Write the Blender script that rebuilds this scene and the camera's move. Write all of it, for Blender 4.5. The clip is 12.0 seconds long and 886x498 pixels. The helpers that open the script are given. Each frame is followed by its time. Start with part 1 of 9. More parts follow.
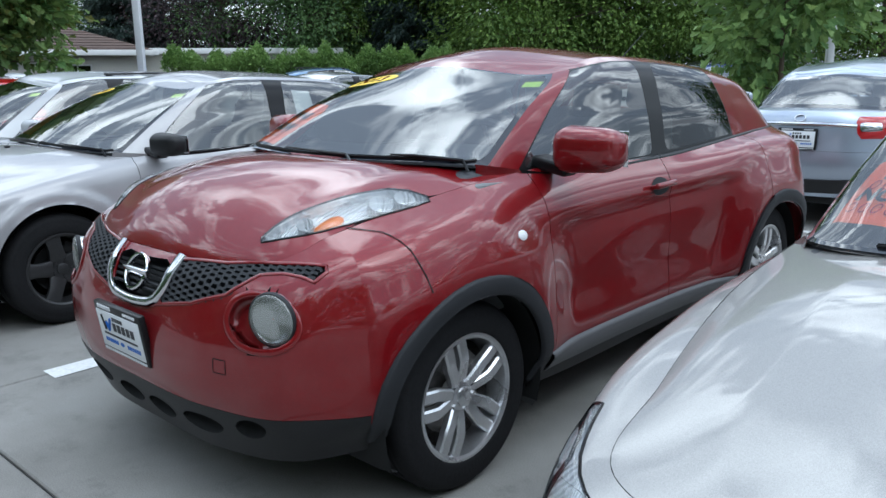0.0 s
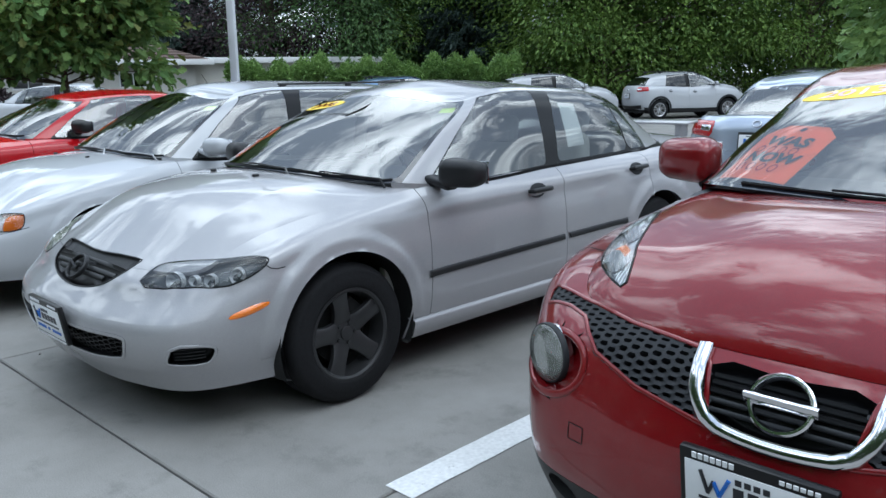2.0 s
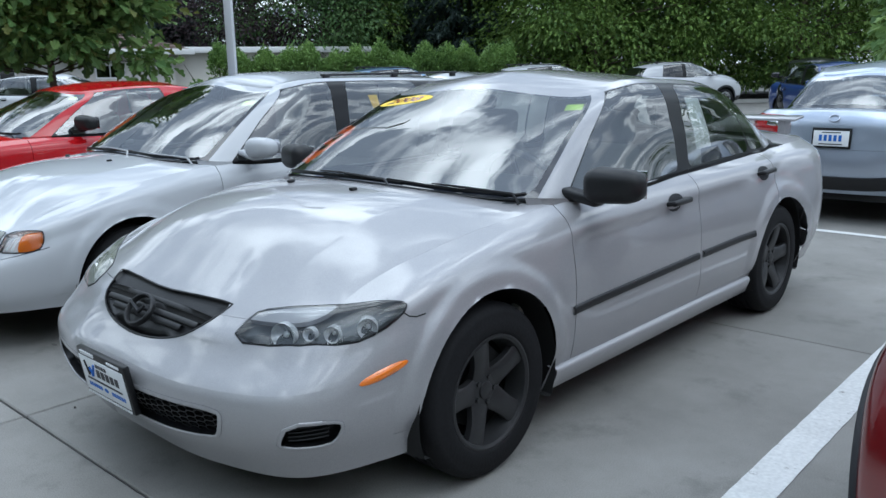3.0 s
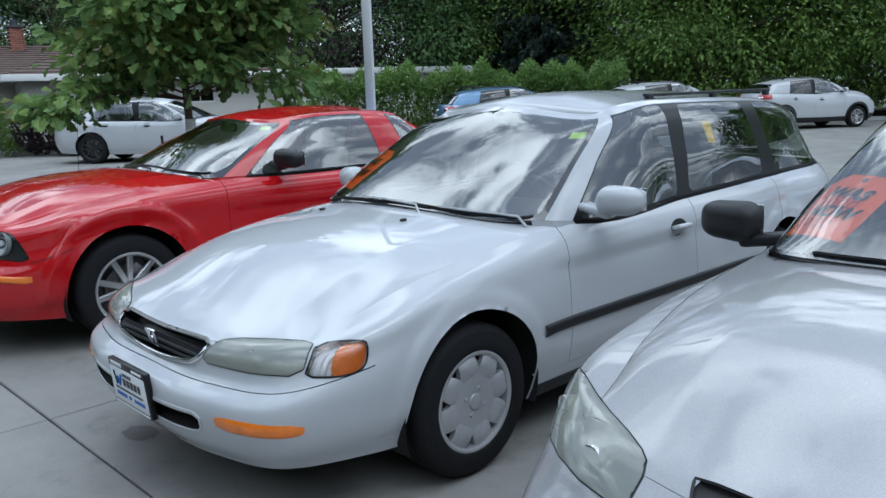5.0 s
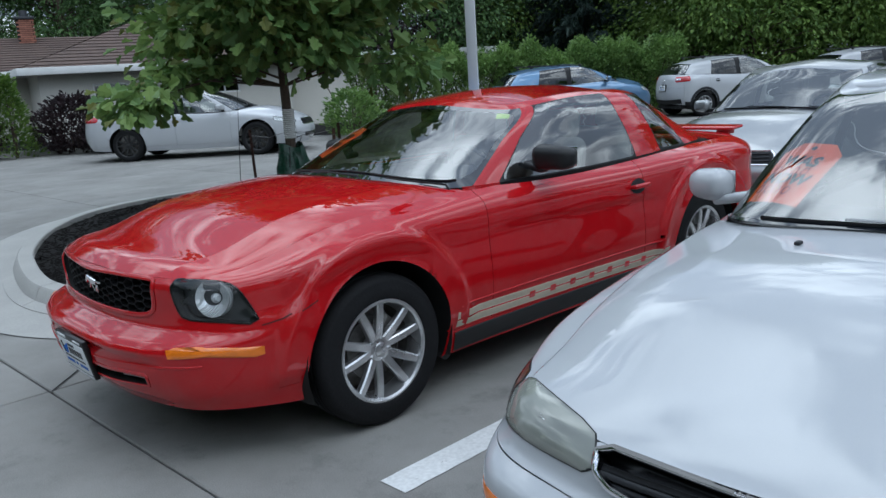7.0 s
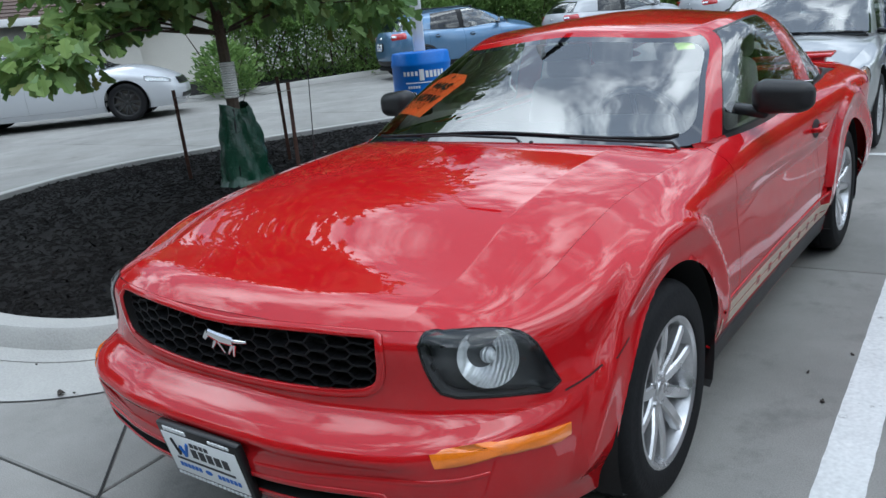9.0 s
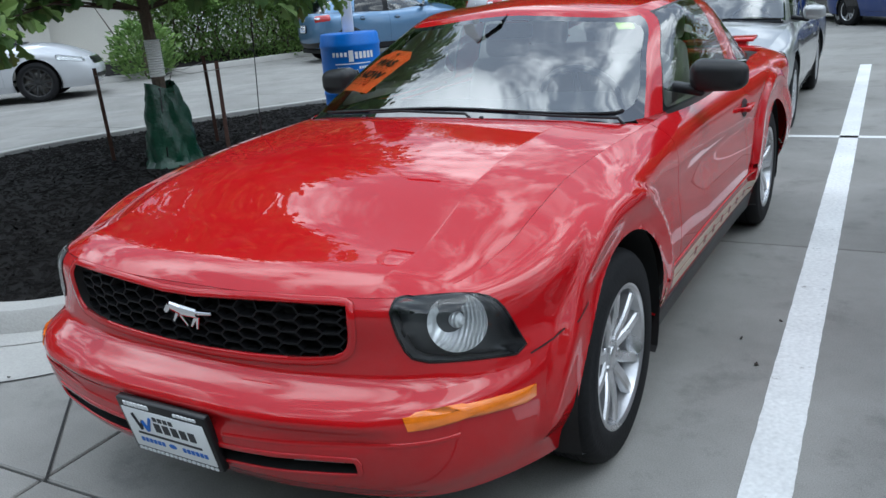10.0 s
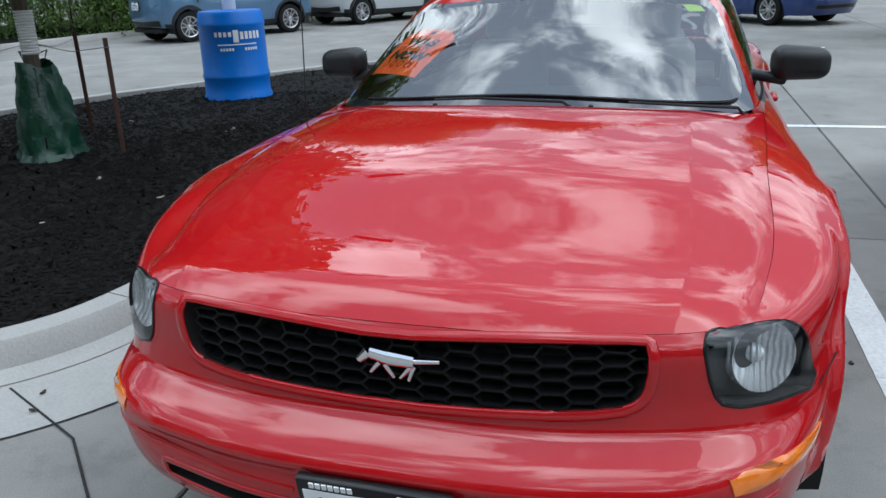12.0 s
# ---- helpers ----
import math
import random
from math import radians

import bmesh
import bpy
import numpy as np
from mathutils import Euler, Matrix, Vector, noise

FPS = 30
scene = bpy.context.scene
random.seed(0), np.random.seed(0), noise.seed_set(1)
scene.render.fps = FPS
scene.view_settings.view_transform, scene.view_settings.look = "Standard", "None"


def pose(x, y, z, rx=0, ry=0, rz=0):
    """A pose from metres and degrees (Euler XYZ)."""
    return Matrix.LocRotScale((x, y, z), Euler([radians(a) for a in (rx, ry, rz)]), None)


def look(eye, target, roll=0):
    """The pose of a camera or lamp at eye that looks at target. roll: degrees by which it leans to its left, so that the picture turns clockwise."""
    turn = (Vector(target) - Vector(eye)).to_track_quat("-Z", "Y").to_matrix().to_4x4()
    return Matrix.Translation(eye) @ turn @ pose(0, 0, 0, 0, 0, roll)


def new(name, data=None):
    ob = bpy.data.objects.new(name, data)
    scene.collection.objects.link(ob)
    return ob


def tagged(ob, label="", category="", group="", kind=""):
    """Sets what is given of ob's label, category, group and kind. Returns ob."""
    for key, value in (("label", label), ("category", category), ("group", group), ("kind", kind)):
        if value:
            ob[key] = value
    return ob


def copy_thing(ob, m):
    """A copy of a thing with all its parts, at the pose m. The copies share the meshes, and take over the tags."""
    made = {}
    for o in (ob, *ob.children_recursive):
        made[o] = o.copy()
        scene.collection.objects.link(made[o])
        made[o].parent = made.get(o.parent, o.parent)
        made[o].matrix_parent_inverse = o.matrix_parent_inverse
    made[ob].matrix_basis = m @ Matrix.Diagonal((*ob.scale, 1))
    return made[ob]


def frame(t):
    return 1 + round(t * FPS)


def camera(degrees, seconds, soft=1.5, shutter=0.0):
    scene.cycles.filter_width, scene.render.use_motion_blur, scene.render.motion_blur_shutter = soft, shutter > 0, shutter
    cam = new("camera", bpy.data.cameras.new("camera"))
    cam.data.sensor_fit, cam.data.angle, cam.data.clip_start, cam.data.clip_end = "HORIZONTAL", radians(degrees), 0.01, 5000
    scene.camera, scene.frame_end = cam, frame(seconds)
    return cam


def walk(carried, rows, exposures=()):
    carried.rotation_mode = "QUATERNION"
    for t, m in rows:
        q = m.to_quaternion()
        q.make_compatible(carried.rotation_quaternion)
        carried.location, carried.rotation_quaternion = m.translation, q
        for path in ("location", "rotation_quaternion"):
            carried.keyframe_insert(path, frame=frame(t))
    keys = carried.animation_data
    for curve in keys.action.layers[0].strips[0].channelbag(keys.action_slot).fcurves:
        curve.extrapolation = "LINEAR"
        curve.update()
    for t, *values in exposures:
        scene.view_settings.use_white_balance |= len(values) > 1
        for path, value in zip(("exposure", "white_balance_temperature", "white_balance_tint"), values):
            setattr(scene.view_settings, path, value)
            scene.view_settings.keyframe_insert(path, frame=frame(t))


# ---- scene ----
cam = camera(57.5, 12.0)
PATH = [
    (0, (11.171, -1.737, 1.424), (9.845, -0.303, 0.994), -0.9),
    (0.5, (10.728, -1.961, 1.43), (9.344, -0.572, 1.035), -1.8),
    (1, (10.248, -2.081, 1.438), (8.909, -0.652, 1.035), -2.3),
    (1.5, (9.725, -2.132, 1.461), (8.352, -0.734, 1.063), -1.6),
    (2, (9.199, -2.103, 1.453), (7.835, -0.699, 1.044), -1.1),
    (2.5, (8.689, -2.024, 1.444), (7.362, -0.588, 1.022), -1.0),
    (2.7, (8.479, -2.006, 1.456), (7.165, -0.56, 1.03), -0.9),
    (4.3, (6.605, -2.014, 1.475), (5.279, -0.59, 1.012), -2.3),
    (4.5, (6.389, -2.005, 1.468), (5.054, -0.582, 1.029), -2.2),
    (5, (5.829, -1.956, 1.498), (4.417, -0.593, 1.116), -1.8),
    (5.5, (5.276, -1.99, 1.499), (3.807, -0.679, 1.147), -1.3),
    (6, (4.677, -1.994, 1.494), (3.185, -0.717, 1.119), -1.8),
    (6.5, (4.111, -2.074, 1.506), (2.637, -0.781, 1.111), -2.8),
    (7, (3.547, -2.095, 1.515), (2.147, -0.729, 1.095), -3.5),
    (7.2, (3.303, -2.085, 1.53), (1.929, -0.692, 1.116), -3.6),
    (8.8, (1.707, -2.056, 1.505), (0.572, -0.492, 0.989), -4.4),
    (9, (1.648, -2.102, 1.509), (0.554, -0.525, 0.946), -5.7),
    (9.5, (1.592, -2.196, 1.494), (0.59, -0.57, 0.902), -5.5),
    (10, (1.572, -2.201, 1.487), (0.647, -0.538, 0.874), -4.6),
    (10.5, (1.501, -2.2, 1.479), (0.641, -0.508, 0.846), -3.9),
    (11, (1.251, -2.171, 1.464), (0.445, -0.458, 0.818), -2.6),
    (11.5, (0.909, -2.122, 1.483), (0.182, -0.38, 0.822), -2.3),
    (12, (0.481, -2.173, 1.481), (-0.02, -0.356, 0.812), -2.1),
]
walk(cam, [(t, look(e, g, r)) for t, e, g, r in PATH], [(0, -0.25, 5550, 4), (1.5, -0.27, 5550, 4), (3.4, -0.42, 5500, 4), (4.5, -0.55, 5500, 4), (5, -0.48, 5450, 4), (6.5, -0.66, 5480, 4), (7.5, -0.58, 5500, 4), (9, -0.25, 5600, 4), (12, -0.27, 5650, 4)])

# ---- light ----
SUN_EL, SUN_AZ = radians(56), radians(78)
world = bpy.data.worlds.new("sky")
scene.world = world
world.use_nodes = True
wn, wl = world.node_tree.nodes, world.node_tree.links
wn.clear()
w_out = wn.new("ShaderNodeOutputWorld")
w_bg = wn.new("ShaderNodeBackground")
w_bg.inputs["Strength"].default_value = 0.112
w_sky = wn.new("ShaderNodeTexSky")
w_sky.sky_type = "NISHITA"
w_sky.sun_disc = False
w_sky.sun_elevation, w_sky.sun_rotation = SUN_EL, SUN_AZ
w_sky.dust_density = 2.0
# broken cloud cover, laid on a flat layer overhead
w_tc = wn.new("ShaderNodeTexCoord")
w_sep = wn.new("ShaderNodeSeparateXYZ")
w_add = wn.new("ShaderNodeMath"); w_add.operation = "ADD"; w_add.inputs[1].default_value = 0.16
w_max = wn.new("ShaderNodeMath"); w_max.operation = "MAXIMUM"; w_max.inputs[1].default_value = 0.02
w_dx = wn.new("ShaderNodeMath"); w_dx.operation = "DIVIDE"
w_dy = wn.new("ShaderNodeMath"); w_dy.operation = "DIVIDE"
w_com = wn.new("ShaderNodeCombineXYZ")
w_n1 = wn.new("ShaderNodeTexNoise")
w_n1.inputs["Scale"].default_value = 2.3
w_n1.inputs["Detail"].default_value = 9.0
w_n1.inputs["Roughness"].default_value = 0.64
w_n1.inputs["Distortion"].default_value = 0.25
w_ramp = wn.new("ShaderNodeValToRGB")
w_ramp.color_ramp.elements[0].position, w_ramp.color_ramp.elements[1].position = 0.47, 0.545
w_n2 = wn.new("ShaderNodeTexNoise")
w_n2.inputs["Scale"].default_value = 2.6
w_n2.inputs["Detail"].default_value = 6.0
w_cr = wn.new("ShaderNodeValToRGB")
w_cr.color_ramp.elements[0].position, w_cr.color_ramp.elements[1].position = 0.42, 0.72
w_cr.color_ramp.elements[0].color = (13.0, 13.3, 14.0, 1)
w_cr.color_ramp.elements[1].color = (46.0, 45.5, 44.0, 1)
w_mix = wn.new("ShaderNodeMix"); w_mix.data_type = "RGBA"
wl.new(w_tc.outputs["Generated"], w_sep.inputs[0])
wl.new(w_sep.outputs["Z"], w_add.inputs[0])
wl.new(w_add.outputs[0], w_max.inputs[0])
wl.new(w_sep.outputs["X"], w_dx.inputs[0]); wl.new(w_max.outputs[0], w_dx.inputs[1])
wl.new(w_sep.outputs["Y"], w_dy.inputs[0]); wl.new(w_max.outputs[0], w_dy.inputs[1])
wl.new(w_dx.outputs[0], w_com.inputs[0]); wl.new(w_dy.outputs[0], w_com.inputs[1])
wl.new(w_com.outputs[0], w_n1.inputs["Vector"]); wl.new(w_com.outputs[0], w_n2.inputs["Vector"])
wl.new(w_n1.outputs["Fac"], w_ramp.inputs[0]); wl.new(w_n2.outputs["Fac"], w_cr.inputs[0])
wl.new(w_ramp.outputs["Color"], w_mix.inputs[0])
w_haze = wn.new("ShaderNodeMix"); w_haze.data_type = "RGBA"; w_haze.inputs[0].default_value = 0.55
w_haze.inputs[7].default_value = (11.0, 11.8, 13.2, 1)
wl.new(w_sky.outputs[0], w_haze.inputs[6]); wl.new(w_haze.outputs[2], w_mix.inputs[6]); wl.new(w_cr.outputs["Color"], w_mix.inputs[7])
# a clouded sky is brighter overhead than at the horizon
w_up = wn.new("ShaderNodeMapRange"); w_up.inputs["To Min"].default_value, w_up.inputs["To Max"].default_value = 0.46, 1.5
w_zen = wn.new("ShaderNodeMix"); w_zen.data_type = "RGBA"; w_zen.blend_type = "MULTIPLY"; w_zen.inputs[0].default_value = 1.0
wl.new(w_sep.outputs["Z"], w_up.inputs["Value"])
wl.new(w_mix.outputs[2], w_zen.inputs[6]); wl.new(w_up.outputs[0], w_zen.inputs[7])
wl.new(w_zen.outputs[2], w_bg.inputs["Color"]); wl.new(w_bg.outputs[0], w_out.inputs[0])

sun = new("sun", bpy.data.lights.new("sun", "SUN"))
sun.data.energy, sun.data.angle, sun.data.color = 0.42, radians(28), (1.0, 0.96, 0.9)
sun.matrix_world = look((0, 0, 0), (math.sin(SUN_AZ) * -math.cos(SUN_EL), -math.cos(SUN_AZ) * math.cos(SUN_EL), -math.sin(SUN_EL)))

# ---- materials ----
def nodes_of(name):
    m = bpy.data.materials.new(name)
    m.use_nodes = True
    return m, m.node_tree.nodes, m.node_tree.links, m.node_tree.nodes["Principled BSDF"]


def plain(name, color, rough=0.5, metal=0.0, coat=0.0, vary=0.12, scale=30.0, bump=0.0, spec=0.5, object_vary=0.0):
    """A painted, moulded or cast surface: colour drifting at two scales, roughness drifting with it, fine relief."""
    m, n, l, b = nodes_of(name)
    tc = n.new("ShaderNodeTexCoord")
    big = n.new("ShaderNodeTexNoise"); big.inputs["Scale"].default_value = scale * 0.12; big.inputs["Detail"].default_value = 4
    fine = n.new("ShaderNodeTexNoise"); fine.inputs["Scale"].default_value = scale * 4; fine.inputs["Detail"].default_value = 6
    for t in (big, fine):
        l.new(tc.outputs["Object"], t.inputs["Vector"])
    s = n.new("ShaderNodeMath"); s.operation = "ADD"
    l.new(big.outputs["Fac"], s.inputs[0]); l.new(fine.outputs["Fac"], s.inputs[1])
    last = s
    if object_vary:
        oi = n.new("ShaderNodeObjectInfo")
        k = n.new("ShaderNodeMath"); k.operation = "MULTIPLY_ADD"; k.inputs[1].default_value = object_vary; k.inputs[2].default_value = -object_vary / 2
        l.new(oi.outputs["Random"], k.inputs[0])
        last = n.new("ShaderNodeMath"); last.operation = "ADD"
        l.new(s.outputs[0], last.inputs[0]); l.new(k.outputs[0], last.inputs[1])
    r = n.new("ShaderNodeMapRange")
    r.inputs["From Min"].default_value, r.inputs["From Max"].default_value = 0.6, 1.4
    r.inputs["To Min"].default_value, r.inputs["To Max"].default_value = 1 - vary, 1 + vary
    l.new(last.outputs[0], r.inputs["Value"])
    mul = n.new("ShaderNodeMix"); mul.data_type = "RGBA"; mul.blend_type = "MULTIPLY"; mul.inputs[0].default_value = 1.0
    mul.inputs[6].default_value = (*color, 1)
    l.new(r.outputs[0], mul.inputs[7])
    l.new(mul.outputs[2], b.inputs["Base Color"])
    rr = n.new("ShaderNodeMapRange")
    rr.inputs["To Min"].default_value, rr.inputs["To Max"].default_value = max(0.0, rough * 0.8), min(1.0, rough * 1.2)
    l.new(big.outputs["Fac"], rr.inputs["Value"]); l.new(rr.outputs[0], b.inputs["Roughness"])
    b.inputs["Metallic"].default_value = metal
    b.inputs["Coat Weight"].default_value = coat
    b.inputs["Coat Roughness"].default_value = 0.02
    b.inputs["Specular IOR Level"].default_value = spec
    if bump:
        bu = n.new("ShaderNodeBump"); bu.inputs["Strength"].default_value = bump; bu.inputs["Distance"].default_value = 0.01
        l.new(fine.outputs["Fac"], bu.inputs["Height"]); l.new(bu.outputs[0], b.inputs["Normal"])
    return m


def paint(name, color, metal=0.0, rough=0.35, dust=0.05, flake=0.06):
    """Clear-coated car paint: metal flakes, thin road dust, faint orange peel."""
    m, n, l, b = nodes_of(name)
    tc = n.new("ShaderNodeTexCoord")
    fl = n.new("ShaderNodeTexVoronoi"); fl.inputs["Scale"].default_value = 900
    du = n.new("ShaderNodeTexNoise"); du.inputs["Scale"].default_value = 3.0; du.inputs["Detail"].default_value = 8; du.inputs["Roughness"].default_value = 0.7
    pe = n.new("ShaderNodeTexNoise"); pe.inputs["Scale"].default_value = 160; pe.inputs["Detail"].default_value = 1
    for t in (fl, du, pe):
        l.new(tc.outputs["Object"], t.inputs["Vector"])
    mr = n.new("ShaderNodeMapRange"); mr.inputs["To Min"].default_value, mr.inputs["To Max"].default_value = 1 - flake, 1 + flake
    l.new(fl.outputs["Color"], mr.inputs["Value"])
    mul = n.new("ShaderNodeMix"); mul.data_type = "RGBA"; mul.blend_type = "MULTIPLY"; mul.inputs[0].default_value = 1.0
    mul.inputs[6].default_value = (*color, 1); l.new(mr.outputs[0], mul.inputs[7])
    dr = n.new("ShaderNodeMapRange"); dr.inputs["From Min"].default_value, dr.inputs["From Max"].default_value = 0.45, 0.75
    dr.inputs["To Min"].default_value, dr.inputs["To Max"].default_value = 0.0, dust
    l.new(du.outputs["Fac"], dr.inputs["Value"])
    mx = n.new("ShaderNodeMix"); mx.data_type = "RGBA"; mx.inputs[7].default_value = (0.42, 0.40, 0.37, 1)
    l.new(dr.outputs[0], mx.inputs[0]); l.new(mul.outputs[2], mx.inputs[6]); l.new(mx.outputs[2], b.inputs["Base Color"])
    b.inputs["Metallic"].default_value, b.inputs["Roughness"].default_value = metal, rough
    b.inputs["Specular IOR Level"].default_value = 0.0 if metal == 0 else 0.2
    b.inputs["Coat Weight"].default_value = 1.0
    b.inputs["Coat IOR"].default_value = 1.56
    cr = n.new("ShaderNodeMapRange"); cr.inputs["To Min"].default_value, cr.inputs["To Max"].default_value = 0.0, 0.014
    l.new(du.outputs["Fac"], cr.inputs["Value"]); l.new(cr.outputs[0], b.inputs["Coat Roughness"])
    bu = n.new("ShaderNodeBump"); bu.inputs["Strength"].default_value = 0.006; bu.inputs["Distance"].default_value = 0.002
    l.new(pe.outputs["Fac"], bu.inputs["Height"]); l.new(bu.outputs[0], b.inputs["Coat Normal"])
    return m


def pane(name, tint, gloss=0.0, ior=1.5, haze=0.0):
    """A thin sheet of tinted glass or clear plastic: what is behind shows through, its face mirrors."""
    m, n, l, b = nodes_of(name)
    n.remove(b)
    out = n["Material Output"]
    tr = n.new("ShaderNodeBsdfTransparent"); tr.inputs[0].default_value = (*tint, 1)
    gl = n.new("ShaderNodeBsdfGlossy"); gl.inputs["Roughness"].default_value = gloss
    gl.inputs["Color"].default_value = (1, 1, 1, 1)
    fr = n.new("ShaderNodeFresnel"); fr.inputs[0].default_value = ior
    mx = n.new("ShaderNodeMixShader")
    l.new(fr.outputs[0], mx.inputs[0]); l.new(tr.outputs[0], mx.inputs[1]); l.new(gl.outputs[0], mx.inputs[2])
    if haze:
        df = n.new("ShaderNodeBsdfDiffuse"); df.inputs[0].default_value = (0.62, 0.64, 0.58, 1)
        hz = n.new("ShaderNodeMixShader"); hz.inputs[0].default_value = haze
        l.new(tr.outputs[0], hz.inputs[1]); l.new(df.outputs[0], hz.inputs[2]); l.new(hz.outputs[0], mx.inputs[1])
    l.new(mx.outputs[0], out.inputs[0])
    return m


def leafy(name, low, high, rough=0.5):
    """Leaves: every leaf its own green between two, some light through them."""
    m, n, l, b = nodes_of(name)
    geo = n.new("ShaderNodeNewGeometry")
    mx = n.new("ShaderNodeMix"); mx.data_type = "RGBA"
    mx.inputs[6].default_value, mx.inputs[7].default_value = (*low, 1), (*high, 1)
    tc = n.new("ShaderNodeTexCoord")
    no = n.new("ShaderNodeTexNoise"); no.inputs["Scale"].default_value = 0.9; no.inputs["Detail"].default_value = 3
    l.new(tc.outputs["Object"], no.inputs["Vector"])
    av = n.new("ShaderNodeMath"); av.operation = "MULTIPLY_ADD"; av.inputs[1].default_value = 0.6; l.new(geo.outputs["Random Per Island"], av.inputs[0])
    sc = n.new("ShaderNodeMath"); sc.operation = "MULTIPLY_ADD"; sc.inputs[1].default_value = 1.2; sc.inputs[2].default_value = -0.4
    l.new(no.outputs["Fac"], sc.inputs[0]); l.new(sc.outputs[0], av.inputs[2])
    l.new(av.outputs[0], mx.inputs[0]); l.new(mx.outputs[2], b.inputs["Base Color"])
    b.inputs["Roughness"].default_value = rough
    b.inputs["Specular IOR Level"].default_value = 0.35
    tl = n.new("ShaderNodeBsdfTranslucent"); l.new(mx.outputs[2], tl.inputs[0])
    ms = n.new("ShaderNodeMixShader"); ms.inputs[0].default_value = 0.3
    l.new(b.outputs[0], ms.inputs[1]); l.new(tl.outputs[0], ms.inputs[2]); l.new(ms.outputs[0], n["Material Output"].inputs[0])
    return m


M_RED = paint("bright_red_paint", (0.42, 0.005, 0.009), 0.0, 0.35, 0.04)
M_WINE = paint("dark_cherry_paint", (0.19, 0.002, 0.005), 0.2, 0.36, 0.05, 0.2)
M_SILVER = paint("silver_paint", (0.36, 0.355, 0.365), 0.35, 0.5, 0.06, 0.18)
M_WHITE = paint("white_paint", (0.46, 0.47, 0.49), 0.0, 0.35, 0.06, 0.02)
M_GREY = paint("grey_paint", (0.20, 0.21, 0.22), 0.7, 0.36, 0.05, 0.18)
M_ICE = paint("pale_blue_silver_paint", (0.42, 0.47, 0.56), 0.75, 0.36, 0.05, 0.18)
M_BLUE = paint("blue_grey_paint", (0.10, 0.19, 0.32), 0.5, 0.36, 0.05, 0.15)
M_BEIGE = paint("warm_silver_paint", (0.34, 0.33, 0.32), 0.35, 0.5, 0.06, 0.18)
M_GREYSIL = paint("silver_grey_paint", (0.34, 0.345, 0.35), 0.7, 0.36, 0.06, 0.18)
M_BLACKPAINT = paint("black_paint", (0.010, 0.010, 0.012), 0.0, 0.35, 0.05, 0.05)
M_DEEPBLUE = paint("deep_blue_paint", (0.01, 0.035, 0.16), 0.2, 0.35, 0.05, 0.1)
M_BLACK = plain("black_plastic", (0.014, 0.014, 0.015), 0.42, vary=0.3, scale=40, bump=0.06, spec=0.35)
M_TRIM = plain("satin_black_trim", (0.008, 0.008, 0.009), 0.3, vary=0.2, spec=0.3)
M_GREYPL = plain("grey_black_plastic", (0.024, 0.025, 0.028), 0.55, vary=0.25, scale=60, bump=0.1, spec=0.3)
M_GRILLE = plain("dull_black_mesh", (0.009, 0.009, 0.010), 0.6, vary=0.2, spec=0.2)
M_DARK = plain("dark_underside", (0.008, 0.008, 0.008), 0.9, vary=0.3)
M_TYRE = plain("tyre_rubber", (0.010, 0.010, 0.011), 0.75, vary=0.35, scale=18, bump=0.15, spec=0.2)
M_ALLOY = plain("silver_alloy", (0.62, 0.62, 0.63), 0.28, metal=0.9, vary=0.1, scale=25)
M_CHROME = plain("chrome", (0.78, 0.78, 0.8), 0.08, metal=1.0, vary=0.05)
M_BLKRIM = plain("matt_black_rim", (0.02, 0.02, 0.021), 0.4, vary=0.25, scale=25)
M_HUBCAP = plain("silver_painted_plastic", (0.44, 0.44, 0.45), 0.4, metal=0.5, vary=0.12)
M_STEEL = plain("bare_steel", (0.25, 0.24, 0.23), 0.5, metal=0.8, vary=0.4, scale=12)
M_CABIN = plain("dark_grey_upholstery", (0.20, 0.205, 0.21), 0.9, vary=0.2, scale=40, bump=0.1)
M_TAN = plain("light_grey_upholstery", (0.46, 0.45, 0.43), 0.85, vary=0.15, scale=40, bump=0.1)
M_DASH = plain("dashboard_vinyl", (0.045, 0.048, 0.055), 0.6, vary=0.2, scale=60, bump=0.1)
M_GLASS = pane("window_glass", (0.84, 0.90, 0.87), 0.0, 2.35)
M_FRIT = plain("black_glass_border", (0.010, 0.012, 0.018), 0.03, coat=1.0, vary=0.05)
M_DKGLASS = pane("privacy_glass", (0.12, 0.13, 0.13), 0.0, 1.8)
M_LENS = pane("lamp_lens", (0.92, 0.94, 0.95))
M_OLDLENS = pane("yellowed_lamp_lens", (0.60, 0.61, 0.52), 0.04, 1.6, 0.3)
M_AMBER = plain("amber_plastic", (0.78, 0.19, 0.008), 0.15, vary=0.2, scale=200, coat=1.0)
M_REDLENS = plain("red_lamp_plastic", (0.42, 0.012, 0.015), 0.12, vary=0.2, scale=120, coat=1.0)
M_BOWL = plain("lamp_reflector", (0.7, 0.71, 0.73), 0.14, metal=1.0, vary=0.1)
M_LAMPSIL = plain("silvered_lamp_shell", (0.88, 0.89, 0.90), 0.25, metal=0.25, vary=0.18, scale=60)
nt = M_LAMPSIL.node_tree  # moulded flutes
fw, fb, ft = nt.nodes.new("ShaderNodeTexWave"), nt.nodes.new("ShaderNodeBump"), nt.nodes.new("ShaderNodeTexCoord")
fw.bands_direction = "X"
fw.inputs["Scale"].default_value, fw.inputs["Distortion"].default_value = 26.0, 3.0
fb.inputs["Strength"].default_value, fb.inputs["Distance"].default_value = 0.9, 0.006
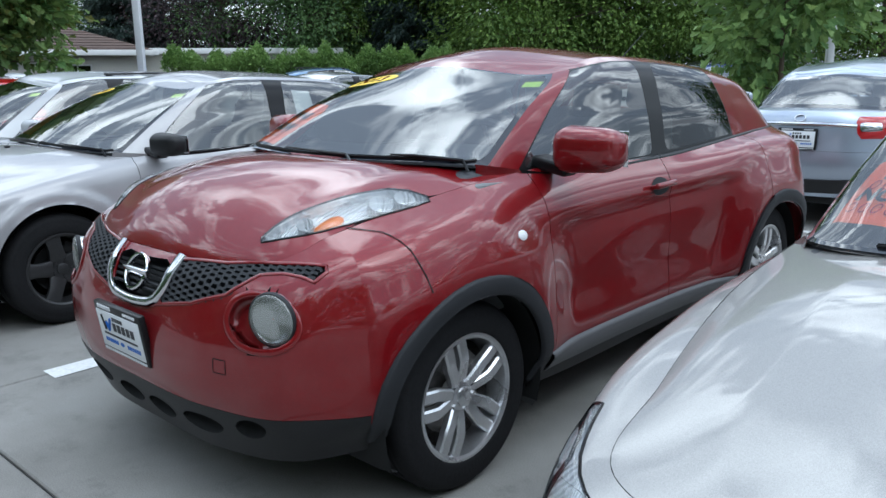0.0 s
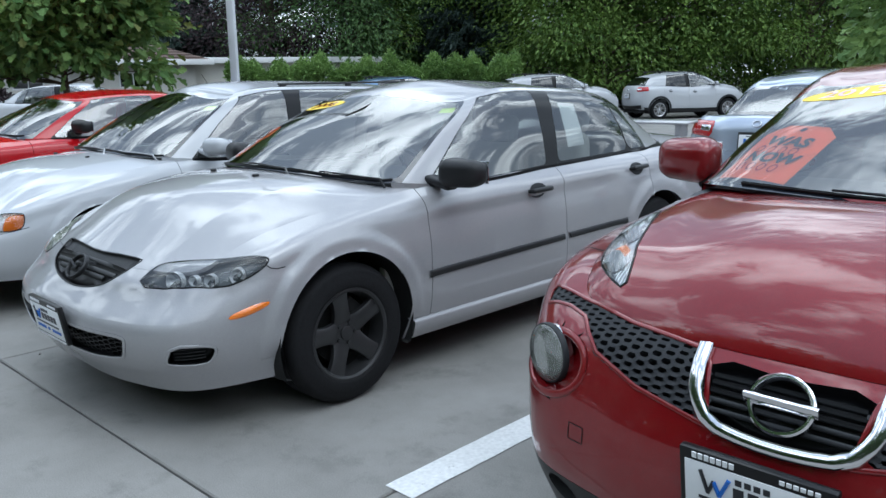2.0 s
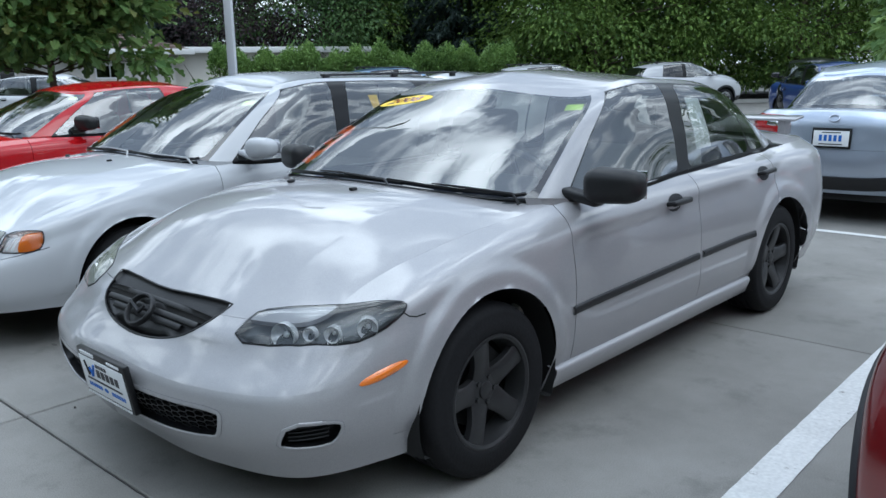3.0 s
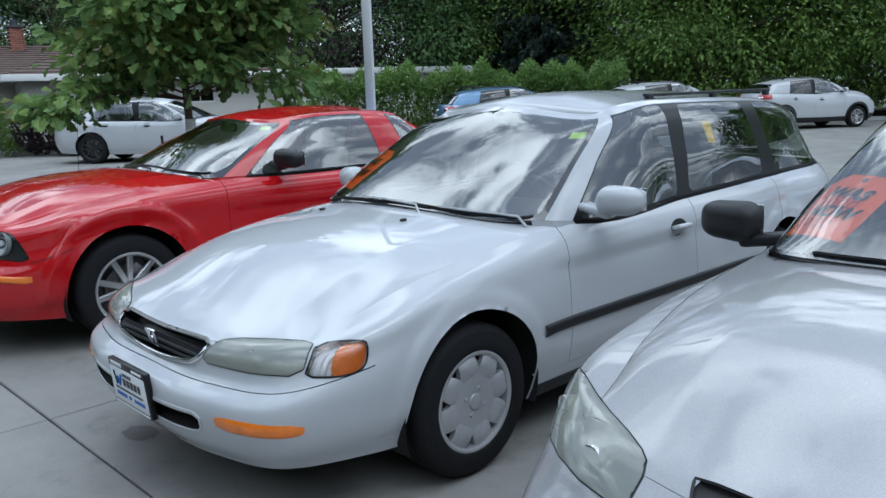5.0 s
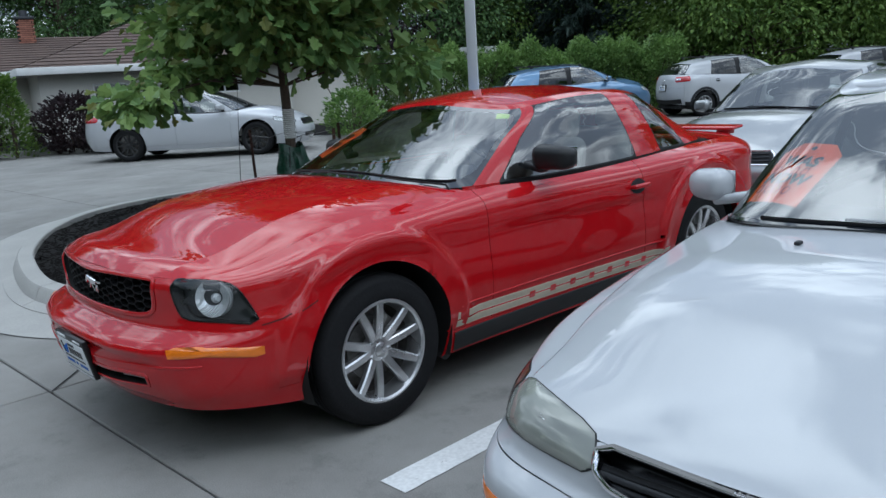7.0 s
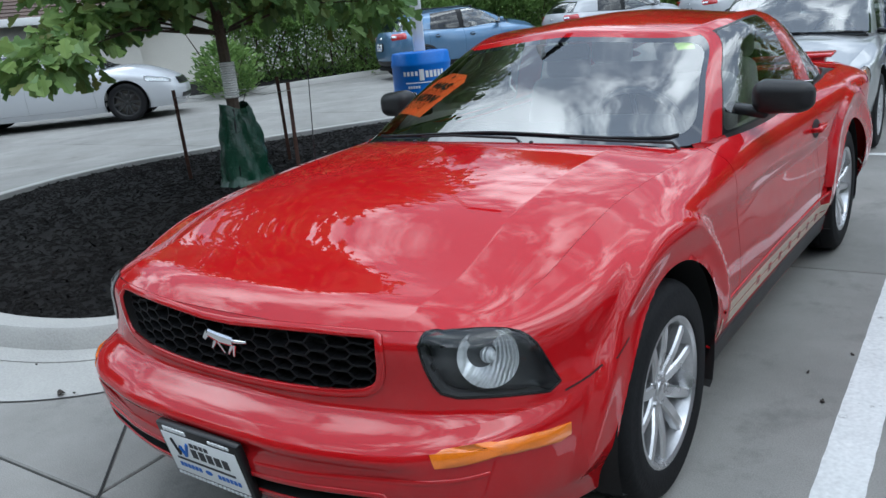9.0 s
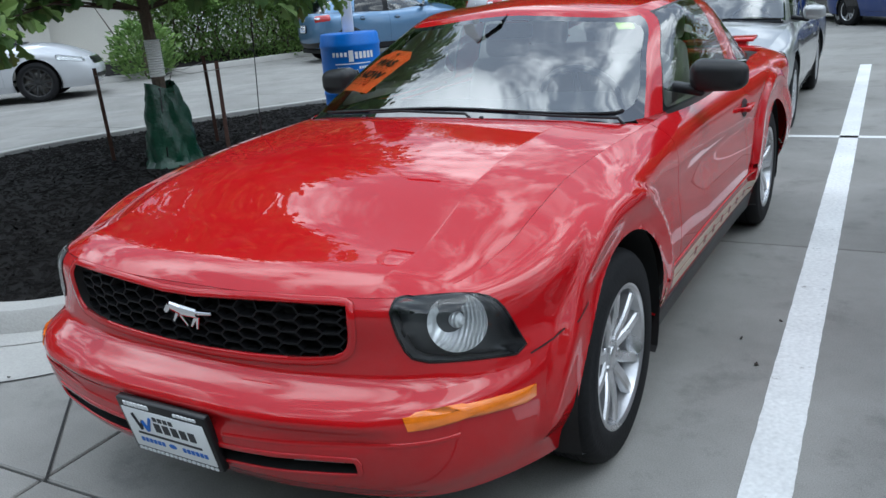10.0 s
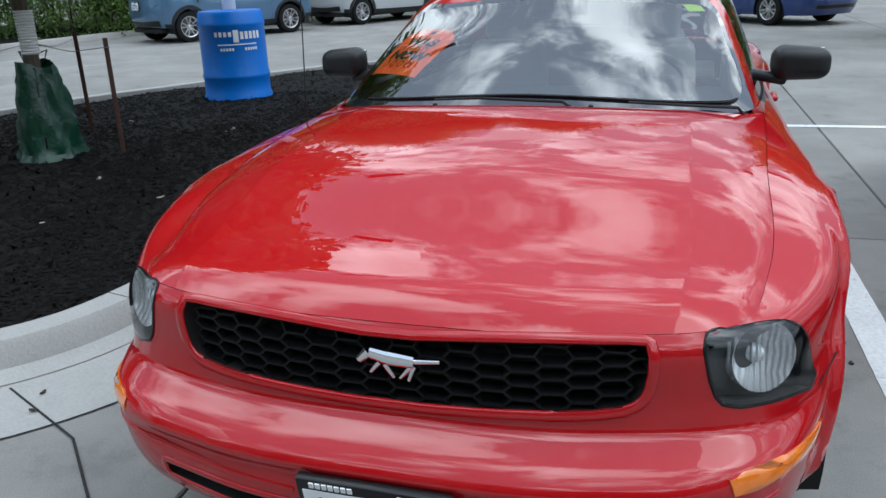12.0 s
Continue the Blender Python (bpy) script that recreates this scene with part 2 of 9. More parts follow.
nt.links.new(ft.outputs["Object"], fw.inputs["Vector"]); nt.links.new(fw.outputs["Fac"], fb.inputs["Height"])
nt.links.new(fb.outputs[0], nt.nodes["Principled BSDF"].inputs["Normal"])
M_HOUSING = plain("lamp_housing_grey", (0.06, 0.065, 0.07), 0.4, metal=0.2, vary=0.2)
M_SMOKE = plain("smoked_housing", (0.055, 0.056, 0.06), 0.3, vary=0.2)
M_PAPER = plain("white_card", (0.80, 0.81, 0.82), 0.45, vary=0.03)
M_INK = plain("black_ink", (0.015, 0.015, 0.02), 0.5, vary=0.1)
M_BLUEINK = plain("blue_ink", (0.02, 0.13, 0.50), 0.5, vary=0.1)
M_ORANGE = plain("fluorescent_orange_card", (0.95, 0.22, 0.045), 0.5, vary=0.05)
M_YELLOW = plain("yellow_sticker", (0.92, 0.66, 0.015), 0.45, vary=0.05)
M_STRIPE = plain("faded_tan_vinyl", (0.45, 0.38, 0.29), 0.5, vary=0.15)
M_GREYTRIM = plain("grey_sill_plastic", (0.10, 0.10, 0.105), 0.45, vary=0.15, scale=40)
M_FOGLENS = pane("hazy_lamp_lens", (0.84, 0.85, 0.84), 0.05, 1.6, 0.18)
M_LIME = plain("lime_sticker", (0.62, 0.80, 0.10), 0.5, vary=0.05)

# ---- shapes ----
from mathutils.bvhtree import BVHTree


def mesh_part(name, verts, faces, mat, parent=None, label="", smooth=True):
    me = bpy.data.meshes.new(name)
    me.from_pydata(np.asarray(verts, float).reshape(-1, 3), [], faces)
    me.validate()
    me.materials.append(mat)
    if smooth and parent is not None:  # faces of a skin look outwards
        me.update()
        k = len(me.polygons)
        nr, ce = np.empty(k * 3), np.empty(k * 3)
        me.polygons.foreach_get("normal", nr)
        me.polygons.foreach_get("center", ce)
        flip = np.nonzero(((ce.reshape(-1, 3) - CENTRE) * nr.reshape(-1, 3)).sum(1) < 0)[0].tolist()
        if flip:
            b = bmesh.new()
            b.from_mesh(me)
            b.faces.ensure_lookup_table()
            bmesh.ops.reverse_faces(b, faces=[b.faces[i] for i in flip])
            b.to_mesh(me)
            b.free()
    if smooth:
        me.polygons.foreach_set("use_smooth", [True] * len(me.polygons))
    ob = new(name, me)
    ob.parent = parent
    if label:
        tagged(ob, label)
    return ob


def part(name, bm, mat, parent=None, label="", smooth=True):
    me = bpy.data.meshes.new(name)
    bm.to_mesh(me)
    bm.free()
    me.materials.append(mat)
    if smooth:
        me.polygons.foreach_set("use_smooth", [True] * len(me.polygons))
        me.set_sharp_from_angle(angle=radians(38))
    ob = new(name, me)
    ob.parent = parent
    if label:
        tagged(ob, label)
    return ob


def add_box(bm, c, size, bevel=0.0, rot=(0, 0, 0), seg=2, taper=(1, 1)):
    """A box with rounded edges added to bm; taper narrows its top."""
    m = Matrix.Translation(c) @ Euler([radians(a) for a in rot]).to_matrix().to_4x4()
    r = bmesh.ops.create_cube(bm, size=1)
    vs = r["verts"]
    for v in vs:
        k = taper if v.co.z > 0 else (1, 1)
        v.co = Vector((v.co.x * size[0] * k[0], v.co.y * size[1] * k[1], v.co.z * size[2]))
    if bevel:
        es = list({e for v in vs for e in v.link_edges})
        g = bmesh.ops.bevel(bm, geom=es, offset=bevel, segments=seg, affect="EDGES", profile=0.5)
        vs = list({v for f in g["faces"] for v in f.verts} | {v for v in vs if v.is_valid})
    bmesh.ops.transform(bm, matrix=m, verts=vs)


def add_rod(bm, a, b, r, r2=None, n=10):
    a, b = Vector(a), Vector(b)
    d = b - a
    m = Matrix.Translation((a + b) / 2) @ d.to_track_quat("Z", "Y").to_matrix().to_4x4()
    bmesh.ops.create_cone(bm, cap_ends=True, segments=n, radius1=r, radius2=r if r2 is None else r2, depth=d.length, matrix=m)


def add_lathe(bm, profile, n=40, axis="X"):
    """Turns a profile of (radius, height) pairs round an axis."""
    rings = []
    for r, h in profile:
        ring = []
        for i in range(n):
            a = 2 * math.pi * i / n
            p = (h, r * math.cos(a), r * math.sin(a)) if axis == "X" else (r * math.cos(a), r * math.sin(a), h)
            ring.append(bm.verts.new(p))
        rings.append(ring)
    for p, q in zip(rings, rings[1:]):
        for i in range(n):
            bm.faces.new((p[i], p[(i + 1) % n], q[(i + 1) % n], q[i]))


def smooth_weights(k, t):
    """Weights that carry values at knots k smoothly to places t."""
    k, t = np.asarray(k, float), np.clip(np.asarray(t, float), k[0], k[-1])
    n, h = len(k), np.diff(k)
    i = np.clip(np.searchsorted(k, t, side="right") - 1, 0, n - 2)
    d = np.zeros((n, n))
    d[0, 0], d[0, 1], d[-1, -2], d[-1, -1] = -1 / h[0], 1 / h[0], -1 / h[-1], 1 / h[-1]
    for j in range(1, n - 1):
        a = h[j] / (h[j - 1] + h[j])
        d[j, j - 1] -= a / h[j - 1]
        d[j, j] += a / h[j - 1] - (1 - a) / h[j]
        d[j, j + 1] += (1 - a) / h[j]
    u = (t - k[i]) / h[i]
    w, rows = np.zeros((len(t), n)), np.arange(len(t))
    w[rows, i] += 2 * u**3 - 3 * u**2 + 1
    w[rows, i + 1] += 3 * u**2 - 2 * u**3
    w += ((u**3 - 2 * u**2 + u) * h[i])[:, None] * d[i] + ((u**3 - u**2) * h[i])[:, None] * d[i + 1]
    return w


class Shell:
    """A smooth skin through a net of points [row][column] of one half; the first and the last column lie on the middle plane."""

    def __init__(self, net):
        net = np.array(net, float)
        flip = np.array((-1, 1, 1))
        self.net = np.concatenate((net[:, 1:2] * flip, net, net[:, -2:-1] * flip), axis=1)
        self.kc = np.concatenate(([0], np.cumsum(np.linalg.norm(np.diff(self.net, axis=1), axis=2).mean(0))))
        self.kr = np.concatenate(([0], np.cumsum(np.linalg.norm(np.diff(self.net, axis=0), axis=2).mean(1))))
        self.relief = None
        self.columns, self.rows = net.shape[1], net.shape[0]

    def at(self, c, r):
        c, r = np.atleast_1d(np.asarray(c, float)), np.atleast_1d(np.asarray(r, float))
        wc = smooth_weights(self.kc, np.interp(np.abs(c) + 1, np.arange(self.columns + 2), self.kc))
        wr = smooth_weights(self.kr, np.interp(r, np.arange(self.rows), self.kr))
        p = np.einsum("ir,rck,jc->ijk", wr, self.net, wc)
        p[:, :, 0] *= np.where(c < 0, -1, 1)[None, :]
        return self.relief(p) if self.relief else p

    def pairs(self, c, r):
        """The points at single places (c, r)."""
        c, r = np.atleast_1d(np.asarray(c, float)), np.atleast_1d(np.asarray(r, float))
        wc = smooth_weights(self.kc, np.interp(np.abs(c) + 1, np.arange(self.columns + 2), self.kc))
        wr = smooth_weights(self.kr, np.interp(r, np.arange(self.rows), self.kr))
        p = np.einsum("ir,rck,ic->ik", wr, self.net, wc, optimize=True)
        p[:, 0] *= np.where(c < 0, -1, 1)
        return p


def sheet_faces(nr, nc, start=0):
    return [(start + i * nc + j, start + i * nc + j + 1, start + (i + 1) * nc + j + 1, start + (i + 1) * nc + j) for i in range(nr - 1) for j in range(nc - 1)]


def out_normals(p, centre):
    n = np.cross(np.gradient(p, axis=1), np.gradient(p, axis=0))
    n /= np.linalg.norm(n, axis=2, keepdims=True) + 1e-9
    s = np.sign(((p - centre) * n).sum(2, keepdims=True))
    return n * np.where(s == 0, 1, s)


CENTRE = np.array((0, 1.3, 0.45))


def panel_mesh(p, flange=0.012, sides="nsew"):
    """Vertices and faces of a sheet, with turned-in edges where it meets the next panel."""
    nr, nc = p.shape[:2]
    n = out_normals(p, CENTRE)
    verts, faces = list(p.reshape(-1, 3)), sheet_faces(nr, nc)
    for side, idx in (("s", (0, slice(None))), ("n", (-1, slice(None))), ("w", (slice(None), 0)), ("e", (slice(None), -1))):
        if side in sides and flange:
            a, b = p[idx], p[idx] - n[idx] * flange
            k, m = len(verts), len(a)
            verts += list(a) + list(b)
            faces += [(k + i, k + i + 1, k + m + i + 1, k + m + i) for i in range(m - 1)]
    return verts, faces


def cut_arch(verts, faces, arches):
    """Takes round wheel openings (y, z, radius) out of a skin and draws the rim of each true."""
    v = np.array(verts)
    for y0, z0, rad in arches:
        d = np.hypot(v[:, 1] - y0, v[:, 2] - z0)
        inside = (d < rad) & (np.abs(v[:, 0]) > 0.45)
        faces = [f for f in faces if not all(inside[i] for i in f)]
        k = np.where(inside, rad / np.maximum(d, 1e-6), 1.0)
        v[:, 1] = y0 + (v[:, 1] - y0) * k
        v[:, 2] = z0 + (v[:, 2] - z0) * k
    used = sorted({i for f in faces for i in f})
    to = {o: i for i, o in enumerate(used)}
    return [v[i] for i in used], [tuple(to[i] for i in f) for f in faces]


def coons(front, back, left, right, bump, cols=None):
    """A sheet between four edges [n,3]; bump(s, f) lifts it. Rows go from front to back."""
    ns, nf = len(left), len(front)
    s, f = np.linspace(0, 1, ns)[:, None, None], (np.linspace(0, 1, nf) if cols is None else cols)[None, :, None]
    p = (1 - s) * front[None] + s * back[None] + (1 - f) * left[:, None] + f * right[:, None]
    p -= (1 - s) * (1 - f) * front[0] + (1 - s) * f * front[-1] + s * (1 - f) * back[0] + s * f * back[-1]
    p[:, :, 2] += bump(s[:, :, 0], f[:, :, 0])
    return p


def dense(points, step=0.02, closed=False, soften=0):
    """Points along a line at even steps; soften rounds its corners."""
    pts = [np.array(q, float) for q in points]
    for _ in range(soften):
        out, m = [], len(pts)
        for i in range(m if closed else m - 1):
            a, b = pts[i], pts[(i + 1) % m]
            out += [a * 0.75 + b * 0.25, a * 0.25 + b * 0.75]
        pts = out if closed else [pts[0]] + out + [pts[-1]]
    res, m = [], len(pts)
    for i in range(m if closed else m - 1):
        a, b = pts[i], pts[(i + 1) % m]
        k = max(1, int(np.linalg.norm(b - a) / step))
        res += [a + (b - a) * j / k for j in range(k)]
    return res if closed else res + [pts[-1]]


def snap(bvh, p, centre=CENTRE):
    loc, nor, _, _ = bvh.find_nearest(Vector(p))
    if nor.dot(loc - Vector(centre)) < 0:
        nor = -nor
    return np.array(loc), np.array(nor)


def patch(bvh, outline, off=0.002, bulge=0.0, rings=6, step=0.02, soften=0, skirt=0.006, centre=CENTRE):
    """A plate that hugs a skin: its outline in space is drawn onto the skin, lifted by off and domed by bulge."""
    o = dense(outline, step, True, soften)
    mid, n = sum(o) / len(o), len(o)
    verts, faces = [], []
    for k in range(rings + 1):
        s = 1 - k / rings
        for q in o:
            loc, nor = snap(bvh, mid + (q - mid) * max(s, 0.02), centre)
            verts.append(loc + nor * (off + bulge * (1 - s * s)))
    for k in range(rings):
        for i in range(n):
            j = (i + 1) % n
            faces.append((k * n + i, k * n + j, (k + 1) * n + j, (k + 1) * n + i))
    if skirt:
        base = len(verts)
        for i, q in enumerate(o):
            loc, nor = snap(bvh, q, centre)
            verts += [verts[i], loc + nor * (off - skirt)]
        for i in range(n):
            j = (i + 1) % n
            faces.append((base + 2 * i, base + 2 * j, base + 2 * j + 1, base + 2 * i + 1))
    return verts, faces


def ribbon(bvh, line, width, off=0.001, thick=0.0, step=0.03, soften=0, centre=CENTRE):
    """A strip along a line on a skin; thick gives it a raised, rounded section."""
    pts = dense(line, step, False, soften)
    got = [snap(bvh, q, centre) for q in pts]
    loc, nor = np.array([g[0] for g in got]), np.array([g[1] for g in got])
    tan = np.gradient(loc, axis=0)
    acr = np.cross(tan, nor)
    acr /= np.linalg.norm(acr, axis=1, keepdims=True) + 1e-9
    prof = [(-0.5, 0), (0.5, 0)] if not thick else [(-0.5, -0.3), (-0.5, 0.6), (-0.36, 1), (0.36, 1), (0.5, 0.6), (0.5, -0.3)]
    verts = [loc[i] + acr[i] * width * a + nor[i] * (off + thick * h) for i in range(len(pts)) for a, h in prof]
    m = len(prof)
    faces = [(i * m + j, i * m + j + 1, (i + 1) * m + j + 1, (i + 1) * m + j) for i in range(len(pts) - 1) for j in range(m - 1)]
    return verts, faces


def flipx(points):
    return [(-q[0], q[1], q[2]) for q in points]


def word_mesh(text, size, bold=0.0):
    cu = bpy.data.curves.new("writing", "FONT")
    cu.body, cu.size, cu.align_x, cu.align_y, cu.offset = text, size, "CENTER", "CENTER", bold
    cu.resolution_u = 3
    ob = bpy.data.objects.new("writing", cu)
    scene.collection.objects.link(ob)
    bpy.context.view_layer.update()
    me = bpy.data.meshes.new_from_object(ob)
    vs, fs = [tuple(v.co) for v in me.vertices], [tuple(q.vertices) for q in me.polygons]
    bpy.data.objects.remove(ob)
    bpy.data.meshes.remove(me)
    bpy.data.curves.remove(cu)
    return vs, fs


def lay(bvh, verts, origin, right, up, off):
    """Lays flat points (x along right, y along up) onto a skin round origin."""
    r, u, o = np.array(right, float), np.array(up, float), np.array(origin, float)
    r /= np.linalg.norm(r)
    u = u - r * (u @ r)
    u /= np.linalg.norm(u)
    out = []
    for v in verts:
        loc, nor = snap(bvh, o + r * v[0] + u * v[1])
        out.append(loc + nor * off)
    return out

# ---- cars: local axes, nose towards -y, driver's side +x, front axle at y = 0 ----
def body_net(s):
    cols = 11
    fw = (1, 1, 0.9, 0.35, 0, 0, 0, 0, 0, 0, 0)
    rw = (0, 0, 0, 0, 0, 0, 0, 0, 0.35, 1, 1)
    ix = (0, 0.4, 0.9, 1, 1, 1, 1, 1, 1, 0.5, 0)
    net = []
    for r in range(6):
        row = []
        for c in range(cols):
            x = s["x5"][c] if r == 5 else s["W"][c] - s["insx"][r] * ix[c]
            y = s["Y"][c] + s["insf"][r] * fw[c] - s["insr"][r] * rw[c]
            row.append((x, y, s["Z"][r][c]))
        net.append(row)
    shell = Shell(net)
    shell.relief = s.get("relief")
    return shell


def rounded_cell(ev, s0, s1, t0, t1, inset, rad, n=9, cols=1.0):
    """Splits a window's field into its frame and its pane: the pane's corners are rounded. ev(s, t) gives the point. Returns both as verts, faces."""
    p00, p10, p01 = ev([s0, s1, s0], [t0, t0, t1])
    ls, lt = max(np.linalg.norm(p10 - p00), 0.05) * cols, max(np.linalg.norm(p01 - p00), 0.05)
    a, b = min(inset[0] / ls, 0.3), min(inset[1] / lt, 0.3)
    ra, rb = min(rad / ls, 0.35), min(rad / lt, 0.35)
    inner = []
    for cx, cy, q in ((1 - a - ra, b + rb, -90), (1 - a - ra, 1 - b - rb, 0), (a + ra, 1 - b - rb, 90), (a + ra, b + rb, 180)):
        for k in range(n):
            g = radians(q + 90 * k / (n - 1))
            inner.append((cx + ra * math.cos(g), cy + rb * math.sin(g)))
    full = []
    for i, (x, y) in enumerate(inner):
        full.append((x, y))
        x2, y2 = inner[(i + 1) % len(inner)]
        k = int(max(abs(x2 - x) * ls, abs(y2 - y) * lt) / 0.05)
        full += [(x + (x2 - x) * j / (k + 1), y + (y2 - y) * j / (k + 1)) for j in range(1, k + 1)]
    m = len(full)
    outer = []
    for x, y in full:
        dx, dy = x - 0.5, y - 0.5
        wx, wy = 0.5 - a, 0.5 - b
        k = max(abs(dx) / wx, abs(dy) / wy)
        qx, qy = dx / k, dy / k
        outer.append((0.5 + qx / wx * 0.5, 0.5 + qy / wy * 0.5))
    at = lambda q: list(ev(s0 + (s1 - s0) * np.array(q)[:, 0], t0 + (t1 - t0) * np.array(q)[:, 1]))
    fr = at(outer + full)
    ff = [(i, (i + 1) % m, m + (i + 1) % m, m + i) for i in range(m)]
    gl, gf, rings = [], [], 7
    for k in range(rings + 1):
        s = 1 - k / rings
        gl += [(0.5 + (x - 0.5) * s, 0.5 + (y - 0.5) * s) for x, y in full] if s > 0 else [(0.5, 0.5)]
    gl = at(gl)
    for k in range(rings):
        for i in range(m):
            j = (i + 1) % m
            gf.append((k * m + i, k * m + j, (k + 1) * m + j, (k + 1) * m + i) if k < rings - 1 else (k * m + i, k * m + j, rings * m))
    return fr, ff, gl, gf


def make_wheel(parent, style, radius, width, rim_r, mat_rim, places):
    """One wheel mesh with tyre and rim, repeated at the places (x, y, side)."""
    bm = bmesh.new()  # tyre
    w, r = width / 2, radius
    prof = [(rim_r - 0.012, -w * 0.75), (rim_r + 0.005, -w * 0.95), ((r + rim_r) / 2, -w * 1.03), (r - 0.03, -w * 0.93), (r - 0.008, -w * 0.8), (r, -w * 0.6)]
    for k in (-0.35, 0.0, 0.35):
        g = w * k
        prof += [(r, g - 0.008), (r - 0.008, g - 0.005), (r - 0.008, g + 0.005), (r, g + 0.008)]
    prof += [(r, w * 0.6), (r - 0.008, w * 0.8), (r - 0.022, w * 0.93), (r - 0.035, w * 0.97), (r - 0.04, w * 0.965), ((r + rim_r) / 2, w * 1.03), (rim_r + 0.018, w * 0.99), (rim_r + 0.008, w * 0.97), (rim_r - 0.004, w * 0.86), (rim_r - 0.012, w * 0.75)]
    add_lathe(bm, prof, 64)
    tyre_me = bpy.data.meshes.new("tyre")
    bm.to_mesh(tyre_me); bm.free()
    bm = bmesh.new()  # barrel, brake disc and hub behind the spokes
    add_lathe(bm, [(rim_r - 0.004, w * 0.80), (rim_r - 0.02, w * 0.6), (rim_r - 0.03, -w * 0.8), (0.03, -w * 0.8)], 40)
    add_lathe(bm, [(0.14, w * 0.18), (0.145, w * 0.18), (0.145, w * 0.05), (0.03, w * 0.05)], 36)
    add_box(bm, (w * 0.12, 0.1, 0.07), (0.05, 0.07, 0.13), 0.01, (35, 0, 0))
    barrel_me = bpy.data.meshes.new("wheel")
    bm.to_mesh(barrel_me); bm.free()
    bm = bmesh.new()  # rim face
    add_lathe(bm, [(rim_r - 0.012, w * 0.70), (rim_r - 0.005, w * 0.86), (rim_r + 0.004, w * 0.9), (rim_r + 0.004, w * 0.95), (rim_r - 0.004, w * 0.96), (rim_r - 0.014, w * 0.90), (rim_r - 0.022, w * 0.6), (rim_r - 0.03, w * 0.2)], 56)
    hub_r = {"ten": 0.062, "double": 0.06, "five": 0.065, "cap": 0.128, "twin": 0.055}[style]
    fx = w * {"ten": 0.62, "double": 0.72, "five": 0.6, "cap": 0.86, "twin": 0.66}[style]
    add_lathe(bm, [(hub_r, fx - 0.05), (hub_r, fx - 0.008), (hub_r - 0.006, fx), (0.034, fx + 0.002), (0.032, fx + 0.008), (0.026, fx + 0.011), (0.001, fx + 0.012)], 32)
    # angle (degrees), width at hub, width at rim
    spokes = {"ten": [(36 * i + d, 0.040, 0.036) for i in range(0, 10, 2) for d in (-15, 15)],
              "double": [(72 * i + d, 0.044, 0.046) for i in range(5) for d in (-13, 13)],
              "five": [(72 * i, 0.085, 0.075) for i in range(5)],
              "cap": [(45 * i, 0.105, 0.092) for i in range(8)],
              "twin": [(72 * i + d, 0.022, 0.03) for i in range(5) for d in (-14, 14)]}[style]
    for ang, w1, w2 in spokes:
        slip = 0.0
        if style == "double":  # the two spokes of a pair run side by side
            side = 1 if (ang + 36) % 72 > 36 else -1
            ang, slip = ang - 13 * side, 0.032 * side
        ca, sa = math.cos(radians(ang + 90)), math.sin(radians(ang + 90))
        ring, steps = [], 6
        for k in range(steps + 1):
            u = k / steps
            rr = hub_r * 0.8 + (rim_r - 0.012 - hub_r * 0.8) * u
            hw = (w1 + (w2 - w1) * u) / 2
            if style == "five":
                hw *= 1 + 0.25 * (2 * u - 1) ** 2
            x = fx + (w * 0.84 - fx) * u ** 2 + 0.012 * math.sin(math.pi * u)
            row = []
            for a, d in ((-1, -0.03), (-1, -0.007), (-0.7, 0), (0.7, 0), (1, -0.007), (1, -0.03)):
                t = hw * a + slip * min(1.0, 0.35 + 1.3 * u)
                row.append(bm.verts.new((x + d, rr * ca - t * sa, rr * sa + t * ca)))
            ring.append(row)
        for p, q in zip(ring, ring[1:]):
            for i in range(5):
                bm.faces.new((p[i], p[i + 1], q[i + 1], q[i]))
    for k in range(5 if style != "cap" else 4):
        a = radians(360 / (5 if style != "cap" else 4) * k + 54)
        lr = 0.05 if style != "cap" else 0.055
        add_rod(bm, (fx - 0.02, lr * math.cos(a), lr * math.sin(a)), (fx + 0.008, lr * math.cos(a), lr * math.sin(a)), 0.0095, n=6)
    bmesh.ops.recalc_face_normals(bm, faces=bm.faces)
    rim_me = bpy.data.meshes.new("rim")
    bm.to_mesh(rim_me); bm.free()
    for me, mat in ((tyre_me, M_TYRE), (barrel_me, M_STEEL if style != "five" else M_DARK), (rim_me, mat_rim)):
        me.materials.append(mat)
        me.polygons.foreach_set("use_smooth", [True] * len(me.polygons))
        me.set_sharp_from_angle(angle=radians(35))
    for x, y, turn in places:
        whl = new("wheel", barrel_me)
        whl.parent = parent
        whl.matrix_local = pose(x, y, radius, 0, 0, 0 if x > 0 else 180) @ pose(0, 0, 0, turn, 0, 0)
        for nm, me in (("tyre", tyre_me), ("rim", rim_me)):
            o = new(nm, me)
            o.parent = whl


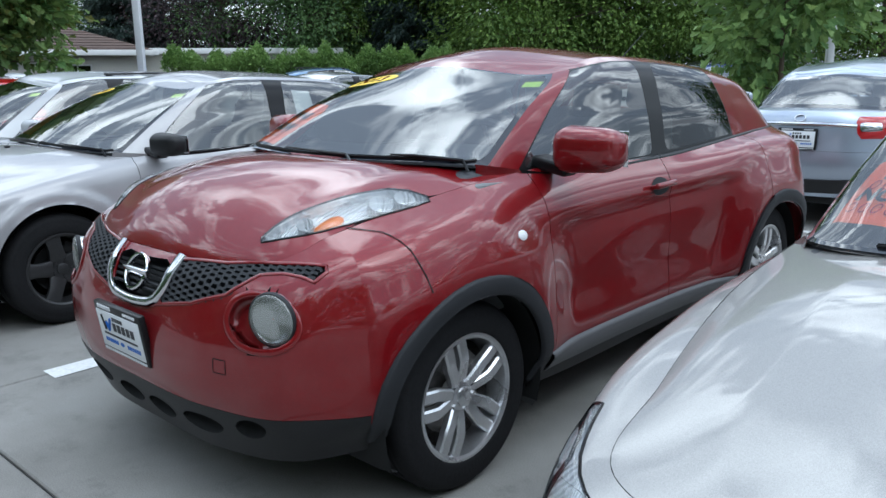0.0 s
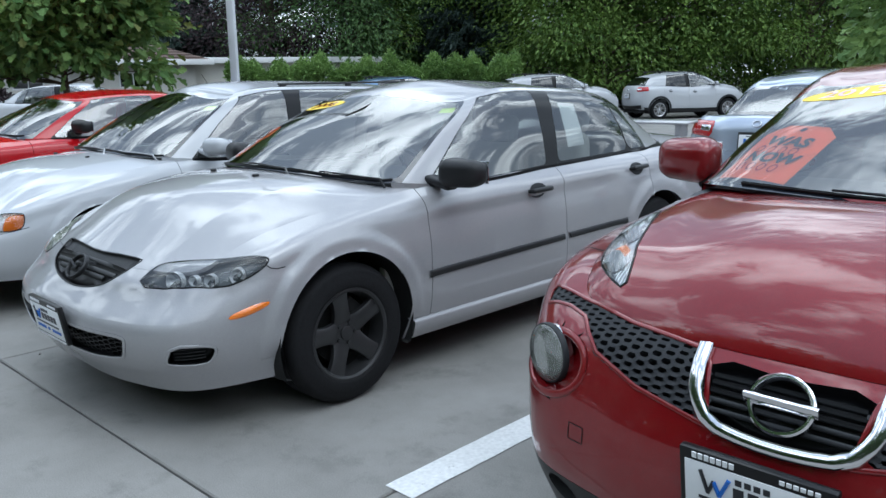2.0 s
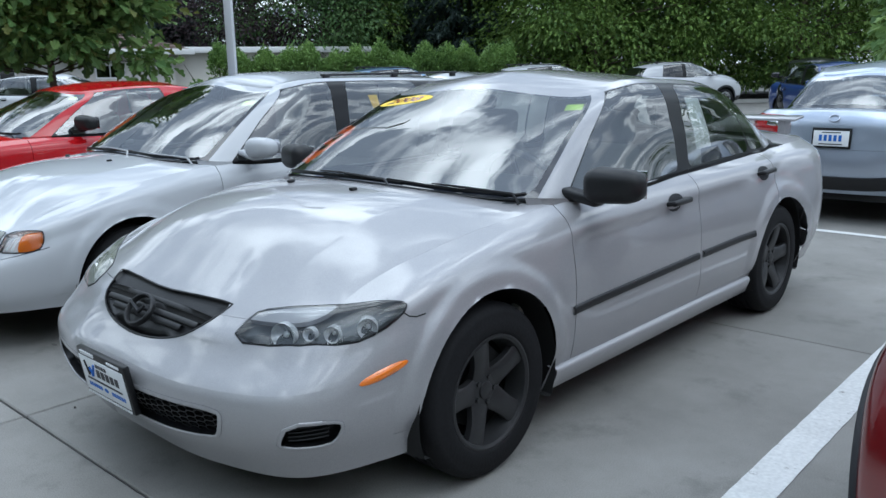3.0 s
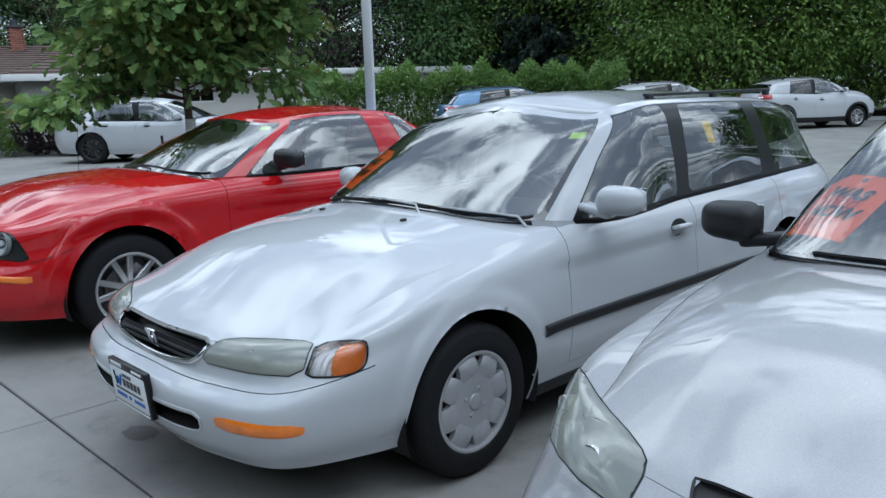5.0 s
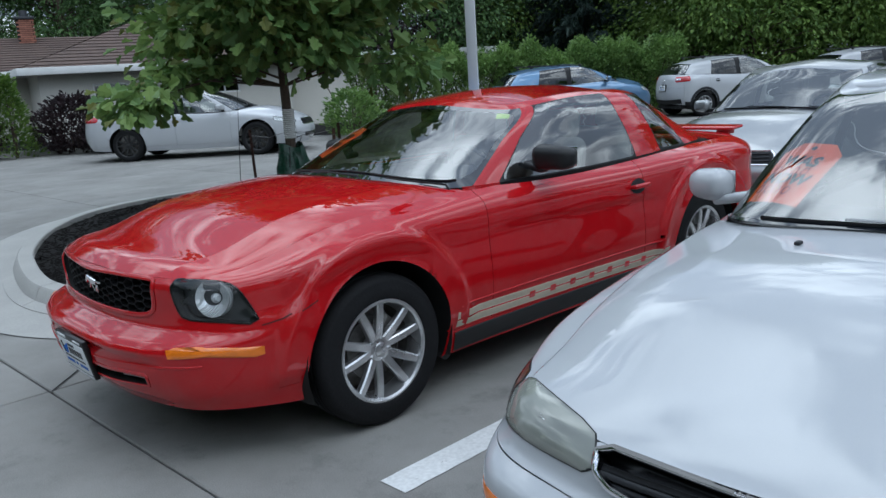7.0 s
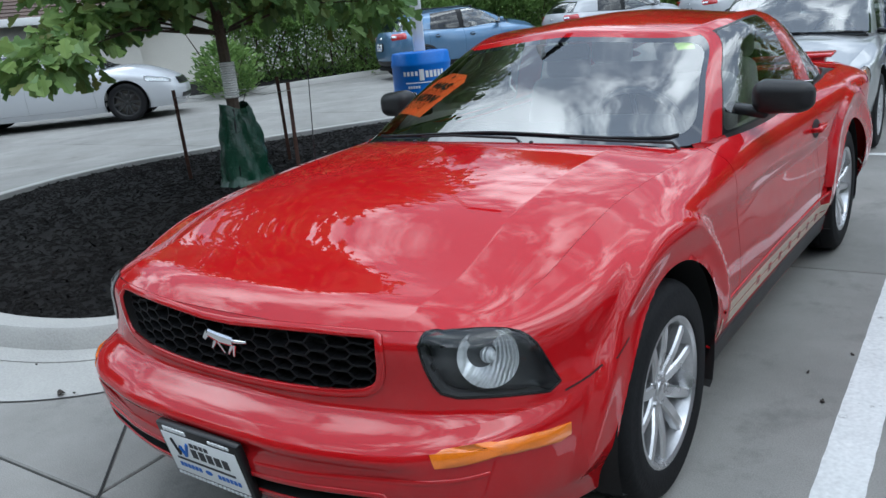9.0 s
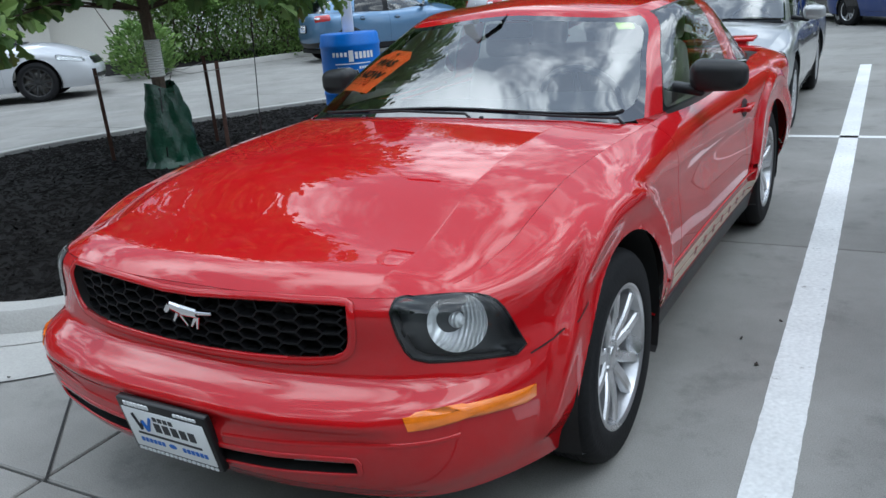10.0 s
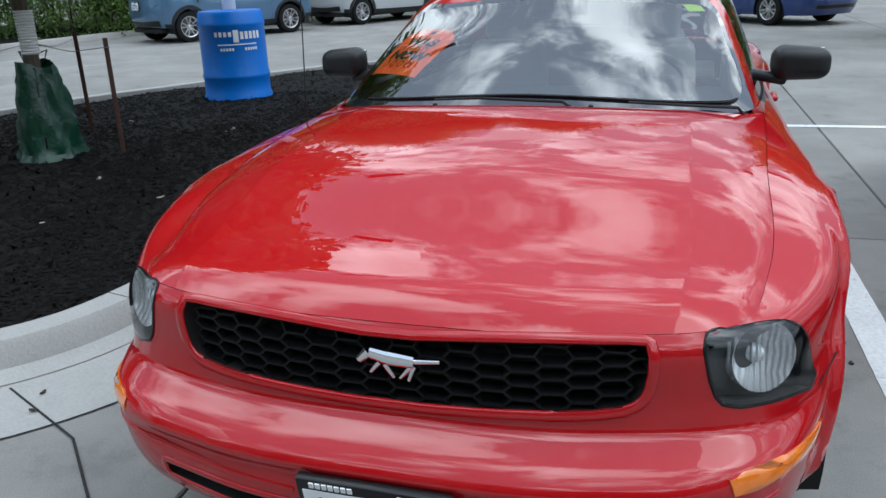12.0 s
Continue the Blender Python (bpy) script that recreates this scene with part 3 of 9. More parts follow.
def make_seat(parent, x, y, z, mat, wide=0.5, rear=False):
    bm = bmesh.new()
    add_box(bm, (x, y, z + 0.06), (wide, 0.5, 0.16), 0.05, (6, 0, 0), 3)
    add_box(bm, (x, y + 0.32, z + 0.42), (wide * 0.96, 0.16, 0.62), 0.06, (-14, 0, 0), 3, (0.82, 0.8))
    for hx in ((x,) if not rear else (x - wide * 0.28, x + wide * 0.28)):
        add_box(bm, (hx, y + 0.42, z + 0.80), (0.25, 0.10, 0.17), 0.04, (-10, 0, 0), 3)
        for d in (-0.06, 0.06):
            add_rod(bm, (hx + d, y + 0.40, z + 0.66), (hx + d, y + 0.42, z + 0.76), 0.007, n=6)
    part("rear_bench" if rear else "seat", bm, mat, parent)


def make_plate(parent, bvh, x, y, z, tilt=8, style="dealer"):
    """A plate in a black holder; its writing is plain bars."""
    bm = bmesh.new()
    add_box(bm, (0, 0.012, 0), (0.335, 0.024, 0.185), 0.006)
    p = part("plate_holder", bm, M_TRIM, parent, "black plastic plate holder")
    p.matrix_local = pose(x, y, z, tilt, 0, 0)
    bm = bmesh.new()
    add_box(bm, (0, -0.0015, -0.003), (0.305, 0.003, 0.138), 0.001)
    part("card", bm, M_PAPER, p, "white printed dealer card")
    black, blue, white = bmesh.new(), bmesh.new(), bmesh.new()
    if style == "dealer":
        for a, b in (((-0.115, 0.05), (-0.098, -0.002)), ((-0.098, -0.002), (-0.085, 0.03))):
            add_rod(black, (a[0], -0.004, a[1]), (b[0], -0.004, b[1]), 0.0045, n=5)
        add_rod(blue, (-0.085, -0.004, 0.03), (-0.072, -0.004, -0.002), 0.005, n=5)
        add_rod(blue, (-0.072, -0.004, -0.002), (-0.05, -0.004, 0.045), 0.005, n=5)
        for i in range(5):
            add_box(black, (-0.03 + i * 0.032, -0.0035, 0.016), (0.023, 0.002, 0.03))
        for i in range(4):
            add_box(black, (-0.03 + i * 0.02, -0.0035, 0.046), (0.014, 0.002, 0.014))
        add_box(black, (0.0, -0.0035, -0.018), (0.24, 0.002, 0.007))
        for i in range(6):
            add_box(blue, (-0.115 + i * 0.016, -0.0035, -0.042), (0.011, 0.002, 0.014))
            add_box(blue, (0.045 + i * 0.016, -0.0035, -0.042), (0.011, 0.002, 0.014))
        bmesh.ops.create_uvsphere(blue, u_segments=10, v_segments=6, radius=0.012, matrix=pose(0.0, -0.003, -0.042) @ Matrix.Diagonal((1.3, 0.15, 0.7, 1)))
        for i in range(18):
            add_box(white, (-0.145 + i * 0.017, -0.0015, -0.083), (0.011, 0.003, 0.008))
            if i < 7:
                add_box(white, (-0.13 + i * 0.014, -0.0015, 0.08), (0.01, 0.003, 0.013))
            if i < 6:
                add_box(white, (0.06 + i * 0.014, -0.0015, 0.08), (0.01, 0.003, 0.009))
    else:
        for i in range(5):
            add_box(blue, (-0.09 + i * 0.042, -0.0035, 0.0), (0.026, 0.002, 0.055))
        add_box(black, (0.0, -0.0035, 0.05), (0.16, 0.002, 0.009))
        add_box(black, (0.0, -0.0035, -0.055), (0.2, 0.002, 0.009))
    for nm, b, m in (("print", black, M_INK), ("print", blue, M_BLUEINK), ("print", white, M_PAPER)):
        if len(b.verts):
            part(nm, b, m, p, smooth=False)
        else:
            b.free()
    return p


def disc(name, parent, centre, axis, r, mat, dome=0.0, ring=None, label="", squash=1.0, flat=0.0):
    """A round lamp or badge facing along axis; dome lifts its middle, ring makes it hollow."""
    bm = bmesh.new()
    if ring:
        prof = [(r, -0.01), (r, 0.004), (r - ring * 0.3, 0.009), (r - ring * 0.7, 0.009), (r - ring, 0.003), (r - ring, -0.01)]
    else:
        prof = [(r, -0.01)] + [(r * math.cos(a), flat + dome * math.sin(a)) for a in np.linspace(0, math.pi / 2 * 0.98, 9)]
    add_lathe(bm, prof, 36, "Z")
    q = Vector(axis).to_track_quat("Z", "Y").to_matrix().to_4x4()
    bmesh.ops.transform(bm, matrix=Matrix.Translation(centre) @ q @ Matrix.Diagonal((1, squash, 1, 1)), verts=bm.verts)
    return part(name, bm, mat, parent, label)


def make_car(name, spec, paint_mat, label, at, heading=0.0, category="car", group="parked cars"):
    """Body panels, glass, cabin and wheels from a spec; returns the thing, and its skins to lay details on."""
    root = new(name)
    tagged(root, label, category, group)
    root.empty_display_size = 0.2
    sh = body_net(spec)
    wb, wr = spec["wb"], spec["wheel_r"]
    arches = [(0.0, wr + 0.01, spec["arch"]), (wb, wr + 0.01, spec["arch"] - 0.01)]

    def panel(nm, c0, c1, r0, r1, mat=paint_mat, both=False, sides="nsew", step=0.035, lab=""):
        nc = max(6, int(abs(np.interp(abs(c1) + 1, np.arange(13), sh.kc) - np.interp(abs(c0) + 1, np.arange(13), sh.kc)) / step))
        if c0 < 0 <= c1:
            nc = max(20, int(2 * (np.interp(c1 + 1, np.arange(13), sh.kc) - sh.kc[1]) / step))
        nr = max(5, int((np.interp(r1, np.arange(6), sh.kr) - np.interp(r0, np.arange(6), sh.kr)) / step) + 1)
        cs = np.linspace(c0, c1, nc)
        if c0 < 0 <= c1:
            k = np.interp(np.abs([c0, c1]) + 1, np.arange(13), sh.kc) - sh.kc[1]
            t = np.linspace(-k[0], k[1], nc)
            cs = np.sign(t) * (np.interp(np.abs(t) + sh.kc[1], sh.kc, np.arange(13)) - 1)
        rs = np.interp(np.linspace(np.interp(r0, np.arange(6), sh.kr), np.interp(r1, np.arange(6), sh.kr), nr), sh.kr, np.arange(6))
        obs = []
        p = sh.at(cs, rs)
        g = 0.0022  # half of a panel gap
        for idx, nxt, sd in (((slice(None), 0), (slice(None), 1), "w"), ((slice(None), -1), (slice(None), -2), "e"), ((0,), (1,), "s"), ((-1,), (-2,), "n")):
            if sd in sides:
                d = p[nxt] - p[idx]
                p[idx] += d / (np.linalg.norm(d, axis=1, keepdims=True) + 1e-9) * g
        v, f = panel_mesh(p, 0.014, sides)
        v, f = cut_arch(v, f, arches)
        obs.append(mesh_part(nm, v, f, mat, root, lab))
        if both:
            obs.append(mesh_part(nm, [(-q[0], q[1], q[2]) for q in v], f, mat, root, lab))
        return obs

    cf, cd, cb, cr = spec["c_fender"], 5.0, 6.0, spec["c_reardoor"]
    rs, fine = spec.get("row_sill", 0.75), spec.get("fine", 0.014)
    low, rf = spec.get("lower_mat", paint_mat), spec.get("row_front", rs)
    panel("front_bumper", -cf, cf, rf if low is not paint_mat else 0, spec["r_bumper"], sides="n" if spec.get("nose_seam") else "", step=fine)
    if low is not paint_mat:
        panel("lower_bumper", -cf, cf, 0, rf, low, sides="n", step=fine, lab="black plastic lower bumper")
    panel("nose_panel", -cf, cf, spec["r_bumper"], 5, sides="s" if spec.get("nose_seam") else "", step=fine)
    panel("fender", cf, cd, rs, 5, both=True, sides="e", step=max(fine, 0.018))
    panel("door", cd, cb, rs, 5, both=True, sides="wes", step=spec.get("side_step", 0.035))
    if cr:
        panel("rear_door", cb, cr, rs, 5, both=True, sides="wes", step=spec.get("side_step", 0.035))
    panel("rear_quarter", cr or cb, 8.3, rs, 5, both=True, sides="we", step=spec.get("side_step", 0.035))
    panel("side_sill", cf, 8.3, 0, rs, low, both=True, sides="n")
    panel("rear_bumper", -8.3, -10, 0, 2.6, both=True, sides="nw")
    panel("tail_panel", -8.3, -10, 2.6, 5, both=True, sides="w")
    # hood
    hf = spec["c_hood"]
    k0 = np.interp(np.array((0, hf, 5.0)) + 1, np.arange(13), sh.kc)
    folds = spec.get("folds", ())
    fcol = np.unique(np.concatenate([np.linspace(0, 1, 41)] + [[0.5 + e * q / 2 - 0.003, 0.5 + e * q / 2 + 0.003] for q in folds for e in (-1, 1)]))
    t = (2 * fcol - 1) * (k0[1] - k0[0])
    cs = np.sign(t) * (np.interp(np.abs(t) + k0[0], sh.kc, np.arange(13)) - 1)
    front = sh.at(cs, 5)[0]
    t = np.interp(np.linspace(k0[1], k0[2], 40), sh.kc, np.arange(13)) - 1
    right = sh.at(t, 5)[0]
    left = right * np.array((-1, 1, 1))
    gh = spec["glass"]
    base = np.array(gh[0][0])
    fx = 2 * fcol - 1
    corner = right[-1]
    back = np.stack((fx * corner[0], base[1] - 0.015 + (corner[1] - base[1] + 0.015) * np.abs(fx) ** 2.2, corner[2] + (base[2] - 0.005 - corner[2]) * (1 - fx**2)), 1)
    hood = coons(front, back, left, right, spec["hood_bump"], fcol)
    hood[:, :, 2] -= 0.001
    g = hood.copy()
    for idx, nxt in (((slice(None), 0), (slice(None), 1)), ((slice(None), -1), (slice(None), -2)), ((0,), (1,)), ((-1,), (-2,))):
        d = g[nxt] - g[idx]
        hood[idx] += d / (np.linalg.norm(d, axis=1, keepdims=True) + 1e-9) * 0.0025
    hv, hfc = panel_mesh(hood, 0.018)
    mesh_part("hood", hv, hfc, paint_mat, root)
    # glasshouse net: belt, middle, rail, roof edge
    belt_c = np.linspace(4.0, 9.0, 400)
    belt = sh.at(belt_c, 5)[0]
    rows = [[], [], [], []]
    for bpt, rpt, bulge in gh:
        if len(bpt) == 1:
            i = np.argmin(np.abs(belt[:, 1] - bpt[0]))
            bpt = (belt[i][0] - 0.012, belt[i][1], belt[i][2] + 0.004)
        b, r = np.array(bpt, float), np.array(rpt, float)
        n = np.array((max(b[0], r[0]), 0, 0)) if bpt[0] > 0.3 else np.zeros(3)
        mid = (b + r) / 2
        out = mid - np.array((0, 1.7, 0.9))
        out[1] *= 0.0 if 0.3 < bpt[0] and abs(b[1] - 1.8) < 1.1 else 0.6
        out = out / (np.linalg.norm(out) + 1e-9)
        rows[0].append(b)
        rows[1].append(mid + out * bulge)
        rows[2].append(r)
        inward = np.array((-0.05 if r[0] > 0.2 else 0.0, 0.05 if r[1] < 1.4 and b[1] < 0.7 else (-0.05 if b[1] > 2.9 else 0), 0.022))
        rows[3].append(r + inward)
    gs = Shell(rows)
    kinds = spec["cells"]
    ng = len(gh) - 1

    def ev(c, r):
        return gs.pairs(c, r)

    skins = {}
    for i, kd in enumerate(kinds):
        if kd in ("wind", "back"):
            a, b = (-1.0, 1.0) if kd == "wind" else (-(ng - 1.0), -(ng - 1.0))
            if kd == "wind":
                fr, ff, gl, gf = rounded_cell(ev, -1.0, 1.0, 0.0, 2.0, spec.get("border", (0.030, 0.016)), spec.get("border_round", 0.06), cols=1.0)
            else:
                f2 = lambda s, r: ev(np.where(np.asarray(s) <= ng, s, np.asarray(s) - 2 * ng), r)
                fr, ff, gl, gf = rounded_cell(f2, ng - 1.0, ng + 1.0, 0.0, 2.0, (0.045, 0.05), 0.07)
            mesh_part("windshield_border" if kd == "wind" else "rear_window_border", fr, ff, M_FRIT, root, "black glass border")
            o = mesh_part("windshield" if kd == "wind" else "rear_window", gl, gf, M_GLASS, root)
            o.visible_shadow = False
            if kd == "wind":
                skins["wind"] = BVHTree.FromPolygons([tuple(map(float, q)) for q in gl], gf)
            else:
                skins["back"] = BVHTree.FromPolygons([tuple(map(float, q)) for q in gl], gf)
        elif kd in ("glass", "dark"):
            fr, ff, gl, gf = rounded_cell(ev, float(i), i + 1.0, 0.0, 2.0, spec.get("inset", (0.010, 0.016)), 0.05)
            for sgn in (1, -1):
                m3 = np.array((sgn, 1, 1))
                mesh_part("window_frame", [q * m3 for q in fr], ff, M_TRIM, root, "black window surround")
                o = mesh_part("side_window", [q * m3 for q in gl], gf, M_GLASS if kd == "glass" else M_DKGLASS, root)
                o.visible_shadow = False
        else:
            p = gs.at(np.linspace(i, i + 1, 8), np.linspace(0, 2, 24))
            for sgn in (1, -1):
                q = p * np.array((sgn, 1, 1))
                mesh_part("pillar", list(q.reshape(-1, 3)), sheet_faces(*q.shape[:2]), M_TRIM if kd == "black" else paint_mat, root)
    # roof: rail strip and cap in one skin
    kk = gs.kc
    def strip(c0, c1, n):
        k = np.interp(np.array((c0, c1)) + 1, np.arange(ng + 3), kk)
        return np.interp(np.linspace(*k, n), kk, np.arange(ng + 3)) - 1
    side_c = strip(1, ng - 1, 46)
    fr_c = np.concatenate((-strip(0, 1, 21)[::-1], strip(0, 1, 21)[1:]))
    bk_c = np.concatenate((-strip(ng - 1, ng, 21), strip(ng - 1, ng, 21)[::-1][1:]))
    edge = lambda c, r: gs.at(c, r)[0]
    cap = coons(edge(fr_c, 3.0), edge(bk_c, 3.0), edge(-side_c, 3.0), edge(side_c, 3.0),
                lambda s, f: spec["roof_crown"] * (4 * f * (1 - f)) * (4 * s * (1 - s)) ** 0.6)
    verts, faces = list(cap.reshape(-1, 3)), sheet_faces(*cap.shape[:2])
    rr = np.linspace(2, 3, 4)
    for cs2 in (fr_c, bk_c, side_c, -side_c):
        p = gs.at(cs2, rr)
        faces += sheet_faces(*p.shape[:2], start=len(verts))
        verts += list(p.reshape(-1, 3))
    bm = bmesh.new()
    vs = [bm.verts.new(tuple(v)) for v in verts]
    for f in faces:
        bm.faces.new([vs[i] for i in f])
    bmesh.ops.remove_doubles(bm, verts=bm.verts, dist=0.003)
    bmesh.ops.recalc_face_normals(bm, faces=bm.faces)
    roof = part("roof", bm, spec.get("roof_mat", paint_mat), root)
    # rear deck
    dk0, dk1 = np.interp(np.array((spec["c_deck"], 8.6)) + 1, np.arange(13), sh.kc)
    dr = sh.at(np.interp(np.linspace(dk0, dk1, 14), sh.kc, np.arange(13)) - 1, 5)[0]
    kb = np.interp(np.array((8.6, 10)) + 1, np.arange(13), sh.kc)
    bc = np.interp(np.linspace(*kb, 16), sh.kc, np.arange(13)) - 1
    tail = np.concatenate((sh.at(-bc, 5)[0], sh.at(bc[::-1], 5)[0][1:]))
    b0 = np.array(gh[-1][0])
    fx = np.linspace(-1, 1, 31)
    start = np.stack((fx * dr[0][0], dr[0][1] + (b0[1] - 0.02 - dr[0][1]) * (1 - np.abs(fx) ** 2.2), dr[0][2] + (b0[2] - 0.008 - dr[0][2]) * (1 - fx**2)), 1)
    deck = coons(start, tail, dr * np.array((-1, 1, 1)), dr, lambda s, f: spec.get("deck_crown", 0.015) * 4 * f * (1 - f) * 4 * s * (1 - s))
    v, f = panel_mesh(deck, 0.015)
    mesh_part("trunk_lid", v, f, paint_mat, root)
    # cowl under the wipers, door-top closing strips, underside and cabin tub
    cow = np.stack((back, ev(2 * fcol - 1, np.zeros(len(fcol))) + np.array((0, 0.01, -0.012))), 0)
    cow[0, :, 2] -= 0.02
    mesh_part("cowl", list(cow.reshape(-1, 3)), sheet_faces(2, len(fcol)), M_BLACK, root, "black plastic cowl below the windshield")
    yb0, yb1 = spec["Y"][0] + 0.34, spec["Y"][10] - 0.16
    bm = bmesh.new()
    add_box(bm, (0, (yb0 + yb1) / 2, 0.27), (1.20, yb1 - yb0, 0.10), 0.02)
    add_box(bm, (0, -0.02 + wb / 2, 0.36), (1.56, wb - 2 * spec["arch"] - 0.08, 0.30), 0.02)
    add_box(bm, (0, -0.25, 0.45), (1.05, 0.9, 0.40), 0.04)
    part("underbody", bm, M_DARK, root)
    for ay, az, ar in arches:
        for sgn in (1, -1):
            bm = bmesh.new()
            add_lathe(bm, [(ar + 0.012, sgn * (spec["W"][4] - 0.012)), (ar + 0.02, sgn * (spec["W"][4] - 0.06)), (ar + 0.02, sgn * 0.52), (0.05, sgn * 0.52)], 36)
            for vtx in bm.verts:
                vtx.co.y += ay
                vtx.co.z = max(vtx.co.z + az, 0.20)
            bmesh.ops.delete(bm, geom=[fc for fc in bm.faces if all(q.co.z < 0.201 for q in fc.verts)], context="FACES")
            part("wheel_well", bm, M_DARK, root)
    cab = spec.get("cabin", M_CABIN)
    y1, zb = spec["dash_y"], spec["Z"][5][5]
    yr = spec["bench_y"]
    bm = bmesh.new()
    for sgn in (1, -1):
        add_box(bm, (sgn * 0.735, (y1 + yr) / 2 + 0.25, zb - 0.27), (0.05, yr - y1 + 0.95, 0.5), 0.02)
    add_box(bm, (0, (y1 + yr) / 2, 0.34), (1.45, yr - y1 + 1.0, 0.06))
    add_box(bm, (0, yr + 0.62, zb - 0.12), (1.35, 0.42, 0.05), 0.01)
    part("cabin_lining", bm, cab, root)
    bm = bmesh.new()
    add_box(bm, (0, y1, zb - 0.07), (1.42, 0.5, 0.2), 0.05, (4, 0, 0), 3)
    add_box(bm, (0.36, y1 + 0.10, zb + 0.02), (0.42, 0.24, 0.09), 0.035, (8, 0, 0), 3)
    add_box(bm, (0, y1 + 0.2, zb - 0.32), (0.24, 0.3, 0.4), 0.03)
    part("dashboard", bm, M_DASH, root)
    bm = bmesh.new()
    tor = [(0.185 + 0.016 * math.cos(a), 0.016 * math.sin(a)) for a in np.linspace(0, 2 * math.pi, 9)]
    add_lathe(bm, tor, 32, "Z")
    add_box(bm, (0, 0, -0.02), (0.15, 0.11, 0.05), 0.02)
    for a in (0, 180, 270):
        add_rod(bm, (0, 0, -0.012), (0.18 * math.cos(radians(a)), 0.18 * math.sin(radians(a)), 0), 0.013, n=6)
    add_rod(bm, (0, 0, -0.03), (0, 0, -0.35), 0.03, n=10)
    st = part("steering_wheel", bm, M_DASH, root)
    st.matrix_local = pose(0.36, y1 + 0.36, zb + 0.0, -62, 0, 0)
    for sx in (0.36, -0.36):
        make_seat(root, sx, y1 + 0.72, zb - 0.58, cab)
    make_seat(root, 0, yr - 0.1, zb - 0.56, cab, 1.25, True)
    bm = bmesh.new()
    m = ev(0.0, 1.86)[0] + np.array((0, 0.06, -0.05))
    add_box(bm, tuple(m), (0.24, 0.035, 0.07), 0.02, (-10, 0, 0))
    add_rod(bm, tuple(m), tuple(m + np.array((0, -0.05, 0.05))), 0.008, n=6)
    part("interior_mirror", bm, M_TRIM, root)
    # wheels
    tw = spec.get("tyre_w", 0.215)
    xw = spec["hub_x"] - tw / 2
    make_wheel(root, spec["style"], wr, tw, spec["rim_r"], spec["rim_mat"], [(xw, 0, 13), (-xw, 0, 40), (xw, wb, 61), (-xw, wb, 5)])
    # skins for details
    allv, allf = [], []
    p = sh.at(np.concatenate((-np.linspace(10, 0, 300), np.linspace(0, 10, 300)[1:])), np.linspace(0, 5, 60))
    allf += sheet_faces(*p.shape[:2]); allv += [tuple(map(float, q)) for q in p.reshape(-1, 3)]
    n0 = len(allv)
    allf += sheet_faces(*hood.shape[:2], start=n0); allv += [tuple(map(float, q)) for q in hood.reshape(-1, 3)]
    n0 = len(allv)
    allf += sheet_faces(*deck.shape[:2], start=n0); allv += [tuple(map(float, q)) for q in deck.reshape(-1, 3)]
    skins["body"] = BVHTree.FromPolygons(allv, allf)
    # belt moulding that closes the glasshouse onto the body
    for nm, c0, c1, mat in (("cowl_corner", 0.93, 2.0, paint_mat), ("belt_moulding", 2.0, ng - 0.95, M_TRIM if spec.get("black_belt", True) else paint_mat)):
        up = gs.at(np.linspace(c0, c1, 40), 0)[0]
        low = np.array([snap(skins["body"], q + np.array((0.012, 0, -0.012)))[0] for q in up])
        mid = up + np.array((0.006, 0, 0.004))
        for sgn in (1, -1):
            q = np.stack((up, mid, low + np.array((0.003, 0, 0)), low + np.array((-0.01, 0, -0.02)))) * np.array((sgn, 1, 1))
            mesh_part(nm, list(q.reshape(-1, 3)), sheet_faces(*q.shape[:2]), mat, root)
    p = gs.at(np.linspace(1, ng - 1, 120), np.linspace(0, 2, 30))
    skins["side"] = BVHTree.FromPolygons([tuple(map(float, q)) for q in p.reshape(-1, 3)], sheet_faces(*p.shape[:2]))
    skins["shell"], skins["glass"], skins["ev"] = sh, gs, lambda c, r: ev(c, r)[0]
    root.matrix_world = pose(at[0], at[1], 0, 0, 0, heading)
    return root, skins

# ---- the shapes of the cars ----
def coupe_hood(s, f):
    """A raised middle field, folded along the centre line, with sharp shoulders that fall to the fenders."""
    x = np.abs(2 * f - 1)
    up = np.where(x < 0.70, 1.0 + 0.12 * (1 - (x / 0.70) ** 2) + 0.14 * (1 - x / 0.70), (1 - x) / 0.30)
    return 0.036 * up * np.sin(math.pi / 2 * np.clip(s * 11, 0, 1)) * np.clip((1 - s) * 7, 0, 1) ** 0.5


def crossover_hood(s, f):
    x = np.abs(2 * f - 1)
    return (0.075 * (1 - x**2.2) + 0.02 * np.exp(-((x - 0.8) / 0.12) ** 2)) * np.sin(math.pi * np.clip(s, 0, 1)) ** 0.6


def ramp(v, a, b):
    """Goes smoothly from 0 at a to 1 at b."""
    k = np.clip((v - a) / (b - a), 0, 1)
    return k * k * (3 - 2 * k)


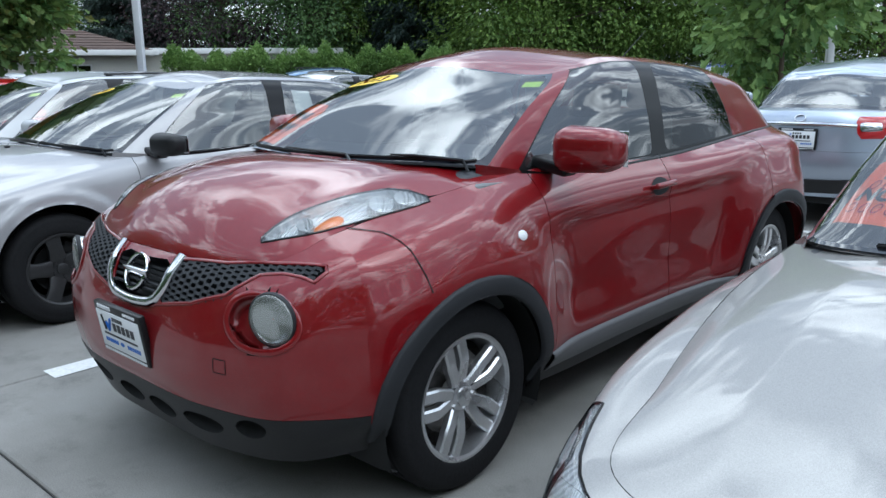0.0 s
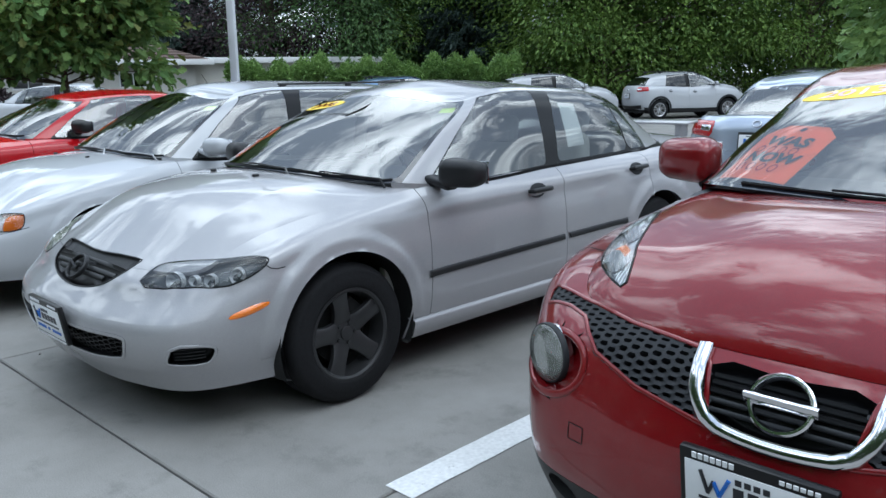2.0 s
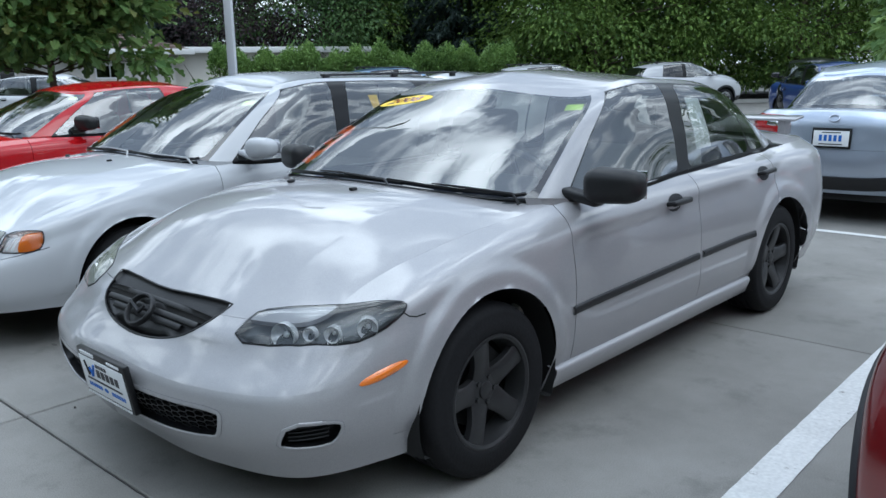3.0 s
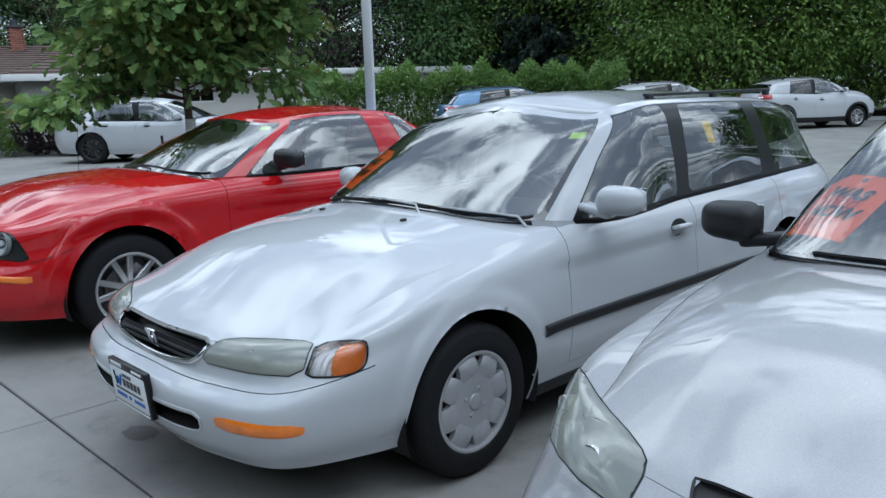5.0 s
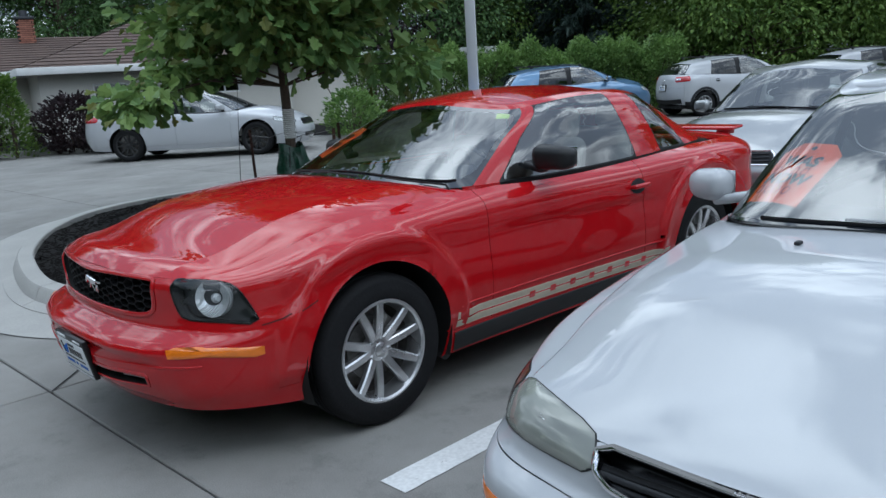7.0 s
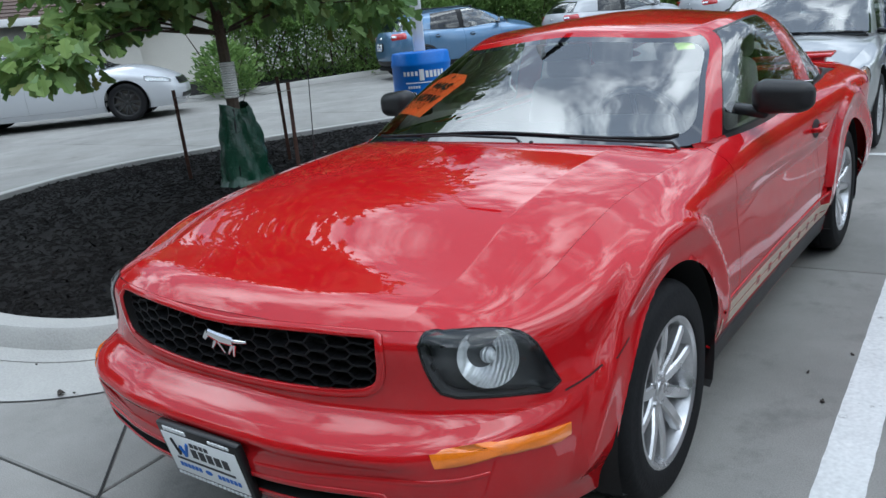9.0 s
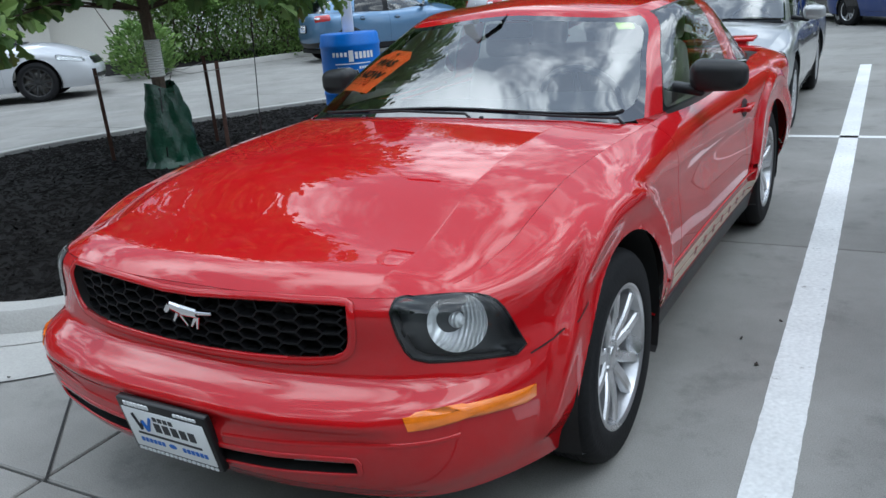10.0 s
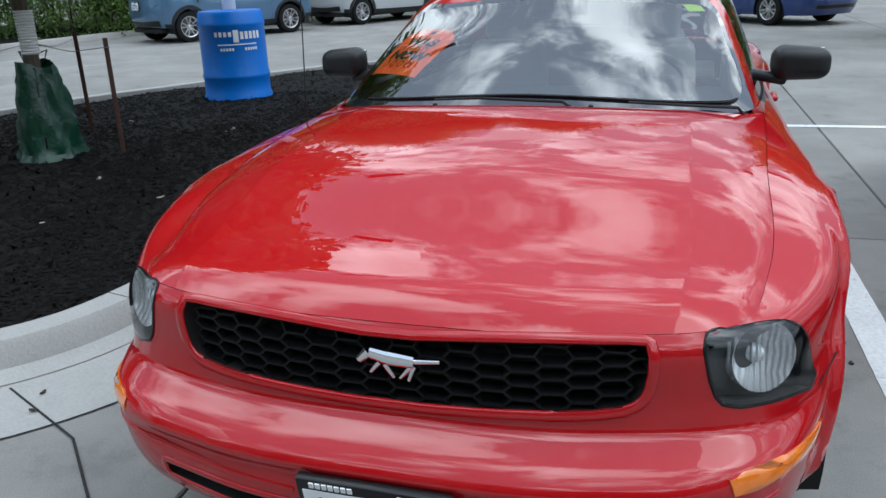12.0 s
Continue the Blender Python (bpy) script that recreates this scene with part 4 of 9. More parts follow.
def coupe_relief(p):
    """The hollow shelf over the front bumper's edge, flared wheel arches, and the long hollow in the flank."""
    x, y, z = p[..., 0], p[..., 1], p[..., 2]
    k = np.clip((-0.50 - y) / 0.25, 0, 1)
    mid = np.clip((0.68 - np.abs(x)) / 0.12, 0, 1)
    f = -0.030 * np.exp(-(((z - 0.612) / 0.026) ** 2)) + mid * (0.012 * np.exp(-(((z - 0.552) / 0.013) ** 2)) - 0.014 * np.exp(-(((z - 0.515) / 0.016) ** 2)))
    out = np.stack((x * 0.9, y - 0.3, 0 * z), -1)
    out /= np.linalg.norm(out, axis=-1, keepdims=True) + 1e-6
    p = p + out * (f * k)[..., None]
    side = ramp(np.abs(x), 0.55, 0.75)
    low = ramp(z, 0.30, 0.40)
    flare = 0
    for wy, r0 in ((0.0, 0.515), (2.72, 0.53)):
        r = np.hypot(y - wy, z - 0.35)
        flare = flare + 0.024 * ramp(r, r0 + 0.028, r0) - 0.010 * ramp(r, r0, r0 - 0.09)
    top = 0.80 - 0.035 * (y - 0.5)
    hollow = -0.012 * ramp(z, top, top - 0.035) * ramp(z, 0.34, 0.70) * ramp(y, 0.55, 1.15) * ramp(y, 2.45, 1.95)
    q = p.copy()
    q[..., 0] = p[..., 0] + np.sign(x) * side * (flare * low + hollow)
    return q


def flank(axles, hub, flares, crease, soft):
    """Relief of a flank: a lip or swelling round each wheel opening, and one long crease under the handles.
    flares: (inner radius, outer radius, height); crease: (height at the front axle, rise, depth)."""
    def relief(p):
        x, y, z = p[..., 0], p[..., 1], p[..., 2]
        side = ramp(np.abs(x), 0.55, 0.74) * ramp(z, 0.28, 0.40)
        out = 0 * z
        for wy in axles:
            r = np.hypot(y - wy, z - hub)
            out = out + flares[2] * ramp(r, flares[1], flares[0])
        top = crease[0] + crease[1] * y
        out = out - crease[2] * ramp(z, top, top - soft) * ramp(z, 0.36, 0.60) * ramp(y, axles[0] + 0.40, axles[0] + 0.70) * ramp(y, axles[1] - 0.36, axles[1] - 0.62)
        q = p.copy()
        q[..., 0] = x + np.sign(x) * side * out
        return q
    return relief


def folded_hood(h, fold, ridge):
    """A crowned hood with a sharp shoulder along two lines that run from the windshield to the grille."""
    def bump(s, f):
        x = np.abs(2 * f - 1)
        shoulder = np.where(x < fold, 0.55 + 0.45 * (x / fold) ** 2, ((1 - x) / (1 - fold)) ** 1.3)
        return (h * (1 - x**2) * np.sin(math.pi * np.clip(s, 0, 1)) ** 0.7) + ridge * shoulder * np.sin(math.pi / 2 * np.clip(s * 3, 0, 1)) * np.clip((1 - s) * 4, 0, 1) ** 0.6
    return bump


COUPE = dict(
    relief=coupe_relief, folds=(0.70, 0.0), side_step=0.018,
    Y=[-0.985, -0.955, -0.84, -0.52, 0, 0.70, 2.03, 2.72, 3.45, 3.72, 3.78],
    W=[0, 0.42, 0.72, 0.885, 0.935, 0.925, 0.93, 0.945, 0.88, 0.52, 0],
    x5=[0, 0.39, 0.66, 0.745, 0.765, 0.80, 0.82, 0.79, 0.72, 0.42, 0],
    insx=[0.055, 0.02, 0, 0.012, 0.045, 0], insf=[0.085, 0.02, 0, 0.09, 0.095, 0.115], insr=[0.1, 0.03, 0, 0.02, 0.05, 0.1],
    Z=[[0.265, 0.265, 0.255, 0.235, 0.21, 0.20, 0.20, 0.22, 0.28, 0.30, 0.30],
       [0.36, 0.36, 0.36, 0.36, 0.37, 0.36, 0.36, 0.38, 0.42, 0.42, 0.42],
       [0.582, 0.582, 0.584, 0.58, 0.56, 0.55, 0.56, 0.58, 0.58, 0.58, 0.58],
       [0.645, 0.645, 0.65, 0.675, 0.72, 0.70, 0.71, 0.74, 0.74, 0.74, 0.74],
       [0.80, 0.80, 0.80, 0.82, 0.885, 0.905, 0.905, 0.935, 0.93, 0.93, 0.93],
       [0.83, 0.83, 0.828, 0.845, 0.925, 0.955, 0.955, 0.975, 0.98, 0.98, 0.98]],
    wb=2.72, wheel_r=0.343, arch=0.395, rim_r=0.230, hub_x=0.925, style="ten", rim_mat=M_ALLOY, tyre_w=0.225,
    c_fender=3.0, c_reardoor=0, r_bumper=2.3, c_hood=2.35, hood_bump=coupe_hood, c_deck=7.5, roof_crown=0.020,
    glass=[((0, 0.52, 1.0), (0, 1.20, 1.345), 0.02), ((0.77, 0.74, 0.965), (0.575, 1.33, 1.312), 0.02), ((0.90,), (0.60, 1.40, 1.322), 0.02),
           ((2.12,), (0.610, 2.04, 1.350), 0.03), ((2.40,), (0.595, 2.29, 1.340), 0.03), ((2.72,), (0.572, 2.49, 1.302), 0.02),
           ((0.70, 3.02, 0.985), (0.50, 2.62, 1.25), 0.02), ((0, 3.12, 1.0), (0, 2.68, 1.27), 0.02)],
    cells=["wind", "paint", "glass", "paint", "glass", "paint", "back"], dash_y=0.82, bench_y=2.2, cabin=M_TAN, border=(0.040, 0.050), border_round=0.12)

CROSSOVER = dict(
    relief=flank((0.0, 2.53), 0.344, (0.43, 0.70, 0.040), (0.90, 0.02, 0.028), 0.06), side_step=0.024,
    Y=[-0.86, -0.83, -0.72, -0.45, 0, 0.48, 1.45, 2.38, 2.98, 3.2, 3.26],
    W=[0, 0.44, 0.70, 0.84, 0.89, 0.865, 0.855, 0.89, 0.84, 0.5, 0],
    x5=[0, 0.34, 0.585, 0.67, 0.725, 0.735, 0.76, 0.74, 0.66, 0.40, 0],
    insx=[0.05, 0.015, 0, 0.0, 0.045, 0], insf=[0.10, 0.02, 0, 0.03, 0.09, 0.15], insr=[0.1, 0.03, 0, 0.02, 0.05, 0.1],
    Z=[[0.24, 0.24, 0.25, 0.27, 0.28, 0.24, 0.24, 0.28, 0.32, 0.34, 0.34],
       [0.40, 0.40, 0.40, 0.40, 0.42, 0.40, 0.40, 0.42, 0.45, 0.46, 0.46],
       [0.56, 0.56, 0.57, 0.60, 0.64, 0.60, 0.60, 0.66, 0.68, 0.66, 0.66],
       [0.70, 0.70, 0.72, 0.78, 0.86, 0.82, 0.82, 0.90, 0.88, 0.86, 0.86],
       [0.82, 0.82, 0.84, 0.91, 0.985, 0.99, 0.98, 1.05, 1.04, 1.02, 1.02],
       [0.875, 0.88, 0.90, 0.97, 1.05, 1.09, 1.06, 1.10, 1.12, 1.12, 1.12]],
    wb=2.53, wheel_r=0.334, arch=0.385, rim_r=0.222, hub_x=0.87, style="double", rim_mat=M_ALLOY,
    c_fender=3.0, c_reardoor=7.0, r_bumper=2.5, c_hood=2.2, hood_bump=crossover_hood, c_deck=7.85, roof_crown=0.028, row_sill=0.72, row_front=1.12, lower_mat=M_BLACK,
    glass=[((0, 0.06, 1.135), (0, 0.80, 1.495), 0.03), ((0.70, 0.30, 1.12), (0.55, 0.90, 1.455), 0.03), ((0.45,), (0.585, 0.97, 1.47), 0.02),
           ((1.42,), (0.605, 1.42, 1.505), 0.03), ((1.53,), (0.605, 1.55, 1.50), 0.03), ((2.28,), (0.575, 2.2, 1.455), 0.03),
           ((2.50,), (0.56, 2.40, 1.435), 0.02), ((0.64, 2.98, 1.12), (0.50, 2.72, 1.39), 0.02), ((0, 3.08, 1.12), (0, 2.80, 1.41), 0.02)],
    cells=["wind", "paint", "glass", "black", "dark", "paint", "paint", "back"], dash_y=0.40, bench_y=1.75)

SEDAN = dict(
    relief=flank((0.0, 2.675), 0.336, (0.43, 0.475, 0.014), (0.80, 0.03, 0.014), 0.03), side_step=0.024, folds=(0.62,),
    Y=[-0.98, -0.95, -0.83, -0.47, 0, 0.52, 1.65, 2.62, 3.45, 3.7, 3.76],
    W=[0, 0.44, 0.73, 0.86, 0.893, 0.89, 0.89, 0.893, 0.84, 0.5, 0],
    x5=[0, 0.40, 0.645, 0.70, 0.75, 0.775, 0.785, 0.76, 0.70, 0.42, 0],
    insx=[0.06, 0.02, 0, 0.01, 0.05, 0], insf=[0.09, 0.02, 0, 0.05, 0.10, 0.15], insr=[0.1, 0.03, 0, 0.02, 0.05, 0.1],
    Z=[[0.205, 0.205, 0.205, 0.21, 0.22, 0.20, 0.20, 0.22, 0.26, 0.28, 0.28],
       [0.33, 0.33, 0.34, 0.35, 0.36, 0.34, 0.34, 0.36, 0.40, 0.42, 0.42],
       [0.50, 0.50, 0.51, 0.53, 0.55, 0.55, 0.55, 0.57, 0.58, 0.58, 0.58],
       [0.60, 0.60, 0.62, 0.67, 0.71, 0.72, 0.73, 0.76, 0.76, 0.75, 0.75],
       [0.68, 0.685, 0.70, 0.765, 0.84, 0.87, 0.89, 0.92, 0.93, 0.93, 0.93],
       [0.725, 0.725, 0.735, 0.80, 0.885, 0.93, 0.945, 0.965, 1.0, 1.0, 1.0]],
    wb=2.675, wheel_r=0.326, arch=0.375, rim_r=0.212, hub_x=0.885, style="five", rim_mat=M_BLKRIM,
    c_fender=3.0, c_reardoor=6.95, r_bumper=2.4, c_hood=2.3, hood_bump=folded_hood(0.045, 0.62, 0.016), c_deck=7.4, roof_crown=0.020,
    glass=[((0, 0.22, 1.0), (0, 1.02, 1.375), 0.03), ((0.73, 0.48, 0.955), (0.575, 1.12, 1.34), 0.03), ((0.62,), (0.60, 1.19, 1.355), 0.02),
           ((1.60,), (0.615, 1.62, 1.385), 0.03), ((1.70,), (0.615, 1.76, 1.38), 0.03), ((2.52,), (0.575, 2.42, 1.33), 0.03),
           ((2.74,), (0.55, 2.58, 1.30), 0.02), ((0.66, 3.05, 0.99), (0.50, 2.66, 1.275), 0.02), ((0, 3.15, 1.01), (0, 2.70, 1.30), 0.02)],
    cells=["wind", "paint", "glass", "black", "glass", "glass", "paint", "back"], dash_y=0.55, bench_y=2.15, cabin=M_TAN)

WAGON = dict(
    relief=flank((0.0, 2.715), 0.318, (0.40, 0.45, 0.010), (0.745, 0.012, 0.016), 0.025), side_step=0.024, folds=(0.66,),
    Y=[-0.97, -0.945, -0.84, -0.50, 0, 0.60, 1.68, 2.70, 3.5, 3.74, 3.80],
    W=[0, 0.44, 0.73, 0.86, 0.885, 0.885, 0.885, 0.885, 0.84, 0.52, 0],
    x5=[0, 0.42, 0.68, 0.725, 0.76, 0.79, 0.80, 0.79, 0.74, 0.45, 0],
    insx=[0.06, 0.02, 0, 0.012, 0.045, 0], insf=[0.07, 0.02, 0, 0.08, 0.10, 0.14], insr=[0.1, 0.03, 0, 0.02, 0.05, 0.1],
    Z=[[0.25, 0.25, 0.245, 0.235, 0.22, 0.20, 0.20, 0.22, 0.26, 0.28, 0.28],
       [0.33, 0.33, 0.33, 0.34, 0.35, 0.34, 0.34, 0.36, 0.40, 0.40, 0.40],
       [0.50, 0.50, 0.50, 0.52, 0.53, 0.53, 0.53, 0.55, 0.56, 0.56, 0.56],
       [0.565, 0.565, 0.575, 0.625, 0.68, 0.69, 0.70, 0.73, 0.72, 0.72, 0.72],
       [0.63, 0.635, 0.65, 0.715, 0.80, 0.83, 0.84, 0.87, 0.87, 0.87, 0.87],
       [0.67, 0.67, 0.68, 0.745, 0.845, 0.885, 0.90, 0.92, 0.94, 0.94, 0.94]],
    wb=2.715, wheel_r=0.308, arch=0.36, rim_r=0.20, hub_x=0.875, style="cap", rim_mat=M_HUBCAP, tyre_w=0.195,
    c_fender=3.0, c_reardoor=6.95, r_bumper=2.72, nose_seam=True, c_hood=2.35, hood_bump=folded_hood(0.042, 0.66, 0.010), c_deck=8.0, roof_crown=0.020,
    glass=[((0, 0.36, 0.955), (0, 1.09, 1.37), 0.03), ((0.74, 0.58, 0.91), (0.58, 1.20, 1.325), 0.03), ((0.73,), (0.605, 1.26, 1.335), 0.02),
           ((1.62,), (0.625, 1.66, 1.38), 0.03), ((1.72,), (0.625, 1.80, 1.38), 0.03), ((2.62,), (0.61, 2.55, 1.37), 0.03), ((2.80,), (0.60, 2.72, 1.365), 0.02),
           ((3.45,), (0.56, 3.28, 1.325), 0.02), ((0.62, 3.66, 0.945), (0.52, 3.42, 1.30), 0.02), ((0, 3.74, 0.95), (0, 3.50, 1.32), 0.02)],
    cells=["wind", "paint", "glass", "black", "glass", "black", "glass", "paint", "back"], dash_y=0.66, bench_y=2.2)


def variant(base, **changes):
    s = dict(base)
    s.update(changes)
    return s


# ---- the row of cars ----
coupe, coupe_skin = make_car("red_coupe", COUPE, M_RED, "bright red two-door coupe with black grille, parked beside a mulch bed", (0.004, 0.104), -2.0)
wagon, wagon_skin = make_car("white_station_wagon", WAGON, M_WHITE, "older white station wagon with clouded headlamps and silver hubcaps", (2.897, 0.197), -0.4)
sedan, sedan_skin = make_car("silver_sedan", SEDAN, M_SILVER, "silver four-door sedan with matt black wheels and grille", (5.574, 0.145), -0.7)
crossover, crossover_skin = make_car("cherry_red_crossover", CROSSOVER, M_WINE, "dark cherry red compact crossover with round fog lamps", (8.61, 0.223), -0.7)

# ---- fittings laid on the bodies ----
def inside(poly, x, y):
    hit, n = False, len(poly)
    for i in range(n):
        (x1, y1), (x2, y2) = poly[i], poly[i - 1]
        if (y1 > y) != (y2 > y) and x < (x2 - x1) * (y - y1) / (y2 - y1) + x1:
            hit = not hit
    return hit


def plane_of(points):
    """Middle, two axes and the normal of an outline."""
    p = np.array(points, float)
    m = p.mean(0)
    n = np.zeros(3)
    for i in range(len(p)):
        n += np.cross(p[i - 1] - m, p[i] - m)
    n /= np.linalg.norm(n)
    if n @ (m - CENTRE) < 0:
        n = -n
    u = np.cross((0, 0, 1), n)
    u /= np.linalg.norm(u)
    return m, u, np.cross(n, u), n


def cut_hole(root, names, outline, reach=0.14, bvh=None, soften=1):
    """Opens the named panels of a car inside an outline and draws the edge of the opening true."""
    outline = dense(outline, 0.006, True, soften)
    edge = np.array([snap(bvh, q)[0] for q in outline]) if bvh else None
    m, u, v, n = plane_of(outline)
    flat = [((q - m) @ u, (q - m) @ v) for q in np.array(outline, float)]
    for ob in root.children:
        if ob.name.split(".")[0] not in names:
            continue
        ce = np.empty(len(ob.data.polygons) * 3)
        ob.data.polygons.foreach_get("center", ce)
        ce = ce.reshape(-1, 3) - m
        x, y = ce @ u, ce @ v
        hit = np.zeros(len(x), bool)
        for (x1, y1), (x2, y2) in zip(flat, flat[-1:] + flat[:-1]):
            if y1 != y2:
                hit ^= ((y1 > y) != (y2 > y)) & (x < (x2 - x1) * (y - y1) / (y2 - y1) + x1)
        hit = np.nonzero(hit & (np.abs(ce @ n) < reach))[0].tolist()
        if not hit:
            continue
        bm = bmesh.new()
        bm.from_mesh(ob.data)
        bm.faces.ensure_lookup_table()
        gone = [bm.faces[i] for i in hit]
        touched = {q for f in gone for q in f.verts}
        bmesh.ops.delete(bm, geom=gone, context="FACES")
        if edge is not None:
            for q in touched:
                if q.is_valid and q.link_faces:
                    d = ((edge - np.array(q.co)) ** 2).sum(1)
                    i = int(d.argmin())
                    if d[i] < 0.03 ** 2:
                        q.co = Vector(edge[i])
        bm.to_mesh(ob.data)
        bm.free()


def pan(bvh, outline, depth, rings=5, step=0.015, soften=1, lip=0.002):
    """A sunken tray under an outline."""
    o = dense(outline, step, True, soften)
    mid, n = sum(o) / len(o), len(o)
    verts, faces = [], []
    for s, off in [(1.0, lip), (0.985, -depth * 0.5), (0.96, -depth)] + [(0.96 * (1 - k / rings), -depth) for k in range(1, rings + 1)]:
        for q in o:
            loc, nor = snap(bvh, mid + (q - mid) * max(s, 0.01))
            verts.append(loc + nor * off)
    for k in range(rings + 2):
        for i in range(n):
            j = (i + 1) % n
            faces.append((k * n + i, k * n + j, (k + 1) * n + j, (k + 1) * n + i))
    return verts, faces


def rim_line(bvh, outline, width, thick, soften=1, off=0.0):
    o = dense(outline, 0.012, True, soften)
    return ribbon(bvh, list(o) + [o[0]], width, off, thick, step=0.02)


def honeycomb(bvh, outline, cw, chh, bar, off, depth):
    """Bars of a hexagon mesh inside an outline."""
    m, u, v, n = plane_of(outline)
    flat = [((q - m) @ u, (q - m) @ v) for q in np.array(outline, float)]
    xs, ys = [q[0] for q in flat], [q[1] for q in flat]
    verts, faces, seen = [], [], set()
    corner = [(-0.5, 0), (-0.28, 0.5), (0.28, 0.5), (0.5, 0), (0.28, -0.5), (-0.28, -0.5)]
    for i in range(int((max(xs) - min(xs)) / (cw * 0.78)) + 2):
        for j in range(int((max(ys) - min(ys)) / chh) + 2):
            cx, cy = min(xs) + i * cw * 0.78, min(ys) + j * chh + (chh / 2 if i % 2 else 0)
            for k in range(6):
                a = (cx + corner[k][0] * cw, cy + corner[k][1] * chh)
                b = (cx + corner[(k + 1) % 6][0] * cw, cy + corner[(k + 1) % 6][1] * chh)
                mk = (round((a[0] + b[0]) * 400), round((a[1] + b[1]) * 400))
                if mk in seen or not inside(flat, (a[0] + b[0]) / 2, (a[1] + b[1]) / 2):
                    continue
                seen.add(mk)
                d = np.array((b[0] - a[0], b[1] - a[1]))
                d = d / np.linalg.norm(d)
                w = np.array((-d[1], d[0])) * bar / 2
                base = len(verts)
                for px, py in (a, b):
                    loc, nor = snap(bvh, m + u * px + v * py)
                    across = u * w[0] + v * w[1]
                    verts += [loc + across * 0.7 + nor * (off - depth), loc + across + nor * off, loc - across + nor * off, loc - across * 0.7 + nor * (off - depth)]
                faces += [(base + q, base + q + 1, base + 5 + q, base + 4 + q) for q in range(3)]
    return verts, faces


def both_sides(root, name, made, mat, label="", kids=()):
    v, f = made
    a = mesh_part(name, v, f, mat, root, label)
    b = mesh_part(name, [(-q[0], q[1], q[2]) for q in v], f, mat, root, label)
    return a, b


def head_lamp(root, bvh, outline, housing, lens, panels, bowls=(), amber=(), depth=0.045, bulge=0.012, edge=M_TRIM, name="headlamp", other=None):
    """A sunken housing with bowls, a domed clear lens over it and a thin seal round it, on both sides."""
    for sgn in (1, -1):
        mir = lambda pts: [(sgn * q[0], q[1], q[2]) for q in pts]
        o = mir(outline)
        cut_hole(root, panels, o, bvh=bvh)
        v, f = pan(bvh, o, depth)
        hs = mesh_part(name, v, f, housing, root)
        for cpt, r, mat, axis in bowls:
            loc, nor = snap(bvh, (sgn * cpt[0], cpt[1], cpt[2]))
            ax = Vector((sgn * axis[0], axis[1], axis[2])) if axis else Vector(nor)
            base = loc - nor * (depth - 0.004)
            bm = bmesh.new()
            prof = [(r * 0.25, -0.012), (r * 0.6, 0.004), (r * 0.86, 0.02), (r * 0.97, 0.034), (r, 0.036), (r, 0.0)]
            add_lathe(bm, prof, 28, "Z")
            bmesh.ops.create_uvsphere(bm, u_segments=12, v_segments=8, radius=r * 0.28, matrix=Matrix.Translation((0, 0, 0.004)))
            bmesh.ops.transform(bm, matrix=Matrix.Translation(base) @ ax.to_track_quat("Z", "Y").to_matrix().to_4x4(), verts=bm.verts)
            part("reflector", bm, mat, hs, "bright lamp reflector")
        for pts in amber:
            v, f = patch(bvh, mir(pts), -depth * 0.45, 0.01, 4, 0.015, 1, 0.02)
            mesh_part("turn_signal", v, f, M_AMBER, hs, "amber turn signal")
        v, f = patch(bvh, o, 0.003, bulge, 6, 0.015, 1, 0.004)
        ln = mesh_part("lens", v, f, other if other and sgn < 0 else lens, hs)
        ln.visible_shadow = False
        v, f = rim_line(bvh, o, 0.007, 0.003)
        mesh_part("seal", v, f, edge, hs)


def shaped_mirror(root, skins, y, z, x_in, x_out, h, depth, mat, base_mat, droop=0.0):
    """A door mirror: rounded shell on a foot, with its glass."""
    for sgn in (1, -1):
        bm = bmesh.new()
        add_box(bm, (0, 0, 0), (x_out - x_in, depth, h), min(h, depth) * 0.42, (0, 0, 0), 5)
        for v in bm.verts:
            k = (v.co.x / (x_out - x_in) + 0.5)
            v.co.z *= 0.86 + 0.14 * math.sin(math.pi * min(1, k + 0.15))
            v.co.z += droop * (0.5 - k)
            v.co.y += 0.035 * k * k
            if v.co.y < 0:
                v.co.y *= 1.15 - 0.4 * k * k
        bmesh.ops.transform(bm, matrix=pose(sgn * (x_in + x_out) / 2, y, z) @ Matrix.Diagonal((sgn, 1, 1, 1)), verts=bm.verts)
        sh = part("door_mirror", bm, mat, root)
        bm = bmesh.new()
        add_box(bm, (sgn * (x_in + x_out) / 2, y + depth * 0.5 + 0.018, z), ((x_out - x_in) * 0.82, 0.006, h * 0.74), 0.003, (0, 0, sgn * 8))
        part("mirror_glass", bm, M_CHROME, sh)
        bm = bmesh.new()
        add_box(bm, (sgn * (x_in - 0.02), y + 0.0, z - h * 0.36), (0.17, depth * 0.62, h * 0.30), 0.018, (0, sgn * 10, 0), 3)
        part("mirror_foot", bm, base_mat, sh)


